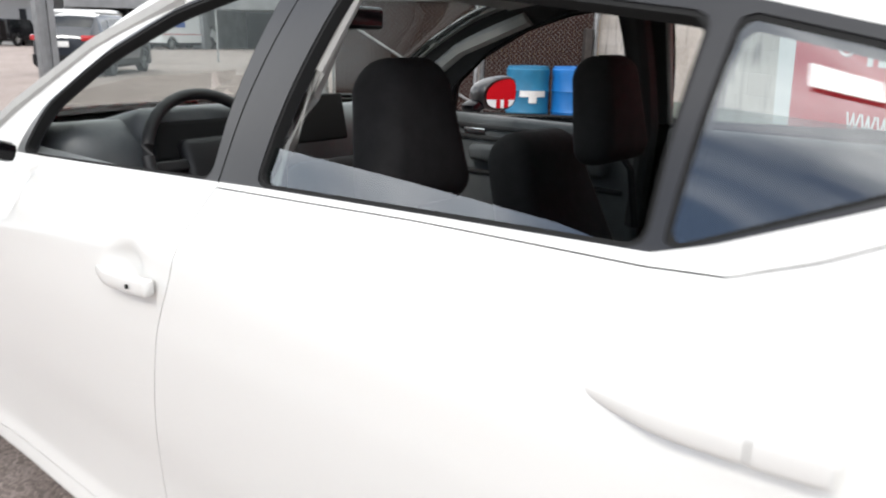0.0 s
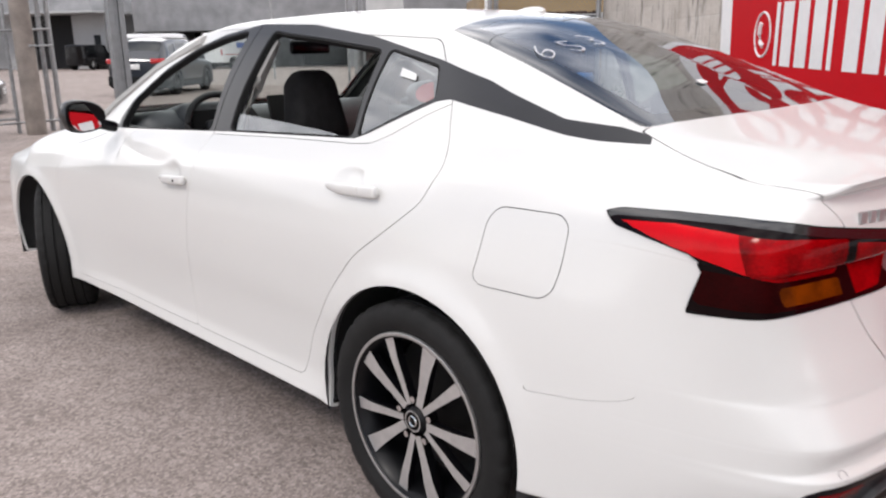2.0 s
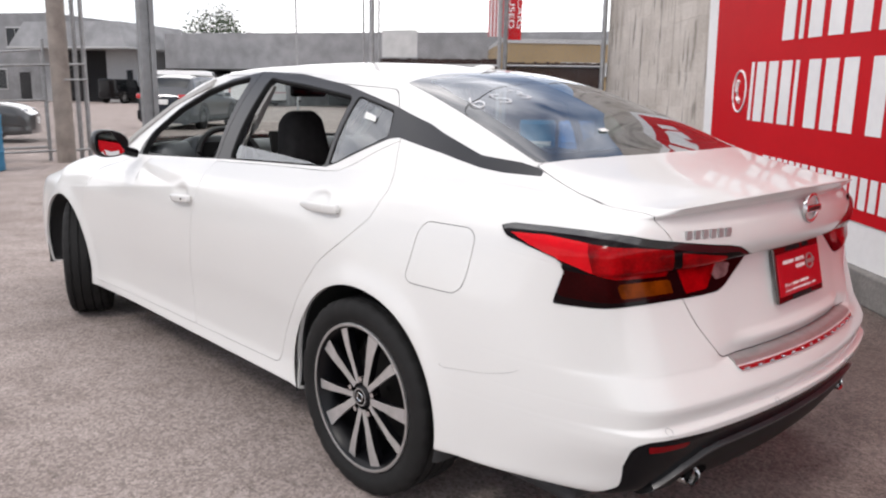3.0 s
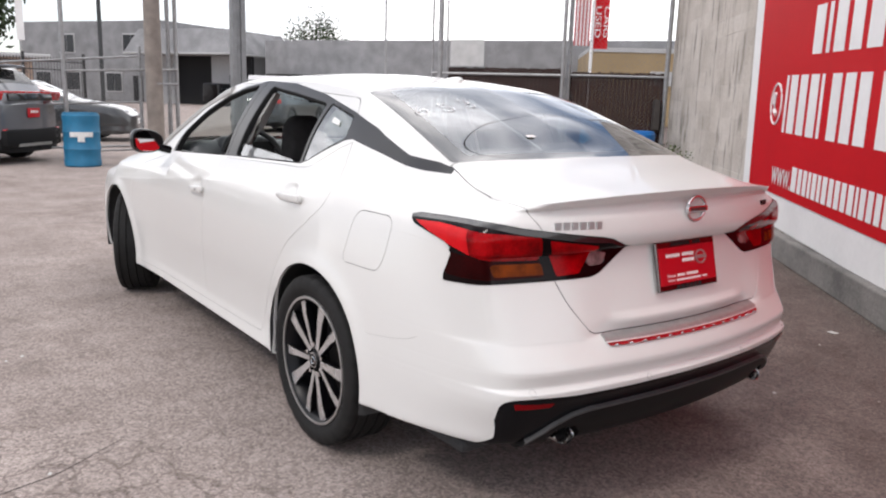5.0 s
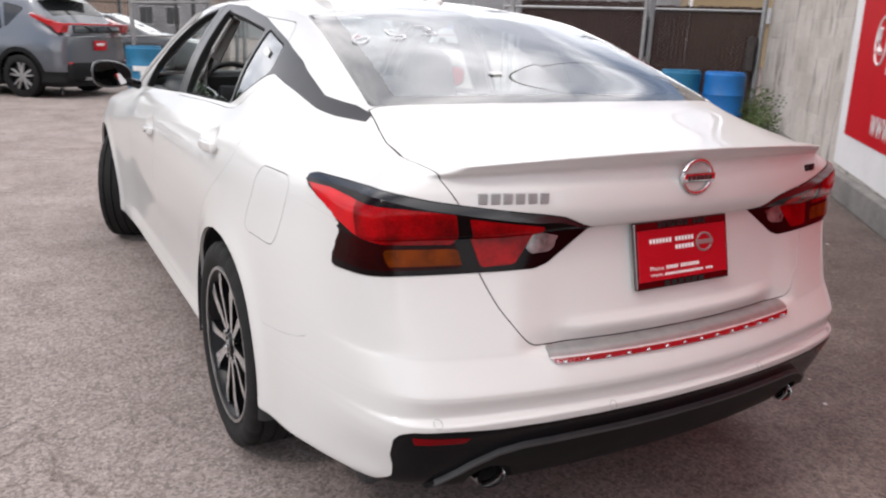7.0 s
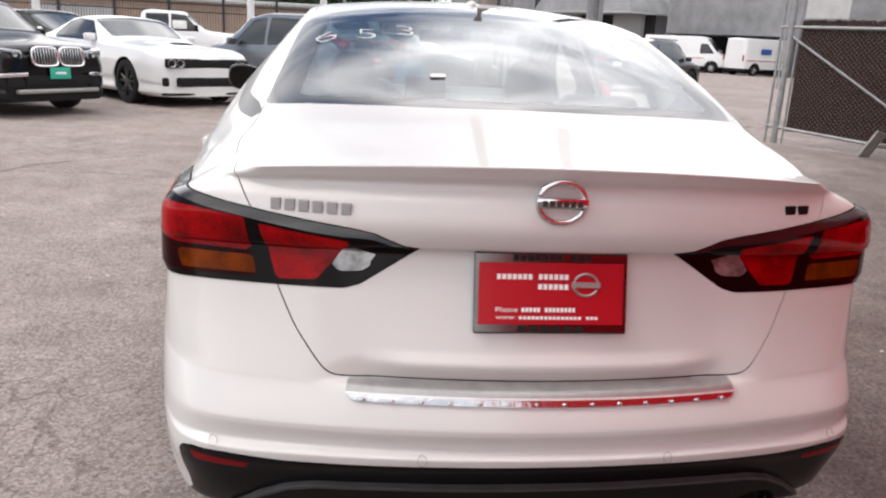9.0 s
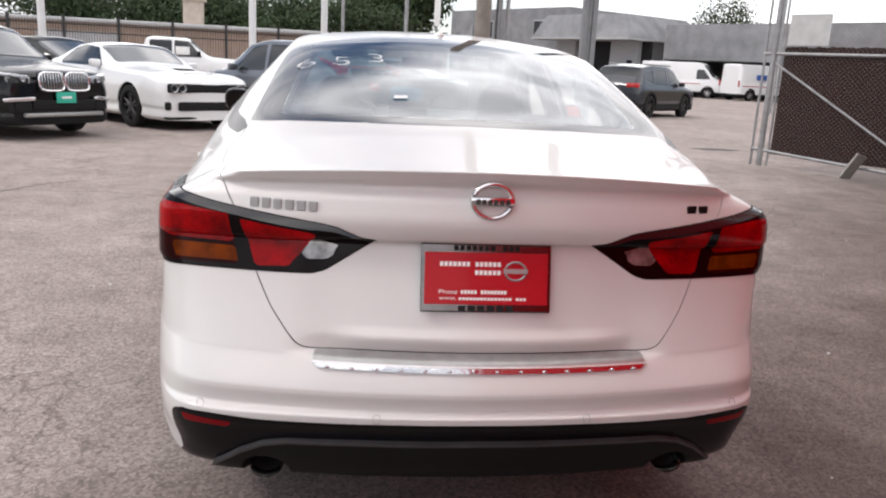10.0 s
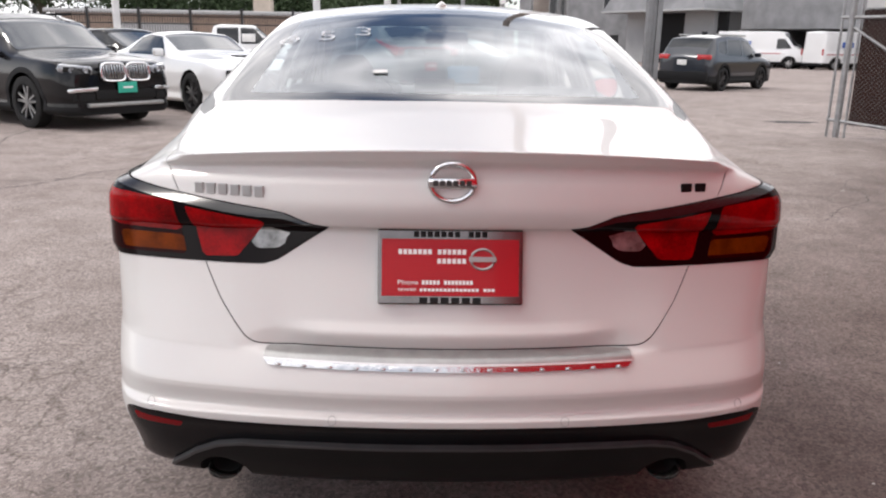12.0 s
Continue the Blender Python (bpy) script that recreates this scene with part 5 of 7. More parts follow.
    wear = ramp(tex("ShaderNodeTexNoise", 7.5, 6, .75).outputs["Fac"], .52, .70, (1, 1, 1), (.66, .65, .64))
    c = mix('MULTIPLY', .6, c, wear)
    # asphalt colour gets darker towards the wall and behind the parking bay
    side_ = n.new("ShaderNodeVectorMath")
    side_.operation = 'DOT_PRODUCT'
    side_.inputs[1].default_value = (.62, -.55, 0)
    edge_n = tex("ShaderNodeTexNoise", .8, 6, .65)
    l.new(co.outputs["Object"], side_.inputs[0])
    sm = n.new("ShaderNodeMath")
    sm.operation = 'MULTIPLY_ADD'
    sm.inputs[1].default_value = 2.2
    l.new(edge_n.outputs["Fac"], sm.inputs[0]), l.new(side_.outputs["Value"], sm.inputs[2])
    dark_side = ramp(sm.outputs[0], 0.0, 1.0, (1, 1, 1), (.42, .385, .375))
    dark_side_map = n.new("ShaderNodeMapRange")
    dark_side_map.inputs["From Min"].default_value, dark_side_map.inputs["From Max"].default_value = .0, 2.0
    l.new(sm.outputs[0], dark_side_map.inputs["Value"])
    l.new(dark_side_map.outputs["Result"], dark_side.node.inputs["Fac"])
    c = mix('MULTIPLY', 1.0, c, dark_side)
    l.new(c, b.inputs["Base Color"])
    bp = n.new("ShaderNodeBump")
    bp.inputs["Strength"].default_value, bp.inputs["Distance"].default_value = .6, .010
    l.new(tex("ShaderNodeTexNoise", 130, 4, .7).outputs["Fac"], bp.inputs["Height"])
    l.new(bp.outputs["Normal"], b.inputs["Normal"])
    return m


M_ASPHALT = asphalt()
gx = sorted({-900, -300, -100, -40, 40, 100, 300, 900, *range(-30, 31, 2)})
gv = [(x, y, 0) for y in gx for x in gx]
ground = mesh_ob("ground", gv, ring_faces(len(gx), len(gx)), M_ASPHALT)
tagged(ground, "worn, cracked grey asphalt of a car lot", "ground", kind="structure")

# cracks and spots on the asphalt
M_CRACK = mat("crack_filled_with_dirt", (0.055, 0.05, 0.047), rough=0.95, var=.4, scale=12)
rng = random.Random(5)


def crack(x, y, heading, length, width):
    vs, fs, n = [], [], max(6, int(length / .07))
    h = heading
    for i in range(n + 1):
        h += rng.uniform(-.32, .32)
        h = h * .9 + heading * .1
        w = width * rng.uniform(.35, 1.2) * (1 - .8 * abs(2 * i / n - 1) ** 3)
        vs += [(x - w * math.sin(h), y + w * math.cos(h), .0022), (x + w * math.sin(h), y - w * math.cos(h), .0022)]
        x, y = x + math.cos(h) * length / n, y + math.sin(h) * length / n
    fs = [(2 * i, 2 * i + 1, 2 * i + 3, 2 * i + 2) for i in range(n)]
    return vs, fs


cv, cf = [], []
for x, y, h, ln, w in [(-2.6, .25, 1.2, 1.0, .0022), (-3.4, .9, 2.2, 1.2, .0025), (-1.9, -.35, .9, .7, .002), (2.2, .2, .75, 1.8, .003), (3.0, 4.2, .9, 3.0, .004), (-4.2, 3.0, 1.0, 3.0, .004), (-5.0, 5.5, .1, 4.0, .006), (-2.5, 6.5, .2, 4.0, .006), (4.0, 9.0, .2, 3.0, .006), (-3.2, -.5, .4, 1.2, .003), (-2.2, 1.2, .6, 1.0, .002), (-5.2, 7.6, 1.2, 3.4, .012), (-3.9, 5.0, 1.15, 2.8, .010)]:
    v, f = crack(x, y, h, ln, w)
    cf += [tuple(i + len(cv) for i in q) for q in f]
    cv += v
crk = mesh_ob("ground_cracks", cv, cf, M_CRACK)
tagged(crk, "dark irregular cracks in the asphalt", "cracks", kind="stuff")
M_OIL = mat("dark_stain", (0.05, 0.047, 0.045), rough=0.8, var=.5, scale=6)


def blot(name, x, y, rx, ry, label, material):
    vs = [(x + rx * math.cos(a) * (1 + .18 * math.sin(3 * a + x) + .1 * math.sin(7 * a)), y + ry * math.sin(a) * (1 + .15 * math.cos(2 * a + y) + .1 * math.sin(5 * a)), .003) for a in np.linspace(0, 2 * math.pi, 37)[:-1]]
    ob = mesh_ob(name, vs, [tuple(range(36))], material)
    return tagged(ob, label, "stain", kind="structure")


blot("drain_patch", 6.7, 12.6, .46, .22, "dark oval patch in the asphalt", M_OIL)
blot("drain_patch", 4.1, 12.2, .30, .12, "dark oval patch in the asphalt", M_OIL)
# litter and pebbles
M_LITTER = mat("pale_litter", (.6, .59, .56), rough=.8, var=.3, scale=30)
lv, lf = [], []
for k in range(90):
    x, y = rng.uniform(-4, 4.5), rng.uniform(-1.2, 6)
    if abs(x) < 1.0 and y > -.1:
        continue
    s = rng.uniform(.004, .011)
    b = len(lv)
    lv += [(x + s * dx, y + s * dy, s * dz * .6 + .001) for dx, dy, dz in ((-1, 0, 0), (0, -1, 0), (1, .2, 0), (.1, 1, 0), (.1, .1, 1))]
    lf += [(b + i, b + (i + 1) % 4, b + 4) for i in range(4)]
tagged(mesh_ob("pebbles", lv, lf, M_LITTER), "small pale pebbles scattered on asphalt", "pebbles", kind="stuff")
for x, y, s in ((2.45, .75, .035), (-2.15, -.05, .03), (2.9, 1.9, .02)):
    lt = part("litter", box_bm((s * 1.6, s, .004), (x, y, .006), (0, 4, 30 * x), .001), M_LITTER, None)
    tagged(lt, "small scrap of pale litter on asphalt", "litter", group="scraps on the ground")

# ---- block wall with the painted sign: a runs along it, away from the street ----
WALL0, WALL_TH = Vector((2.77, .59, 0)), 47.0
wall_pose = pose(*WALL0, 0, 0, WALL_TH)                 # local x along, local +y towards the lot
A0, A1, WALL_H = -3.7, 9.06, 4.4


def block_wall(name, pale):
    """Bare concrete block: pale with blotches, and dark runs of dirt down its face."""
    m = mat(name, pale, rough=0.93, bump=.5, bump_scale=70)
    n, l = m.node_tree.nodes, m.node_tree.links
    b = n["Principled BSDF"]
    geo, rot = n.new("ShaderNodeNewGeometry"), n.new("ShaderNodeMapping")
    rot.vector_type = 'TEXTURE'
    rot.inputs["Location"].default_value, rot.inputs["Rotation"].default_value = WALL0, (0, 0, radians(WALL_TH))
    l.new(geo.outputs["Position"], rot.inputs["Vector"])
    last = None
    for size, scale, lo, hi, col in (((1, 1, 1), 1.1, .40, .70, .78), ((1, 1, 1), 26.0, .35, .75, .86), ((4.2, 1, .45), 1.2, .54, .70, .68), ((5.5, 1, 1.5), 1.0, .56, .66, .42)):
        mp, t, r = n.new("ShaderNodeMapping"), n.new("ShaderNodeTexNoise"), n.new("ShaderNodeValToRGB")
        mp.inputs["Scale"].default_value = size
        t.inputs["Scale"].default_value, t.inputs["Detail"].default_value = scale, 6.0
        r.color_ramp.elements[0].position, r.color_ramp.elements[1].position = lo, hi
        r.color_ramp.elements[0].color, r.color_ramp.elements[1].color = (1, 1, 1, 1), (col, col * .98, col * .95, 1)
        l.new(rot.outputs["Vector"], mp.inputs["Vector"]), l.new(mp.outputs["Vector"], t.inputs["Vector"]), l.new(t.outputs["Fac"], r.inputs["Fac"])
        x = n.new("ShaderNodeMix")
        x.data_type, x.blend_type = 'RGBA', 'MULTIPLY'
        x.inputs["Factor"].default_value = 1.0
        x.inputs["A"].default_value = (*pale, 1)
        if last:
            l.new(last, x.inputs["A"])
        l.new(r.outputs["Color"], x.inputs["B"])
        last = x.outputs["Result"]
    info, vr = n.new("ShaderNodeObjectInfo"), n.new("ShaderNodeValToRGB")
    vr.color_ramp.elements[0].color, vr.color_ramp.elements[1].color = (.90, .89, .88, 1), (1.05, 1.05, 1.05, 1)
    l.new(info.outputs["Random"], vr.inputs["Fac"])
    x = n.new("ShaderNodeMix")
    x.data_type, x.blend_type = 'RGBA', 'MULTIPLY'
    x.inputs["Factor"].default_value = 1.0
    l.new(last, x.inputs["A"]), l.new(vr.outputs["Color"], x.inputs["B"])
    l.new(x.outputs["Result"], b.inputs["Base Color"])
    return m


M_BLOCK = block_wall("concrete_block", (0.575, 0.53, 0.485))
M_MORTAR = block_wall("mortar", (0.56, 0.525, 0.485))
M_FOOT = mat("stained_concrete_footing", (0.24, 0.225, 0.21), rough=0.95, color2=(.10, .095, .09), scale=2.0, bump=.6, bump_scale=50)
wall_body = part("wall_east", box_bm((A1 - A0, .3205, WALL_H), ((A0 + A1) / 2, -.25, WALL_H / 2)), M_MORTAR, None)
wall_body.matrix_world = wall_pose
tagged(wall_body, "grey concrete block wall with a painted advertisement", "wall", kind="structure")
part("footing", box_bm((A1 - A0, .10, .215), ((A0 + A1) / 2, -.05, .1075), bevel=.012), M_FOOT, wall_body)
# sign
SL = .016                                                # its lines rise a little along the wall


def sign_panel(name, a0, a1, z0, z1, y, material, thick=.006, left_skew=0.0):
    vs = []
    for yy in (y - thick, y):
        vs += [(a0, yy, z0 + SL * a0), (a1, yy, z0 + SL * a1), (a1 + left_skew, yy, z1), (a0, yy, z1)]
    return mesh_ob(name, vs, [(3, 2, 1, 0), (4, 5, 6, 7), (0, 1, 5, 4), (1, 2, 6, 5), (2, 3, 7, 6), (3, 0, 4, 7)], material, wall_body)


sign_panel("white_border", A0 + .02, 3.84, .20, 3.34, -.078, M_SIGN_WHITE, .022, .24)
sign_panel("red_field", A0 + .02, 3.60, .498, 3.18, -.070, M_SIGN_RED, .007, .16)


def sign_bar(a_left, a_right, z0, z1, lean=0.0, name="sign_letter"):
    """A raised white bar; a_left is the reader's left, further along the wall."""
    y = -.066
    b0, b1 = SL * a_left, SL * a_right
    vs = [(a_left, y, z0 + b0), (a_right, y, z0 + b1), (a_right - lean, y, z1 + b1), (a_left - lean, y, z1 + b0)]
    vs += [(x, y - .003, z) for x, _, z in vs]
    mesh_ob(name, vs, [(0, 1, 2, 3), (0, 4, 5, 1), (1, 5, 6, 2), (2, 6, 7, 3), (3, 7, 4, 0)], M_SIGN_WHITE, wall_body)


def sign_row(a_left, widths, gap, z0, z1, lean=0.0):
    a = a_left
    for w in widths:
        if w > 0:
            sign_bar(a - w * .07, a - w * .93, z0, z1, lean)
            a -= w + gap
        else:
            a += w


sign_row(2.13, [.25, .085, .25, .25, .29, .26], .065, 1.765, 2.16)
sign_row(2.95, [.30, .22, .22, .22, .22, .24, .24, -.20, .28, .27, .22], .06, 2.46, 2.94)
sign_row(2.70, [.07, .21, .21, .22, .07, -.10, .22, .22, .23, -.10, .22, .22, .22, .22], .045, 1.08, 1.60, .0)
lettering("sign_word", "www.", .555, .165, lambda x, y: (2.84 - x, -.0655, .585 + y + SL * (2.84 - x)), M_SIGN_WHITE, wall_body)
sign_row(2.275, [.145, .10, .10, .07, .10, .075, .11, .10, .10, .10, .11, .05, .10, .10, .10, .11, .03, .09, .10, .15], .027, .585, .80)
ring = [(2.94 + .155 * math.cos(a), -.066, 1.335 + .19 * math.sin(a) + SL * 2.94) for a in np.linspace(0, 2 * math.pi, 41)[:-1]]
v, f = tube(ring, .010, 6, True)
mesh_ob("sign_ring", v, f, M_SIGN_WHITE, wall_body, smooth=True)
v, f = tube([(2.94 + dx, -.066, 1.335 + SL * 2.94 + dz) for dx, dz in ((.025, .10), (.05, .06), (.055, 0), (.03, -.06), (-.03, -.10))], .022, 8)
mesh_ob("sign_handset", v, f, M_SIGN_WHITE, wall_body, smooth=True)

# rust-dark downpipe and posts at the wall's end
M_GALV = mat("galvanised_steel", (0.36, 0.36, 0.36), rough=0.5, metal=.6, var=.3, scale=10)
M_GALV_DULL = mat("dull_galvanised_wire", (0.19, 0.185, 0.18), rough=0.6, metal=.5)
M_SLAT = mat("dark_brown_privacy_slats", (0.042, 0.019, 0.015), rough=.75, spec=.2, var=.4, scale=10)
M_STEELPOST = mat("painted_steel_column", (.23, .235, .24), rough=.5, metal=.3, var=.25, scale=5)
M_POLEWOOD = mat("weathered_pole_wood", (.27, .235, .205), rough=.95, color2=(.16, .135, .12), scale=4, bump=.5, bump_scale=40)


def post(name, x, y, h, r, material, parent=None, z=0):
    return part(name, cyl_bm(r, h, (x, y, z), seg=14), material, parent, smooth=True)


def chain_mesh(p0, p1, z0, z1, parent, cell=.07, r=.0017, name="chain_link_mesh"):
    """Diagonal wires across an upright panel between two ground points."""
    a, b = Vector((*p0, 0)), Vector((*p1, 0))
    L, H = (b - a).length, z1 - z0
    u = (b - a) / L
    n = Vector((-u.y, u.x, 0))
    vs, fs = [], []
    for sgn in (1, -1):
        k = -H
        while k < L + H:
            s0, s1 = (k, k + H) if sgn > 0 else (k + H, k)
            (q0, w0), (q1, w1) = (s0, 0.0), (s1, H)
            pts = []
            for q in (0.0, L):
                if abs(q1 - q0) > 1e-9:
                    tt = (q - q0) / (q1 - q0)
                    if 0 < tt < 1:
                        pts.append((tt, q, tt * H))
            for tt in (0.0, 1.0):
                q = q0 + (q1 - q0) * tt
                if 0 <= q <= L:
                    pts.append((tt, q, tt * H))
            if len(pts) >= 2:
                pts.sort()
                A = a + u * pts[0][1] + Vector((0, 0, z0 + pts[0][2]))
                B = a + u * pts[-1][1] + Vector((0, 0, z0 + pts[-1][2]))
                d = (B - A).normalized()
                w = d.cross(n) * r
                i = len(vs)
                for P in (A, B):
                    vs += [P + w, P + n * r * sgn, P - w]
                fs += [(i, i + 1, i + 4, i + 3), (i + 1, i + 2, i + 5, i + 4)]
            k += cell
    return mesh_ob(name, vs, fs, M_GALV_DULL, parent)


def rail(p0, p1, r, parent, name="rail", material=None):
    v, f = tube([p0, p1], r, 10)
    return mesh_ob(name, v, f, material or M_GALV, parent, smooth=True)


def slats(p0, p1, z0, z1, parent, off=.02, pitch=.07):
    a, b = Vector((*p0, 0)), Vector((*p1, 0))
    L = (b - a).length
    u = (b - a) / L
    n = Vector((-u.y, u.x, 0)) * off
    vs, fs = [], []
    r = random.Random(3)
    for k in range(int(L / pitch)):
        q0, q1 = k * pitch + .001, (k + 1) * pitch - .002
        top = z1 + r.uniform(-.012, .012)
        i = len(vs)
        for q in (q0, q1):
            for z in (z0, top):
                vs.append(a + u * q + n + Vector((0, 0, z)))
        for q in (q0, q1):
            for z in (z0, top):
                vs.append(a + u * q + n * 1.4 + Vector((0, 0, z)))
        fs += [(i, i + 1, i + 3, i + 2), (i + 4, i + 6, i + 7, i + 5), (i + 1, i + 5, i + 7, i + 3), (i, i + 4, i + 5, i + 1), (i + 2, i + 3, i + 7, i + 6)]
    return mesh_ob("privacy_slats", vs, fs, M_SLAT, parent)


# open gate leaf hinged on its post
GA, GB = (6.27, 10.22), (7.50, 8.28)
gate = empty("gate_leaf")
tagged(gate, "tall chain-link gate with dark brown slats, swung open", "gate")
gd = (Vector(GB) - Vector(GA)).normalized()
for q, r_ in ((.15, .018), (.02, .048), (-.13, .020)):
    post("gate_stile", GA[0] + gd.x * q, GA[1] + gd.y * q, 4.6, r_, M_GALV, gate)
post("gate_stile", *GB, 4.4, .035, M_GALV, gate, .08)
for za, zb in ((.26, .12), (1.77, 1.77), (4.2, 4.2)):
    rail((GA[0] - .15 * gd.x, GA[1] - .15 * gd.y, za), (*GB, zb), .026, gate)
rail((*GA, 1.66), (*GB, .30), .02, gate, "gate_brace")
GS = (GA[0] + .17 * gd.x, GA[1] + .17 * gd.y)
chain_mesh(GS, GB, .14, 4.2, gate)
slats(GS, GB, .20, 1.88, gate, off=.03)
gu = (Vector((*GB, 0)) - Vector((*GA, 0))).normalized()
ga = Vector((*GA, 0))
gn = Vector((-gu.y, gu.x, 0))
P = [ga + gu * q - gn * .02 + Vector((0, 0, z)) for q, z in ((.22, 1.90), (.86, 1.90), (.86, 2.36), (.22, 2.36))]
P += [p - gn * .008 for p in P]
M_SHEET = mat("pale_metal_sheet", (.50, .50, .49), rough=.6, var=.2, scale=6)
sh = mesh_ob("metal_sheet", P, [(0, 1, 2, 3), (7, 6, 5, 4), (0, 4, 5, 1), (1, 5, 6, 2), (2, 6, 7, 3), (3, 7, 4, 0)], M_SHEET, gate, "pale metal sheet tied to the mesh")
# board leaning at the gate
bd = part("board", box_bm((.24, .035, .42), (0, 0, .20), bevel=.006), mat("weathered_board", (.36, .34, .31), rough=.9, var=.3, scale=9), None)
bd.matrix_world = pose(6.88, 8.85, 0, 24, 14, 24)
tagged(bd, "weathered grey board leaning against the gate", "board")

# slatted fence between the gate and the wall
FA, FB = (7.66, 8.30), (8.72, 7.04)
fence = empty("slatted_fence")
tagged(fence, "chain-link fence with dark brown slats and steel posts", "fence")
for p, h in ((FA, 4.4), (FB, 4.6), ((8.80, 7.10), 4.8)):
    post("fence_post", *p, h, .04, M_GALV, fence)
for z in (.12, 1.78, 3.9):
    rail((*FA, z), (*FB, z), .022, fence)
chain_mesh(FA, FB, .14, 3.9, fence)
slats(FA, FB, .12, 1.84, fence, off=.03)
meter = part("meter_box", box_bm((.16, .12, .52), (8.60, 7.10, 1.15), (0, 0, 47), .02), mat("rusted_box_paint", (.055, .045, .04), rough=.8, var=.4, scale=14), None)
tagged(meter, "dark grey weathered meter box on the fence post", "box")

# blue drums
M_BLUE = mat("blue_drum_plastic", (.012, .17, .50), rough=.45, var=.25, scale=6)
M_TEAL = mat("teal_blue_drum_plastic", (.012, .16, .30), rough=.45, var=.25, scale=6)


def drum(x, y, material, label, h=.90, r=.292, tag_at=None):
    e = empty("drum", (x, y, 0))
    prof = [(0, .0), (0, r - .02), (.02, r), (.10, r), (.13, r - .008), (.28, r - .004), (.30, r + .006), (.32, r - .004), (.56, r - .004), (.58, r + .006), (.60, r - .004), (.76, r - .006), (.80, r + .002), (.86, r + .002), (h - .03, r - .012), (h, r - .018), (h, r - .04), (h - .02, r - .045), (h - .02, 0)]
    v, f = lathe(prof, 40)
    mesh_ob("drum_shell", [(b, c, a) for a, b, c in v], f, material, e, smooth=True, sharp=35)
    part("bung", cyl_bm(.03, .02, (.12, .08, h - .02), seg=14), material, e)
    if tag_at is not None:
        for (a0, a1, z0, z1) in ((-.62, .62, .505, .585), (-.20, .16, .425, .51)):
            vs = []
            for a in np.linspace(a0, a1, 9):
                for z in (z0, z1):
                    w = tag_at + a
                    vs.append(((r + .009) * math.cos(w), (r + .009) * math.sin(w), z))
            mesh_ob("paper_label", vs, [(2 * i, 2 * i + 1, 2 * i + 3, 2 * i + 2) for i in range(8)], M_PAPER, e, "torn white paper label")
    tagged(e, label, "drum", group="blue drums")
    return e


drum(.66, 12.75, M_TEAL, "blue plastic drum with a torn white label", tag_at=radians(-102))
drum(7.36, 7.26, M_TEAL, "teal plastic drum standing against the slatted fence", tag_at=radians(-130))
drum(7.78, 6.80, M_BLUE, "bright blue plastic drum beside the block wall")

# crumbs and soil along the wall's foot
M_SOIL = mat("dry_soil_crumbs", (.10, .085, .075), rough=.95, color2=(.26, .235, .21), scale=9)
sv, sf = [], []
rs_ = random.Random(21)
for k in range(1800):
    a, o = rs_.uniform(-1.5, 8.8), abs(rs_.gauss(0, .05)) + .004
    c = wall_pose @ Vector((a, o, 0))
    s = rs_.uniform(.002, .006) * (2.2 if rs_.random() < .05 else 1)
    b = len(sv)
    sv += [(c.x + s * dx * rs_.uniform(.7, 1.3), c.y + s * dy * rs_.uniform(.7, 1.3), s * dz + .001) for dx, dy, dz in ((-1, 0, 0), (0, -1, 0), (1, .2, 0), (.1, 1, 0), (.2, .1, .8), (-.2, -.1, .9))]
    sf += [(b, b + 1, b + 5), (b + 1, b + 2, b + 4, b + 5), (b + 2, b + 3, b + 4), (b + 3, b, b + 5, b + 4)]
tagged(mesh_ob("soil_crumbs", sv, sf, M_SOIL), "dry soil crumbs along the foot of the wall", "soil", kind="stuff")

# weeds at the wall's foot
M_WEED = mat("weed_leaves", (.045, .085, .02), rough=.7, color2=(.10, .12, .035), scale=20)
wv, wf = [], []
rw = random.Random(8)
for k in range(700):
    a, o = rw.uniform(6.4, 8.9), abs(rw.gauss(0, .13))
    base = wall_pose @ Vector((a, .02 + o, 0))
    h = rw.uniform(.10, .85) * (1 - o * 1.4)
    d = Vector((rw.uniform(-1, 1), rw.uniform(-1, 1), 0)) * .5
    for j in range(3):
        c = base + d * h * .3 * j + Vector((0, 0, h * (j + .6) / 3))
        t = Vector((rw.uniform(-1, 1), rw.uniform(-1, 1), rw.uniform(-.2, .8))).normalized() * rw.uniform(.03, .075)
        s = t.cross(Vector((rw.uniform(-1, 1), rw.uniform(-1, 1), .3))).normalized() * .014
        i = len(wv)
        wv += [c, c + t * .5 + s, c + t, c + t * .5 - s]
        wf.append((i, i + 1, i + 2, i + 3))
tagged(mesh_ob("weeds", wv, wf, M_WEED), "green weeds along the foot of the wall", "weeds", kind="stuff")

# ---- street side fence, poles ----
lf_ = empty("yard_fence")
tagged(lf_, "galvanised chain-link fence and gate panels", "fence")
FENCE_Y = 14.0
for x, h in ((-.55, 3.0), (.68, 4.6), (2.0, 2.1), (2.54, 4.6), (2.69, 4.6)):
    post("fence_post", x, FENCE_Y, h, .040 if h > 4 else .032, M_GALV, lf_)
for x0, x1, z0, z1, dy in ((-.55, 2.0, 1.68, 1.92, 0), (-.55, 2.0, .97, 1.07, 0), (-.55, 2.0, .22, .24, 0), (.68, 2.69, 1.60, 1.70, -.05), (.68, 2.69, .16, .18, -.05)):
    rail((x0, FENCE_Y + dy, z0), (x1, FENCE_Y + dy, z1), .021, lf_)
chain_mesh((.68, FENCE_Y - .02), (2.0, FENCE_Y - .02), .2, 1.76, lf_)
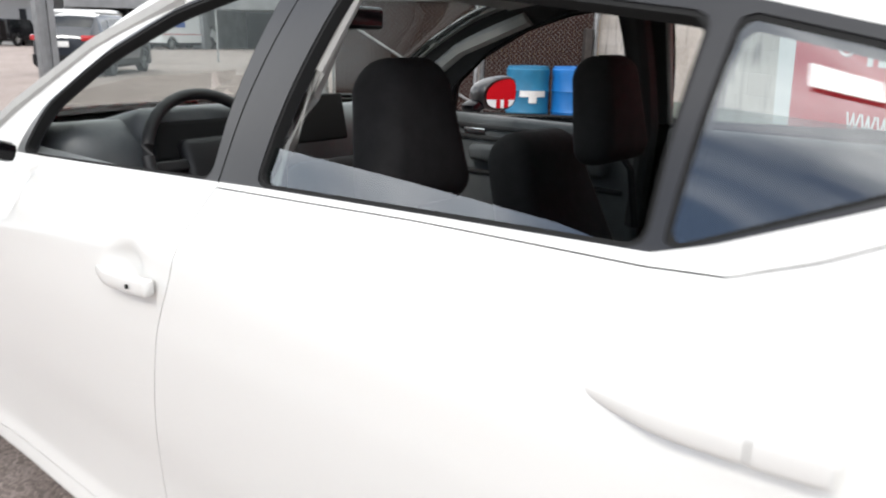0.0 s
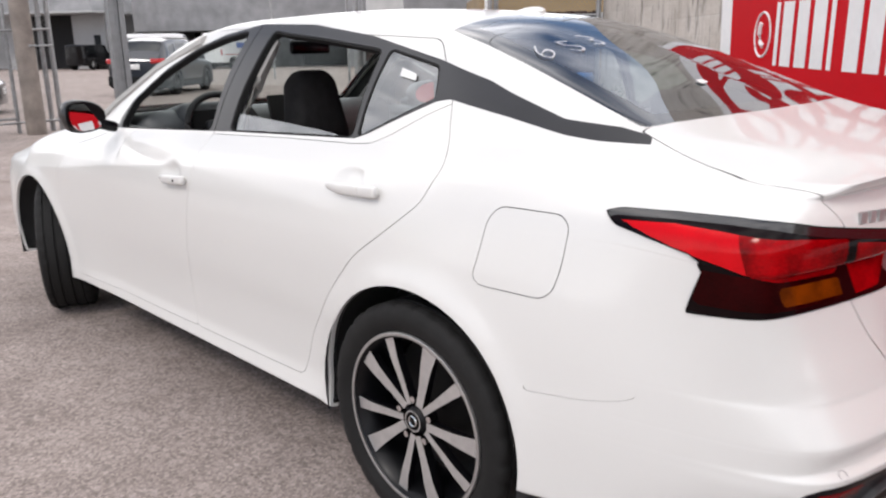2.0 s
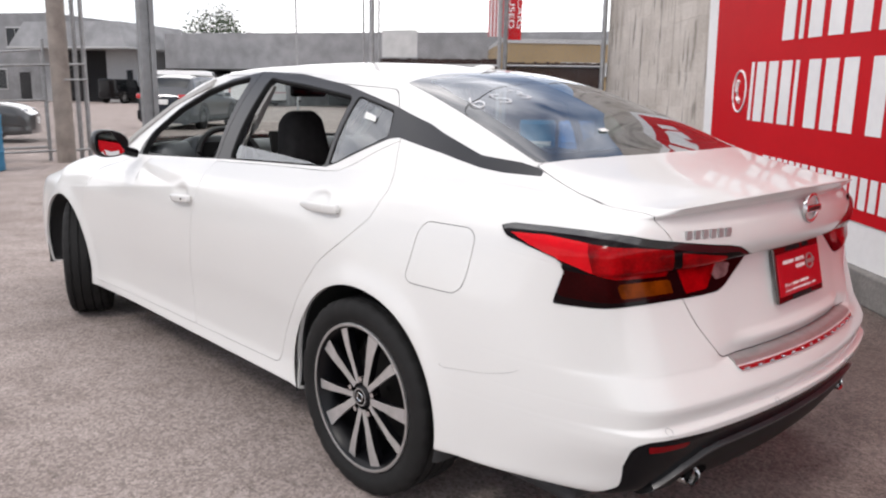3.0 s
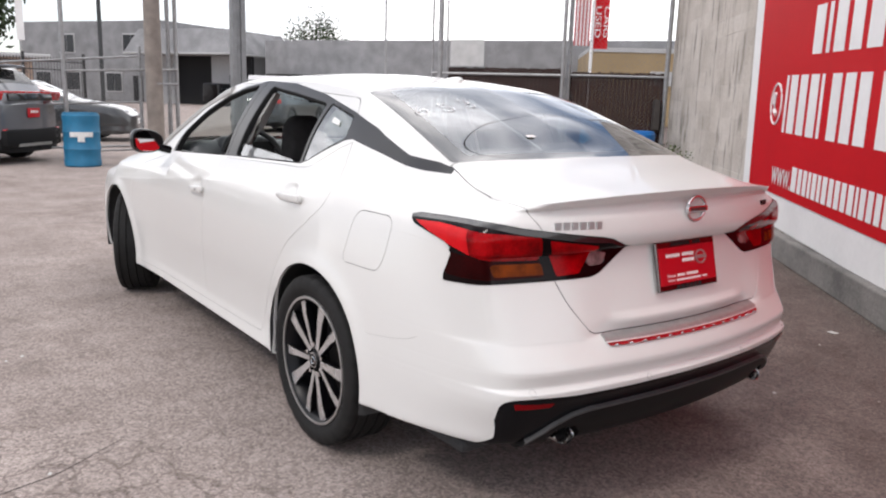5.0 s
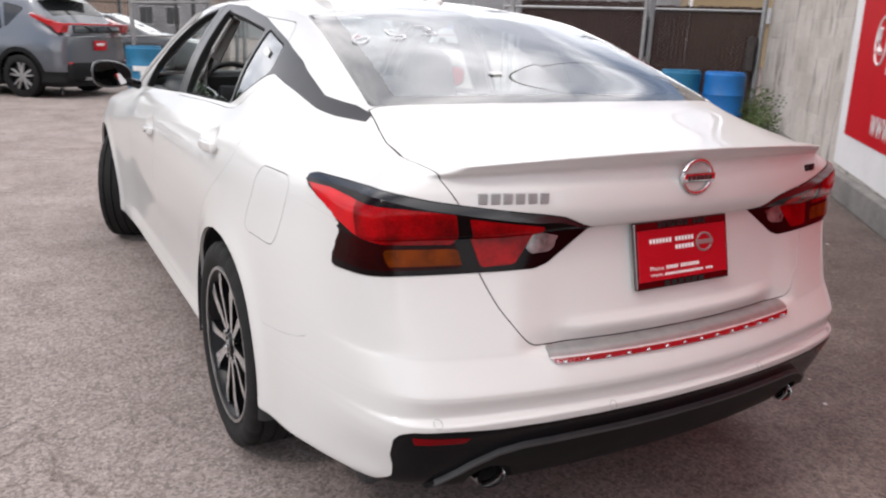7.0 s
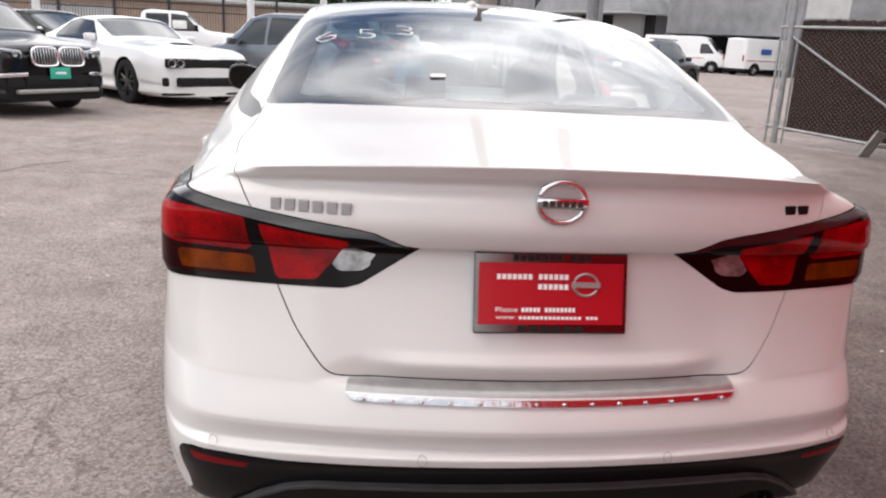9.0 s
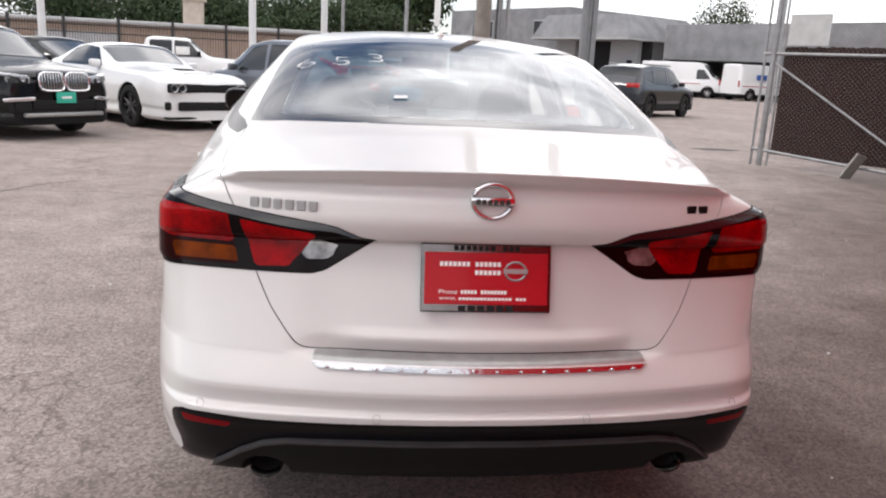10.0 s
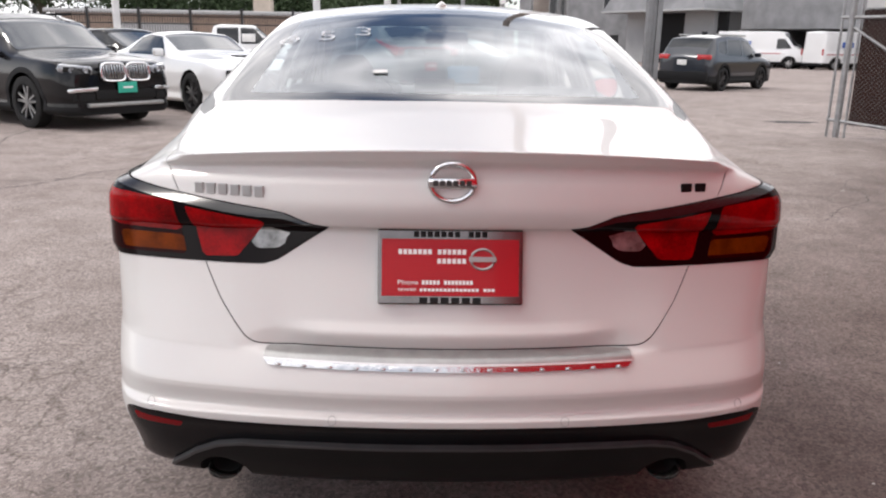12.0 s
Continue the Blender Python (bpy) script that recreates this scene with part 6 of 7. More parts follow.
chain_mesh((-.55, FENCE_Y - .02), (.68, FENCE_Y - .02), .2, 1.70, lf_, cell=.10)
chain_mesh((2.0, FENCE_Y - .04), (2.69, FENCE_Y - .04), .2, 4.3, lf_)
wp = part("utility_pole", cyl_bm(.155, 9.5, (2.13, 13.55, 0), seg=18, r2=.125), M_POLEWOOD, None, smooth=True)
tagged(wp, "weathered wooden utility pole beside the fence", "pole")
rail((2.15, 13.38, 1.42), (2.69, 13.92, 1.43), .018, lf_, "strap")
col = empty("steel_column", (5.65, 18.3, 0))
tagged(col, "tall grey steel column on the lot", "column")
for dx, w_, d_ in ((-.12, .12, .23), (.0, .10, .16), (.12, .13, .23)):
    part("column_flange", box_bm((w_, d_, 9.0), (dx, 0, 4.5), bevel=.01), M_STEELPOST, col)
part("column_box", box_bm((.14, .12, .27), (.31, -.09, 3.78), bevel=.01), M_DIFFUSER_LIP, col)
bp_ = part("street_pole", cyl_bm(.10, 8.5, (6.9, 38.5, 0), seg=12), mat("dark_green_pole", (.03, .033, .034), rough=.5), None)
tagged(bp_, "dark painted street pole", "pole")
wsn = empty("white_sign", (4.48, 45.0, 0))
tagged(wsn, "tall narrow white sign on a post beyond the fence", "sign")
part("post", cyl_bm(.07, 5.0, seg=10), M_GALV, wsn)
part("panel", box_bm((.36, .10, 2.7), (0, -.08, 4.9), bevel=.02), M_SIGN_WHITE, wsn)
tp = part("thin_pole", cyl_bm(.05, 7.0, (17.8, 30.5, 0), seg=10), M_GALV, None)
tagged(tp, "thin steel pole in the street", "pole")

# overhead cable across the lot, between a pole behind the lot and the tan building's roof
cb_pole = Vector((-22.0, -9.3, 0))
cable_pts = [cb_pole + (Vector((40.3, 25.1, 0)) - cb_pole) * (k / 40) + Vector((0, 0, 8.6 + (4.33 - 8.6) * (k / 40) ** 2 - 2.2 * (k / 40) * (1 - k / 40))) for k in range(41)]
v, f = tube(cable_pts, .013, 6)
cable = mesh_ob("overhead_cable", v, f, M_DIFFUSER, None, smooth=True)
tagged(cable, "black overhead cable sagging across the lot", "cable")
hp = part("service_pole", cyl_bm(.15, 8.9, tuple(cb_pole), seg=16, r2=.11), M_POLEWOOD, None, smooth=True)
tagged(hp, "weathered wooden service pole carrying the overhead cable", "pole")

# banner on a white pole
bn = empty("banner", (23.4, 22.6, 0))
tagged(bn, "red sale banner and striped flag on a white pole", "banner")
part("pole", cyl_bm(.07, 7.0, (0, 0, 0), seg=12), mat("white_pole_paint", (.7, .7, .7), rough=.5), bn)
part("cloth", box_bm((.75, .02, 2.8), (.45, 0, 5.0), (0, 0, -43), .004), M_SIGN_RED, bn)
turn_b = Matrix.Rotation(radians(-43), 3, 'Z')
for word, dx in (("USED", .24), ("CARS", .60)):
    lettering("banner_word", word, 1.30, .24, lambda x, y: turn_b @ Vector((dx - .13 + y, -.016, 5.35 - x)), M_SIGN_WHITE, bn)
for k in range(9):
    m_k = M_FLAG_RED if k % 2 == 0 else M_FLAG_WHITE
    stripe = box_bm((.075, .012, 2.1), bevel=.002)
    for v in stripe.verts:
        v.co = turn_b @ Vector((-.10 - .075 * (k + .5) + v.co.x, v.co.y + .05 * math.sin(k * .8), v.co.z + 4.75))
    part("flag_stripe", stripe, m_k, bn)

# ---- buildings ----
M_STUCCO = mat("grey_stucco", (.27, .27, .275), rough=.95, color2=(.17, .17, .175), scale=.9, bump=1.0, bump_scale=7)
M_STUCCO_L = mat("pale_stucco", (.42, .42, .42), rough=.95, var=.15, scale=.6)
M_TAN = mat("tan_stucco", (.31, .225, .125), rough=.95, var=.2, scale=.5)
# near-black: paints the shade inside the open bays; also colours one door
M_DARK = mat("bay_shade_and_door_black", (.012, .012, .013), rough=.9)
M_WINDOW = mat("dark_window_glass", (.02, .023, .026), rough=.25, spec=.25)
fac_dir = Vector((.512, -.859, 0))
B0 = Vector((24.6, 58.9, 0))                             # along the long street front
FACE = math.degrees(math.atan2(fac_dir.y, fac_dir.x))


def house(name, label, cat="building"):
    e = empty(name)
    e.matrix_world = pose(*B0, 0, 0, FACE)               # local x along the front, local -y towards the lot
    return tagged(e, label, cat, kind="")


lb = house("workshop_building", "long low grey stucco workshop with dark open bays")
# parapet wall above the bays, and piers between them
part("parapet", box_bm((48.6, 8, 2.7), (23.7, 4.0, 4.05), bevel=.05), M_STUCCO, lb)
# back wall coloured near-black for the shade deep in the bays
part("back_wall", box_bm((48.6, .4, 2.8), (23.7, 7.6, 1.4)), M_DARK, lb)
for q in (-.4, 9.5, 17, 24.5, 32, 40, 47.6):
    part("pier", box_bm((.9, 7.4, 2.7), (q, 3.9, 1.35), bevel=.03), M_STUCCO, lb)
cb = house("canopy_building", "grey stucco garage with an overhanging canopy")
bm = box_bm((11.0, 9, 2.0), (-7.3, 1.5, 5.15))
for v in bm.verts:
    if v.co.z > 5.2:
        v.co.x += .9 if v.co.x < -7.3 else -1.3
        v.co.y += .9 if v.co.y < 1.5 else 0
part("canopy", bm, M_STUCCO, cb)
part("canopy_edge", box_bm((11.06, 9.06, .14), (-7.3, 1.5, 4.15)), M_STUCCO_L, cb)
part("wall", box_bm((2.9, 6, 4.1), (-4.3, 2.6, 2.05)), M_STUCCO_L, cb)
part("wall", box_bm((2.4, 6, 4.1), (-11.0, 2.6, 2.05)), M_STUCCO_L, cb)
# flat near-black panel standing in for the shaded depth under the canopy
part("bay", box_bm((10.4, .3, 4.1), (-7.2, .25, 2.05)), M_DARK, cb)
part("small_window", box_bm((.55, .08, .9), (-3.6, -.42, 2.1), bevel=.02), M_WINDOW, cb)
hb = house("two_storey_building", "grey stucco two-storey building with small windows")
part("wall", box_bm((17.5, 10, 7.1), (-20.3, 5.4, 3.55), bevel=.08), M_STUCCO, hb)
for q, z in ((-23.0, 5.1), (-15.2, 5.1), (-26.2, 1.7), (-22.5, 1.7), (-17.4, 1.7)):
    wn_ = part("window", box_bm((2.0, .12, 1.8), (q, .40, z), bevel=.02), M_STUCCO_L, hb)
    part("pane", box_bm((.84, .06, 1.54), (q - .46, .33, z)), M_WINDOW, wn_)
    part("pane", box_bm((.84, .06, 1.54), (q + .46, .33, z)), M_WINDOW, wn_)
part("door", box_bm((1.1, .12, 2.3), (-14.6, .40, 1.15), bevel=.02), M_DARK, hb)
part("roof_vent", box_bm((.9, .9, .7), (-11, 4, 6.0)), M_GALV, hb)
tb = empty("tan_building")
tb.matrix_world = pose(33.0, 27.5, 0, 0, 0, -42)
tagged(tb, "tan stucco building with a pale curved gable", "building")
part("wall", box_bm((26, 10, 4.2), (10, 6, 2.1), bevel=.05), M_TAN, tb)
part("pale_band", box_bm((9, .2, .8), (5.0, .95, 2.7)), M_STUCCO_L, tb)
part("roof_edge", box_bm((26, 10.1, .25), (10, 6, 4.25)), M_STUCCO_L, tb)

# low house, iron fence and poles on the other side
M_PALE_TAN = mat("pale_tan_brick", (.52, .44, .37), rough=.95, var=.2, scale=3)
oh = empty("low_house", (-9, 52, 0))
tagged(oh, "low pale house with a chimney behind an iron fence", "house")
part("wall", box_bm((30, 8, 2.9), (0, 4, 1.45)), mat("pink_tan_brick", (.38, .28, .22), rough=.95, var=.25, scale=2), oh)
part("roof", box_bm((32, 9, .28), (0, 4, 2.98), bevel=.08), M_STUCCO_L, oh)
part("chimney", box_bm((1.2, 1.2, 2.2), (-2.3, 3, 4.0), bevel=.05), M_PALE_TAN, oh)
part("chimney_cap", box_bm((1.5, 1.5, .3), (-2.3, 3, 4.9)), M_PALE_TAN, oh)
part("garage_door", box_bm((5, .2, 2.3), (-9, -.1, 1.15)), M_STUCCO_L, oh)
fe = empty("iron_fence", (0, 0, 0))
tagged(fe, "black iron railing fence with square posts", "fence")
M_IRON = mat("black_iron_paint", (.012, .012, .013), rough=.5)
X0, X1, FY = -24.0, 6.0, 38.0
for z in (.25, 2.0, 2.35):
    part("rail", box_bm((X1 - X0, .04, .05), ((X0 + X1) / 2, FY, z)), M_IRON, fe)
for k in range(13):
    part("post", box_bm((.12, .12, 2.75), (X0 + 2.5 * k, FY, 1.37)), M_IRON, fe)
pv, pf = [], []
q = X0
while q < X1:
    i = len(pv)
    for z in (.1, 2.55):
        pv += [(q - .011, FY - .011, z), (q + .011, FY - .011, z), (q + .011, FY + .011, z), (q - .011, FY + .011, z)]
    pf += [(i + a, i + (a + 1) % 4, i + 4 + (a + 1) % 4, i + 4 + a) for a in range(4)]
    q += .125
tagged(mesh_ob("picket", pv, pf, M_IRON, fe), kind="stuff")
M_WPOLE = mat("white_lamp_post", (.62, .62, .62), rough=.5, var=.1, scale=3)
for x, y in ((-11.4, 28.3), (-4.0, 28.0), (-1.5, 30.0)):
    lp = part("lamp_post", cyl_bm(.13, 8.0, (x, y, 0), seg=14), M_WPOLE, None, smooth=True)
    tagged(lp, "white painted lamp post on the lot", "lamp post", group="lamp posts")


# ---- trees ----
M_BARK = mat("tree_bark", (.10, .075, .055), rough=.95, var=.3, scale=6)
M_LEAF = mat("tree_leaves", (.034, .062, .016), rough=.75, color2=(.014, .028, .008), scale=1.2)


def tree(name, x, y, h, spread, seed, label, leaves=6000, leaf=.16):
    r = random.Random(seed)
    e = empty(name, (x, y, 0))
    limbs, fs = [], []
    v, f = tube([(0, 0, 0), (.05 * h * .3, .02, h * .25), (.1, -.05, h * .5)], .028 * h, 10)
    limbs, fs = list(v), list(f)
    tips = []
    for k in range(9):
        a = 2 * math.pi * k / 9 + r.uniform(-.3, .3)
        z0 = h * r.uniform(.28, .5)
        d = spread * r.uniform(.45, .95)
        tip = (d * math.cos(a), d * math.sin(a), h * r.uniform(.55, .92))
        m = (tip[0] * .4, tip[1] * .4, z0 + (tip[2] - z0) * .55)
        v, f = tube([(.06, 0, z0), m, tip], .009 * h, 6)
        fs += [tuple(i + len(limbs) for i in q) for q in f]
        limbs += list(v)
        tips += [tip, m]
    tips.append((0, 0, h * .9))
    mesh_ob("trunk", limbs, fs, M_BARK, e, smooth=True)
    lv, lf = [], []
    for k in range(leaves):
        c = tips[r.randrange(len(tips))]
        s = spread * .30
        p = Vector((c[0] + r.gauss(0, s), c[1] + r.gauss(0, s), c[2] + r.gauss(0, h * .085)))
        u = Vector((r.uniform(-1, 1), r.uniform(-1, 1), r.uniform(-1, 1))).normalized() * leaf * r.uniform(.5, 1.3)
        w = u.cross(Vector((r.uniform(-1, 1), r.uniform(-1, 1), r.uniform(-1, 1)))).normalized() * leaf * .45
        i = len(lv)
        lv += [p - u, p + w, p + u, p - w]
        lf.append((i, i + 1, i + 2, i + 3))
    mesh_ob("crown", lv, lf, M_LEAF, e)
    return tagged(e, label, "tree", group="street trees")


tree("tree", 37.8, 76, 9.6, 3.0, 1, "leafy green tree behind the workshop roof", 9000, .15)
tree("tree", 5.0, 98, 11.5, 5.5, 3, "tall green tree beside the grey building", 10000, .45)
for i, (x, y, h, s) in enumerate(((-30, 62, 9, 5), (-21, 60, 6.6, 4.0), (-16, 64, 6.0, 3.6), (-11, 70, 7.5, 4.5), (-6.5, 66, 6.0, 3.4), (-3.5, 72, 8, 4), (1.5, 70, 5.8, 3.2), (-19, 74, 9.5, 5), (-9.5, 60, 5.6, 2.6), (-36, 66, 10, 5.5))):
    tree("tree", x, y, h, s, 10 + i, "green street tree beyond the iron fence", 6500, .19)

# ---- other parked vehicles ----
M_DARKGLASS = mat("dark_vehicle_glass", (.014, .016, .017), rough=.05, spec=.6)
M_SCREEN = mat('sky_reflecting_windscreen', (.05, .055, .058), rough=.04, spec=1.0, coat=1.0)
M_HEADLIGHT = mat("headlamp_lens", (.34, .35, .37), rough=.12, metal=.4, coat=1.0, var=.4, scale=30)
M_BLK = mat("black_plastic_cladding", (.009, .009, .0095), rough=.65, spec=.2, var=.2, scale=10)
M_TAIL = mat("vehicle_tail_lens", (.42, .01, .012), rough=.15, coat=.6)
M_BLACKPAINT = mat("black_car_paint", (.004, .004, .005), rough=.2, spec=.2, coat=.3)
M_GREYPAINT = mat("metallic_grey_paint", (.125, .135, .152), rough=.3, metal=.5, coat=1.0)
M_NAVY = mat("dark_blue_grey_paint", (.014, .018, .026), rough=.28, metal=.3, coat=.8)
M_WHITE2 = mat("plain_white_paint", (.74, .74, .735), rough=.3, coat=.8)
M_CHAR = mat("charcoal_metallic_paint", (.05, .053, .056), rough=.28, metal=.4, coat=1.0)
M_ALLOY_MID = mat('grey_alloy', (.22, .22, .22), rough=.35, metal=.7)
M_ALLOY_DARK = mat("dark_alloy", (.06, .06, .062), rough=.35, metal=.7)


def plain_wheel(parent, at, out, r, rim_r, width, rim_mat, spokes=5):
    hub = empty("wheel", at)
    hub.parent = parent
    hub.matrix_basis = pose(*at, 0, 0, 0 if out > 0 else 180)
    w = width / 2
    v, f = lathe([(-w, 0), (-w, r - .03), (-w * .85, r), (w * .85, r), (w, r - .03), (w * .97, rim_r + .01), (w * .7, rim_r)], 36)
    mesh_ob("tyre", v, f, M_TYRE, hub, smooth=True, sharp=40)
    v, f = lathe([(w * .2, 0), (w * .2, rim_r - .02), (w * .75, rim_r - .008), (w * .9, rim_r + .004), (w * .8, rim_r + .012)], 36)
    mesh_ob("rim", v, f, M_WHEEL_BLACK, hub, smooth=True, sharp=40)
    for k in range(spokes * 2):
        c = 2 * math.pi * (k + .5) / (spokes * 2) + (.09 if k % 2 else -.09)
        part("spoke", box_bm((.03, .036, rim_r - .03), (w * .62, -math.sin(c) * rim_r * .53, math.cos(c) * rim_r * .53), (math.degrees(c), 0, 0), .004, seg=1), rim_mat, hub)
    part("hub_cap", cyl_bm(.045, .03, (w * .55, 0, 0), (0, 90, 0), seg=14), rim_mat, hub)
    return hub


def vehicle(name, at, heading, label, L, Wd, prof, belt, rails, axles, r, paint, windows, low=.22, rim_mat=None, clad=None, ws=None, rw=None, cat="car", rim_r=None, ends=(.10, .12)):
    """A closed body from its roof line 'prof' (y, z), belt line (y, z) and rail inset (y, x share); y runs from the tail at 0 to the nose at L."""
    e = empty(name)
    e.matrix_world = pose(at[0], at[1], 0, 0, 0, heading)
    tagged(e, label, cat)
    n, hw = 120, Wd / 2
    ys = np.concatenate([np.linspace(0, 1, 14)[:-1] ** 2 * .24, np.linspace(.24, L - .24, n), L - np.linspace(1, 0, 14)[1:] ** 2 * .24])
    P, B, Rl = (np.array(q, float) for q in (prof, belt, rails))
    top, bz, rs = (np.interp(ys, q[:, 0], q[:, 1]) for q in (P, B, Rl))
    top = np.convolve(np.pad(top, 2, mode='edge'), np.ones(5) / 5, 'valid')
    plan = 1 - ends[0] * np.clip(1 - ys / .55, 0, 1) ** 2.4 - ends[1] * np.clip(1 - (L - ys) / .75, 0, 1) ** 2.4
    plan = plan - .15 * (2 - np.sqrt(1 - np.clip(1 - ys / .20, 0, 1) ** 2) - np.sqrt(1 - np.clip(1 - (L - ys) / .24, 0, 1) ** 2))
    rows, m = [], 44
    tk = np.array([0, .06, .16, .30, .42, .5, .62, .74, .80, .9, 1.0])
    for y, tz, b, rr, pl in zip(ys, top, bz, rs, plan):
        b = min(b, tz - .02)
        w = hw * pl
        xr = w * rr
        crown = min(.05, (tz - b) * .3 + .012)
        G = np.array([(w * .90, low), (w * .985, low + .06), (w * .975, low + .18), (w, low + .40 * (b - low)), (w, low + .72 * (b - low)), (w * .955, b), (w * .955 + (xr - w * .955) * .4 + .012, b + (tz - crown - b) * .42),
                      (w * .955 + (xr - w * .955) * .9 + .008, b + (tz - crown - b) * .92), (xr, tz - crown), (xr * .6, tz - crown * .35), (0, tz)])
        rows.append(np.column_stack([pchip(tk, G, np.linspace(0, 1, m))[:, 0], np.full(m, y), pchip(tk, G, np.linspace(0, 1, m))[:, 1]]))
    G3 = np.array(rows)
    caps = []
    for end in (0, -1):
        caps.append(np.array([G3[end] * (q, 1, 1) + (0, (-1 if end == 0 else 1) * .05 * (1 - q * q) * math.sin(math.pi * .5), 0) for q in (.75, .5, .25, 0)]))
    full = np.concatenate([caps[0][::-1], G3, caps[1]])
    nr = len(full)
    F = np.array(ring_faces(nr, m))
    V = full.reshape(-1, 3)
    nrm = np.cross(V[F[:, 2]] - V[F[:, 0]], V[F[:, 3]] - V[F[:, 1]])
    N = np.zeros_like(V)
    for c in range(4):
        np.add.at(N, F[:, c], nrm)
    N[np.abs(V[:, 0]) < 1e-5, 0] = 0
    N /= np.linalg.norm(N, axis=1)[:, None] + 1e-9
    mid = (nr // 2) * m + m // 3
    if N[mid, 0] < 0:
        N, F = -N, F[:, ::-1]
    T = np.tile(np.linspace(0, 1, m), nr)
    sh = Sheet(np.column_stack([V, N, V[:, 1], T]))
    faces = [tuple(f) for f in F.tolist()]
    for ay in axles:
        _, faces = sh.cut(faces, lambda a: np.minimum(r + .055 - np.hypot(a[:, 1] - ay, a[:, 2] - r), a[:, 0] - .45))
    for k, poly in enumerate(windows):
        g, faces = sh.cut(faces, lambda a: np.minimum(sd_poly(a[:, 1], a[:, 2], smooth_poly(poly, .04)), np.where(a[:, 7] < .815, .1, -.1)))
        for sd in (1, -1):
            sh.emit("side_window", g, M_DARKGLASS, e, (sd,), rim=0, offset=-.006)
    for nm, rng_ in (("windscreen", ws), ("rear_window", rw)):
        if rng_:
            y0, y1, k = rng_
            g, faces = sh.cut(faces, lambda a: np.minimum.reduce([a[:, 1] - y0, y1 - a[:, 1], np.where(a[:, 7] > .72, hw * k - a[:, 0], -1)]))
            sh.emit(nm, g, M_SCREEN if nm == "windscreen" else M_DARKGLASS, e, rim=0, offset=-.006)
    if clad:
        g, faces = sh.cut(faces, lambda a: np.maximum(clad - a[:, 2], np.max([r + .13 - np.hypot(a[:, 1] - ay, a[:, 2] - r) for ay in axles], axis=0)) + np.where(a[:, 7] < .5, 0, -5))
        sh.emit("cladding", g, M_BLK, e, rim=.02, offset=.004)
    sh.emit("body", faces, paint, e, rim=.02)
    part("underbody", box_bm((Wd * .80, L * .9, .16), (0, L / 2, low + .06)), M_INNER, e)
    for ay in axles:
        part("wheel_well", box_bm((Wd * .86, 2 * r + .06, r + .04), (0, ay, r + .12)), M_INNER, e)
        for sx in (-1, 1):
            plain_wheel(e, (sx * (hw - .115), ay, r), sx, r, rim_r or r * .68, .22, rim_mat or M_ALLOY)
    return e


def bit(e, name, size, at, material, rot=(0, 0, 0), bevel=.01, label=""):
    return part(name, box_bm(size, at, rot, bevel), material, e, label, smooth=True)


def side_mirror(e, x, y, z, paint):
    for sx in (-1, 1):
        bit(e, "door_mirror", (.20, .10, .14), (sx * x, y, z), paint, bevel=.035)


SUV_RAIL = [(0, .80), (.4, .78), (1, .76), (3, .76), (3.6, .86), (4.8, .88)]
# grey crossover with red lamp band across its tail
cx = vehicle("crossover", (.035, 13.63), 47, "metallic grey crossover with red tail lamp band, parked by fence", 4.40, 1.80,
             [(0, 1.02), (.06, 1.10), (.30, 1.36), (.62, 1.62), (1.2, 1.68), (2.2, 1.68), (2.75, 1.58), (3.42, 1.10), (3.9, 1.02), (4.25, .92), (4.40, .78)],
             [(0, 1.02), (.6, 1.06), (1.4, 1.02), (3.3, .98), (4.4, .76)], SUV_RAIL, (.83, 3.50), .345, M_GREYPAINT,
             [[(3.10, 1.02), (2.55, 1.50), (2.15, 1.56), (2.12, 1.04)], [(2.05, 1.04), (2.05, 1.565), (1.25, 1.55), (1.12, 1.09)], [(1.08, 1.10), (1.15, 1.52), (.72, 1.44)]], .20, clad=.44, ws=(2.72, 3.36, .80), rw=(.30, .60, .72))
for sx in (-1, 1):
    ol = [(.56, 1.36), (.16, 1.235), (-.02, 1.215), (-.035, 1.18), (.0, 1.07), (.06, 1.06), (.16, 1.16), (.52, 1.30)]
    n_ = len(ol)
    lv_ = [(sx * (.875 - .16 * max(0, .12 - y)), y, z) for y, z in ol] + [(sx * .70, y, z) for y, z in ol]
    mesh_ob("tail_lamp", lv_, [tuple(range(n_)), tuple(range(n_, 2 * n_))[::-1]] + [(i, (i + 1) % n_, n_ + (i + 1) % n_, n_ + i) for i in range(n_)], M_TAIL, cx, "swept red tail lamp")
bit(cx, "tail_lamp_strip", (1.40, .06, .035), (0, -.01, 1.205), M_TAIL, (0, 0, 0), .015)
bit(cx, "lower_rear_window", (1.16, .05, .12), (0, -.02, 1.12), M_DARKGLASS, (-10, 0, 0))
bit(cx, "number_plate", (.32, .02, .16), (0, -.065, .86), M_PLATE_RED)
bars("plate_bar", ["xxxxxx"], -.10, .10, .86, .04, -.08, M_INK_WHITE, cx)
bit(cx, "rear_bumper", (1.50, .16, .30), (0, .0, .44), M_BLK, (0, 0, 0), .05)
bit(cx, "skid_plate", (.9, .10, .07), (0, -.03, .33), M_BRUSHED)
for sx in (-1, 1):
    bit(cx, "reflector", (.07, .05, .08), (sx * .70, -.02, .56), M_TAIL)
side_mirror(cx, .98, 2.95, 1.08, M_GREYPAINT)
bit(cx, "roof_spoiler", (1.10, .22, .05), (0, .52, 1.63), M_GREYPAINT, (-6, 0, 0), .02)

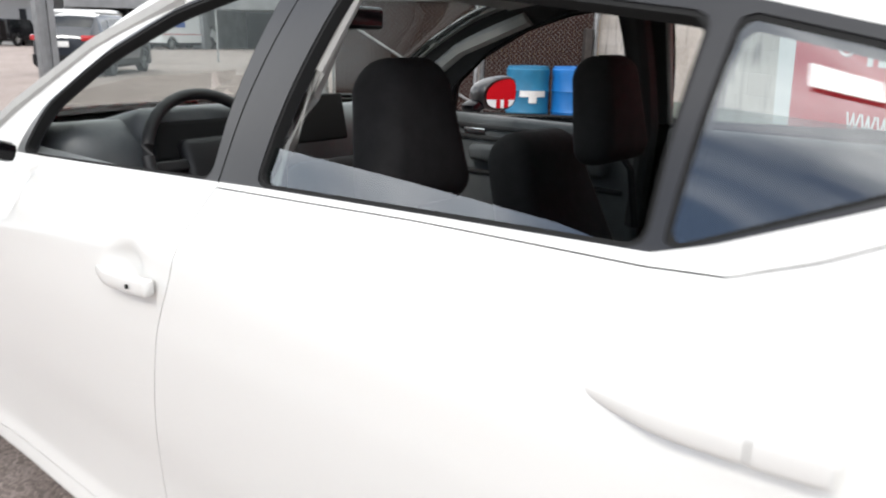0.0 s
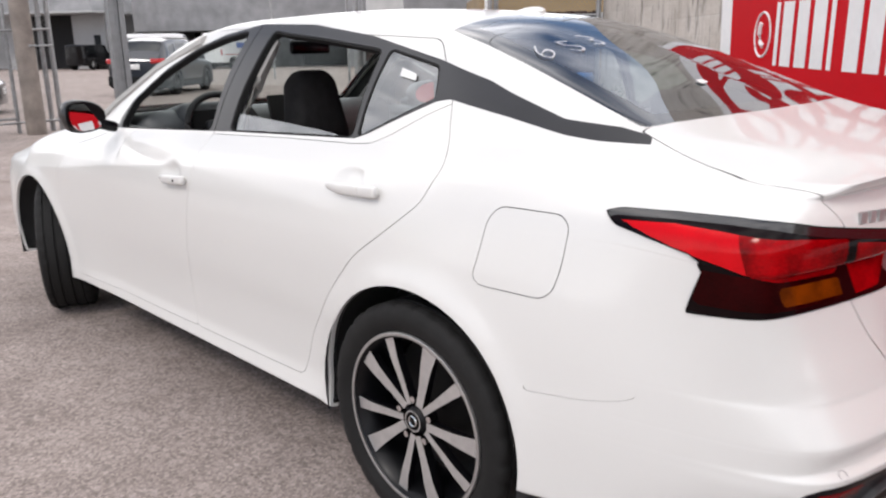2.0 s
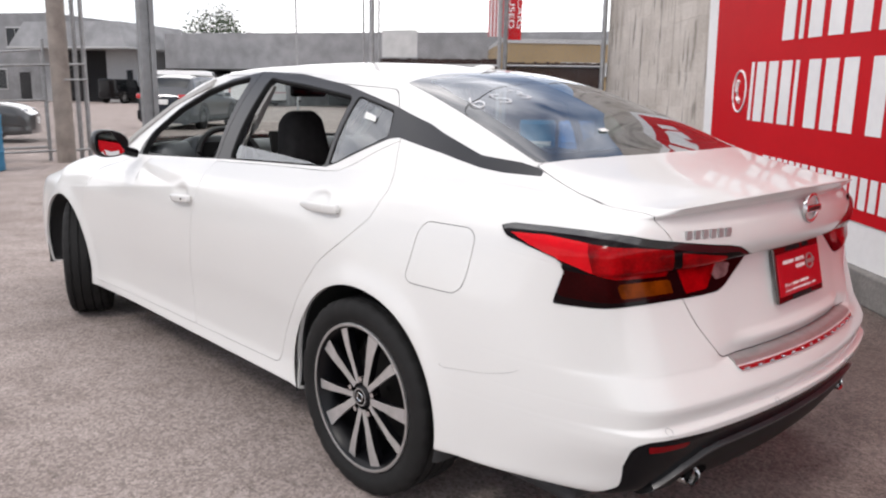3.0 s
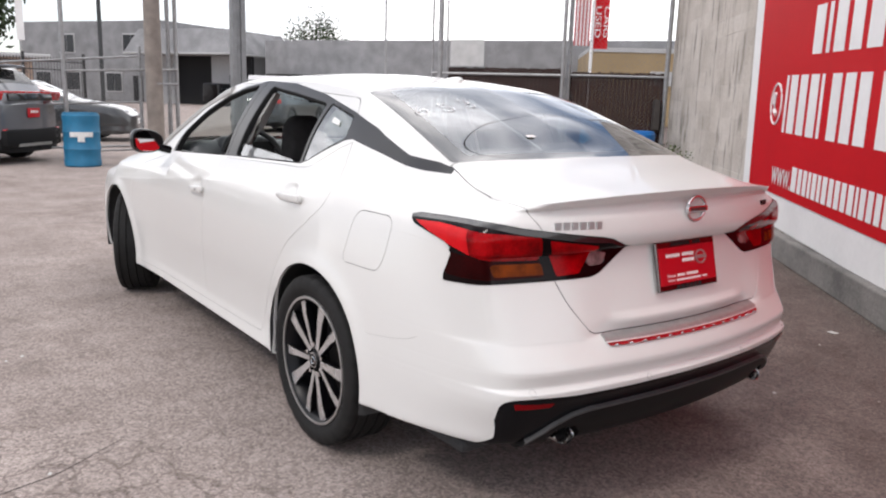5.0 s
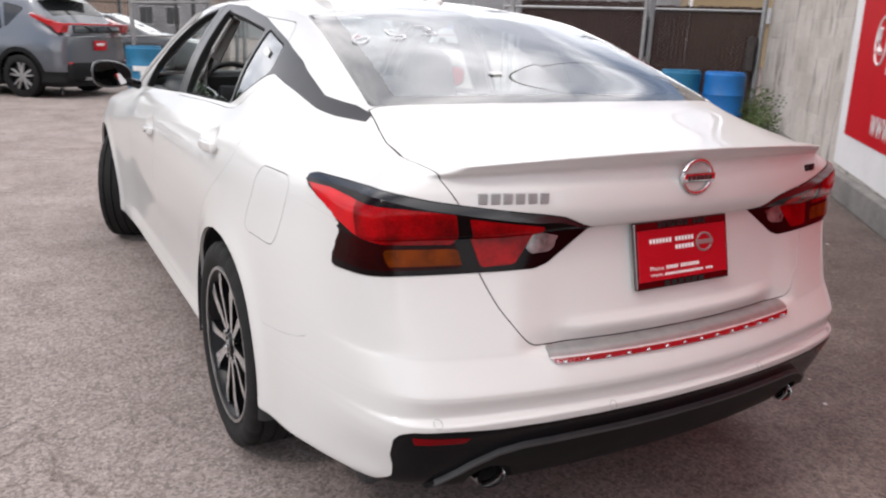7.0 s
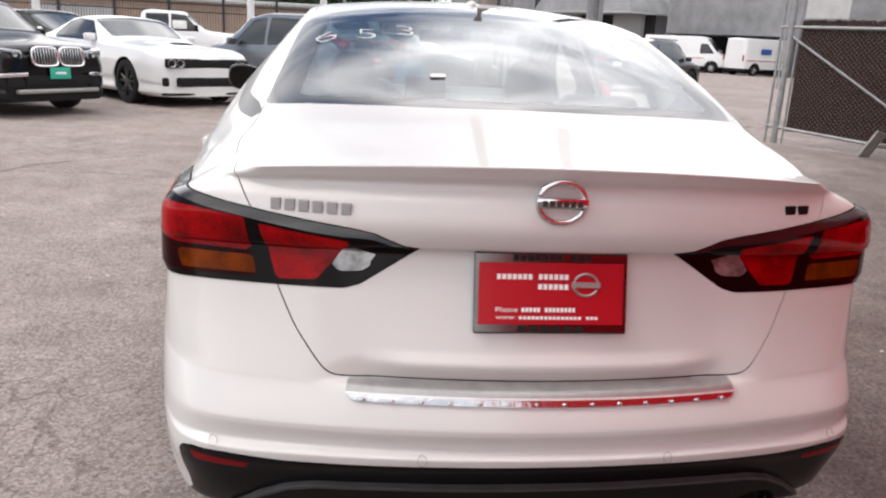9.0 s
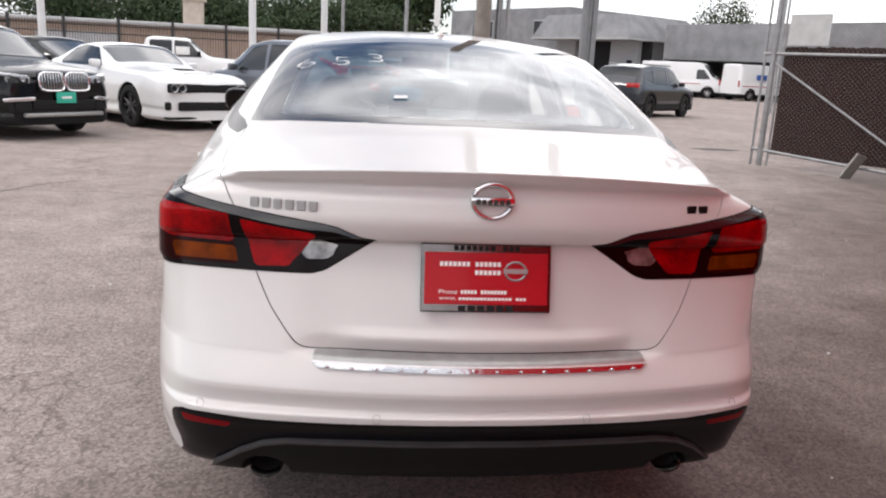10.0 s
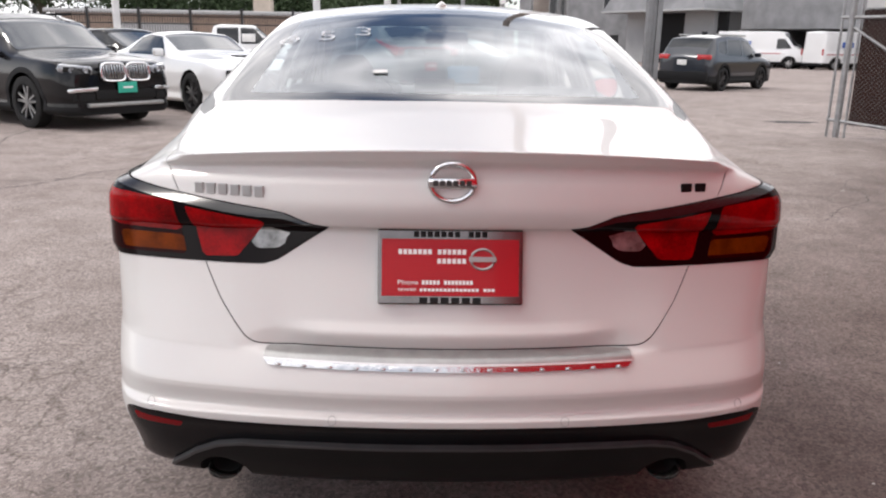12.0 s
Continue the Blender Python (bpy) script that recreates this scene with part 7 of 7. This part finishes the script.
# black luxury crossover seen from its front corner
bx = vehicle("black_crossover", (-8.37, 12.76), -124, "black crossover with twin kidney grille and chrome trim", 4.70, 1.89,
             [(0, 1.02), (.06, 1.14), (.28, 1.40), (.55, 1.60), (1.1, 1.67), (2.2, 1.66), (2.75, 1.56), (3.40, 1.12), (3.7, 1.07), (4.3, 1.01), (4.56, .965), (4.66, .92), (4.70, .84)],
             [(0, 1.02), (1.4, 1.02), (3.3, 1.0), (4.4, .94), (4.7, .78)], SUV_RAIL, (.85, 3.71), .37, M_BLACKPAINT,
             [[(3.12, 1.04), (2.55, 1.48), (2.05, 1.54), (2.05, 1.05)], [(1.98, 1.05), (1.98, 1.54), (1.25, 1.52), (1.10, 1.08)], [(1.05, 1.08), (1.18, 1.50), (.72, 1.42), (.62, 1.12)]], .22, clad=.34, ws=(2.70, 3.36, .82), rw=(.25, .55, .72), rim_mat=M_ALLOY_MID)
for sx in (-1, 1):
    gr = bit(bx, "grille", (.38, .06, .25), (sx * .205, 4.745, .82), M_GAP, (8, 0, 0), .02)
    v, f = tube([(sx * .205 + .19 * math.copysign(abs(math.cos(a)) ** .5, math.cos(a)), 4.778 - .02 * math.sin(a), .82 + .125 * math.copysign(abs(math.sin(a)) ** .5, math.sin(a))) for a in np.linspace(0, 2 * math.pi, 33)[:-1]], .016, 8, True)
    mesh_ob("grille_surround", v, f, M_CHROME, gr, smooth=True)
    for k in range(8):
        bit(gr, "grille_slat", (.014, .04, .22), (sx * .205 + (k - 3.5) * .043, 4.770, .82), M_CHROME, (6, 0, 0), .003)
    bit(bx, "headlamp", (.46, .16, .13), (sx * .665, 4.57, .85), M_HEADLIGHT, (0, sx * -6, sx * -28), .05)
    bit(bx, "lamp_core", (.36, .05, .075), (sx * .68, 4.638, .843), M_GAP, (0, sx * -6, sx * -28), .02)
    for q in (.60, .76):
        v, f = lathe([(0, .0), (.008, .022), (.012, .034), (-.01, .036)], 18)
        mesh_ob("lamp_ring", [(sx * q + b, 4.675 - .53 * (q - .68) + a, .843 + c) for a, b, c in v], f, M_HEADLIGHT, bx, smooth=True)
    bit(bx, "air_intake", (.30, .08, .14), (sx * .64, 4.68, .47), M_GAP, (0, 0, sx * -20), .03)
    bit(bx, "chrome_blade", (.40, .07, .055), (sx * .66, 4.70, .575), M_CHROME, (0, sx * 4, sx * -24), .015)
bit(bx, "lower_grille", (1.0, .06, .13), (0, 4.745, .50), M_GAP, (0, 0, 0), .02)
bit(bx, "skid_plate", (1.25, .09, .06), (0, 4.745, .36), M_BRUSHED, (0, 0, 0), .02)
bit(bx, "number_plate", (.31, .02, .155), (0, 4.79, .60), mat("green_plate", (.03, .42, .30), rough=.4, var=.1, scale=20), (0, 0, 0), .004)
bit(bx, "plate_bar", (.16, .006, .03), (0, 4.803, .60), M_INK_WHITE, (0, 0, 0), .001)
bit(bx, "roof_rail", (.04, 1.9, .04), (.62, 1.65, 1.655), M_BLK)
bit(bx, "roof_rail", (.04, 1.9, .04), (-.62, 1.65, 1.655), M_BLK)
side_mirror(bx, 1.02, 2.98, 1.10, M_BLACKPAINT)

# white muscle coupe
mc = vehicle("muscle_coupe", (-6.19, 16.06), -137.5, "white muscle coupe with black grille and bonnet scoop", 5.02, 1.93,
             [(0, .92), (.10, 1.02), (.55, 1.08), (.95, 1.16), (1.55, 1.40), (2.1, 1.45), (2.5, 1.42), (3.15, 1.08), (3.5, 1.03), (4.5, .97), (4.86, .92), (4.97, .88), (5.02, .80)],
             [(0, .90), (.8, .99), (1.4, .98), (3.1, .95), (4.5, .90), (5.02, .76)], [(0, .86), (.9, .80), (1.5, .68), (2.5, .68), (3.1, .82), (5.0, .88)], (1.05, 4.0), .36, M_WHITE2,
             [[(2.95, .99), (2.48, 1.33), (1.95, 1.37), (1.55, 1.30), (1.25, 1.06), (1.35, 1.0)]], .18, ws=(2.50, 3.10, .71), rw=(.95, 1.5, .66), rim_mat=M_ALLOY_DARK)
bit(mc, "grille", (1.60, .09, .15), (0, 5.035, .72), M_GAP, (0, 0, 0), .03)
for sx in (-1, 1):
    for q in (.71, .56):
        v, f = lathe([(0, .0), (.01, .05), (.03, .068), (-.03, .07)], 24)
        mesh_ob("headlamp", [(sx * q + b, 5.07 + a, .72 + c) for a, b, c in v], f, M_HEADLIGHT, mc, smooth=True)
    bit(mc, "side_intake", (.11, .08, .14), (sx * .78, 4.985, .42), M_GAP, (0, 0, sx * -10), .03)
    bit(mc, "side_marker", (.02, .16, .03), (sx * .93, 4.55, .55), M_TAIL, (0, 0, 0), .004)
bit(mc, "lower_grille", (1.26, .06, .15), (0, 5.065, .42), M_GAP, (0, 0, 0), .03)
bit(mc, "front_splitter", (1.66, .16, .04), (0, 4.98, .22), M_BLK, (0, 0, 0), .012)
bit(mc, "bonnet_scoop", (.34, .20, .03), (0, 4.18, 1.005), M_GAP, (-4, 0, 0), .01)
bit(mc, "bonnet_bulge", (.62, 1.2, .05), (0, 4.05, .985), M_WHITE2, (-3.5, 0, 0), .02)
side_mirror(mc, .98, 2.85, 1.05, M_WHITE2)

# dark blue crossover behind the steel column, tail towards the sedan
dx = vehicle("blue_crossover", (7.95, 22.75), -47, "dark blue-grey crossover with red tail lamps on the lot", 4.60, 1.86,
             [(0, 1.02), (.05, 1.12), (.25, 1.36), (.50, 1.62), (1.2, 1.70), (2.4, 1.69), (2.9, 1.58), (3.5, 1.14), (3.9, 1.06), (4.45, .95), (4.60, .75)],
             [(0, 1.02), (3.4, 1.0), (4.4, .88), (4.6, .7)], SUV_RAIL, (.92, 3.61), .36, M_NAVY,
             [[(3.2, 1.05), (2.7, 1.50), (2.2, 1.56), (2.2, 1.05)], [(2.13, 1.05), (2.13, 1.56), (1.3, 1.55), (1.15, 1.08)], [(1.1, 1.10), (1.2, 1.53), (.66, 1.45), (.6, 1.18)]], .22, clad=.45, ws=(2.85, 3.45, .82), rw=(.22, .50, .74), rim_mat=M_ALLOY_DARK)
for sx in (-1, 1):
    bit(dx, "tail_lamp", (.42, .12, .15), (sx * .68, .06, 1.02), M_TAIL, (0, 0, sx * 14), .03)
bit(dx, "number_plate", (.31, .02, .155), (0, -.055, .86), M_PAPER, (0, 0, 0), .004)
bit(dx, "rear_bumper", (1.70, .14, .30), (0, .01, .45), M_BLK, (0, 0, 0), .05)
bit(dx, "roof_rail", (.04, 2.0, .05), (.62, 1.75, 1.69), M_BRUSHED)
bit(dx, "roof_rail", (.04, 2.0, .05), (-.62, 1.75, 1.69), M_BRUSHED)
side_mirror(dx, .99, 3.05, 1.10, M_NAVY)

SEDAN_P = [(0, .92), (.10, 1.04), (.70, 1.10), (1.35, 1.38), (1.9, 1.45), (2.5, 1.43), (3.40, 1.03), (3.8, .98), (4.5, .86), (4.75, .66)]
SEDAN_B = [(0, .90), (.8, 1.0), (3.4, .95), (4.4, .82), (4.75, .62)]
SEDAN_W = [[(3.05, 1.0), (2.45, 1.36), (2.05, 1.38), (2.05, .99)], [(1.98, 1.0), (1.98, 1.38), (1.45, 1.33), (1.05, 1.06)]]
SEDAN_R = [(0, .84), (.7, .78), (1.5, .70), (2.6, .70), (3.4, .82), (4.7, .86)]
ds = vehicle("dark_sedan", (-1.0, 21.3), -115, "charcoal sedan parked behind the chain-link fence", 4.75, 1.80, SEDAN_P, SEDAN_B, SEDAN_R, (.95, 3.70), .33, M_CHAR, SEDAN_W, .20, ws=(2.55, 3.32, .78), rw=(.75, 1.32, .74))
bit(ds, "headlamp", (.40, .16, .12), (-.62, 4.52, .72), M_HEADLIGHT, (0, 0, 24), .04)
bit(ds, "headlamp", (.40, .16, .12), (.62, 4.52, .72), M_HEADLIGHT, (0, 0, -24), .04)
bit(ds, "number_plate", (.30, .02, .15), (0, 4.80, .50), M_PAPER, (0, 0, 0), .004)
side_mirror(ds, .96, 2.80, 1.02, M_CHAR)
b2 = vehicle("black_wagon", (-9.1, 18.5), -117, "black estate car parked behind the coupe", 4.70, 1.85,
             [(0, 1.0), (.30, 1.36), (.6, 1.50), (2.3, 1.52), (3.2, 1.06), (4.4, .95), (4.70, .7)], [(0, 1.0), (3.2, .98), (4.7, .66)], SUV_RAIL, (.9, 3.7), .35, M_BLACKPAINT,
             [[(2.95, 1.02), (2.45, 1.38), (2.0, 1.42), (2.0, 1.02)], [(1.95, 1.02), (1.95, 1.42), (.75, 1.38), (.60, 1.06)]], .2, ws=(2.45, 3.15, .8), rw=(.25, .55, .7))
bit(b2, "headlamp", (.36, .14, .12), (-.62, 4.50, .78), M_HEADLIGHT, (0, 0, 24), .04)
pk = vehicle("white_pickup", (-8.9, 25.0), -80, "white pickup truck with a paper sheet in its window", 5.6, 1.95,
             [(0, 1.10), (1.75, 1.12), (1.82, 1.72), (2.1, 1.80), (3.2, 1.78), (3.85, 1.22), (5.3, 1.12), (5.6, .9)], [(0, 1.08), (3.8, 1.12), (5.6, .85)], [(0, .92), (1.75, .90), (1.9, .78), (3.3, .78), (3.9, .88), (5.6, .9)], (1.1, 4.6), .39, M_WHITE2,
             [[(3.6, 1.18), (3.2, 1.66), (2.75, 1.68), (2.75, 1.16)], [(2.68, 1.16), (2.68, 1.68), (2.0, 1.66), (2.0, 1.16)]], .3, ws=(3.25, 3.82, .85), rw=(1.77, 1.88, .8), cat="truck")
bit(pk, "paper_sheet", (.02, .42, .26), (.915, 3.0, 1.36), M_PAPER, (0, -14, 0), .002)
side_mirror(pk, 1.05, 3.5, 1.30, M_BLK)


def van(at, heading, label):
    e = vehicle("delivery_van", at, heading, label, 5.9, 2.05,
                [(0, 2.40), (.05, 2.48), (4.0, 2.50), (4.5, 2.42), (5.2, 1.50), (5.75, 1.20), (5.9, .9)], [(0, 1.25), (5.1, 1.25), (5.9, .85)], [(0, .88), (4.3, .88), (5.2, .90), (5.9, .88)], (1.0, 4.95), .36, M_WHITE2,
                [[(5.05, 1.34), (4.55, 1.98), (4.05, 2.0), (4.05, 1.30)]], .28, clad=.45, ws=(4.52, 5.2, .9), cat="van")
    for sx in (-1, 1):
        bit(e, "blue_mark", (.02, .95, .36), (sx * 1.012, 1.9, 1.62), mat("blue_vinyl", (.04, .10, .35), rough=.5), (0, 0, 0), .004)
        bit(e, "red_stripe", (.02, 4.2, .05), (sx * 1.03, 2.3, 1.0), M_TAIL, (0, 0, 0), .004)
        bit(e, "tail_lamp", (.10, .05, .40), (sx * .90, -.04, 1.15), M_TAIL, (0, 0, 0), .01)
    side_mirror(e, 1.15, 4.9, 1.5, M_BLK)
    return e


van((25.7, 50.4), -72, "white delivery van with a blue mark beside the workshop")
van((21.4, 55.6), -125, "white delivery van parked beside the garage canopy")
ws_ = vehicle("white_crossover", (26.3, 54.8), -12, "white crossover parked in front of the workshop", 4.6, 1.86,
              [(0, 1.02), (.25, 1.38), (.5, 1.62), (1.2, 1.70), (2.4, 1.68), (3.5, 1.12), (4.6, .8)], [(0, 1.02), (3.4, 1.0), (4.6, .7)], SUV_RAIL, (.92, 3.6), .36, M_WHITE2,
              [[(3.2, 1.05), (2.7, 1.50), (2.2, 1.56), (2.2, 1.05)], [(2.13, 1.05), (2.13, 1.56), (.8, 1.5), (.7, 1.1)]], .22, ws=(2.6, 3.45, .8), rw=(.22, .50, .8))
for sx in (-1, 1):
    bit(ws_, "tail_lamp", (.2, .10, .30), (sx * .78, .04, 1.05), M_TAIL, (0, 0, sx * 10), .03)
vehicle("black_offroader", (19.7, 59.6), -60, "black off-roader standing in front of the garage", 4.4, 1.85,
             [(0, 1.75), (.05, 1.83), (2.4, 1.83), (2.75, 1.25), (4.2, 1.18), (4.4, .9)], [(0, 1.1), (2.7, 1.12), (4.4, .85)], [(0, .9), (2.5, .88), (4.4, .8)], (.85, 3.4), .40, M_BLACKPAINT,
             [[(2.45, 1.2), (2.3, 1.7), (1.5, 1.7), (1.5, 1.2)], [(1.4, 1.2), (1.4, 1.7), (.3, 1.7), (.3, 1.2)]], .35, ws=(2.45, 2.72, .86))

# ---- blocks of the bare wall, and far closing walls ----
block_mesh = None
bw, bh = .397, .2
n_rows = int(WALL_H / bh)
rb = random.Random(11)
for i in range(n_rows):
    a = 3.60 + (.2 if i % 2 else 0)
    while a < A1 - .02:
        w = min(bw, A1 - a)
        if w > .08:
            if abs(w - bw) < 1e-6 and block_mesh:
                ob = new("block", block_mesh)
            else:
                bm = box_bm((w - .006, .02, bh - .006), bevel=.003, seg=1)
                ob = part("block", bm, M_BLOCK, None)
                if abs(w - bw) < 1e-6:
                    block_mesh = ob.data
            ob.parent = wall_body
            ob.location = (a + w / 2, -.098 + rb.uniform(-.0015, .0015), i * bh + bh / 2)
        a += bw
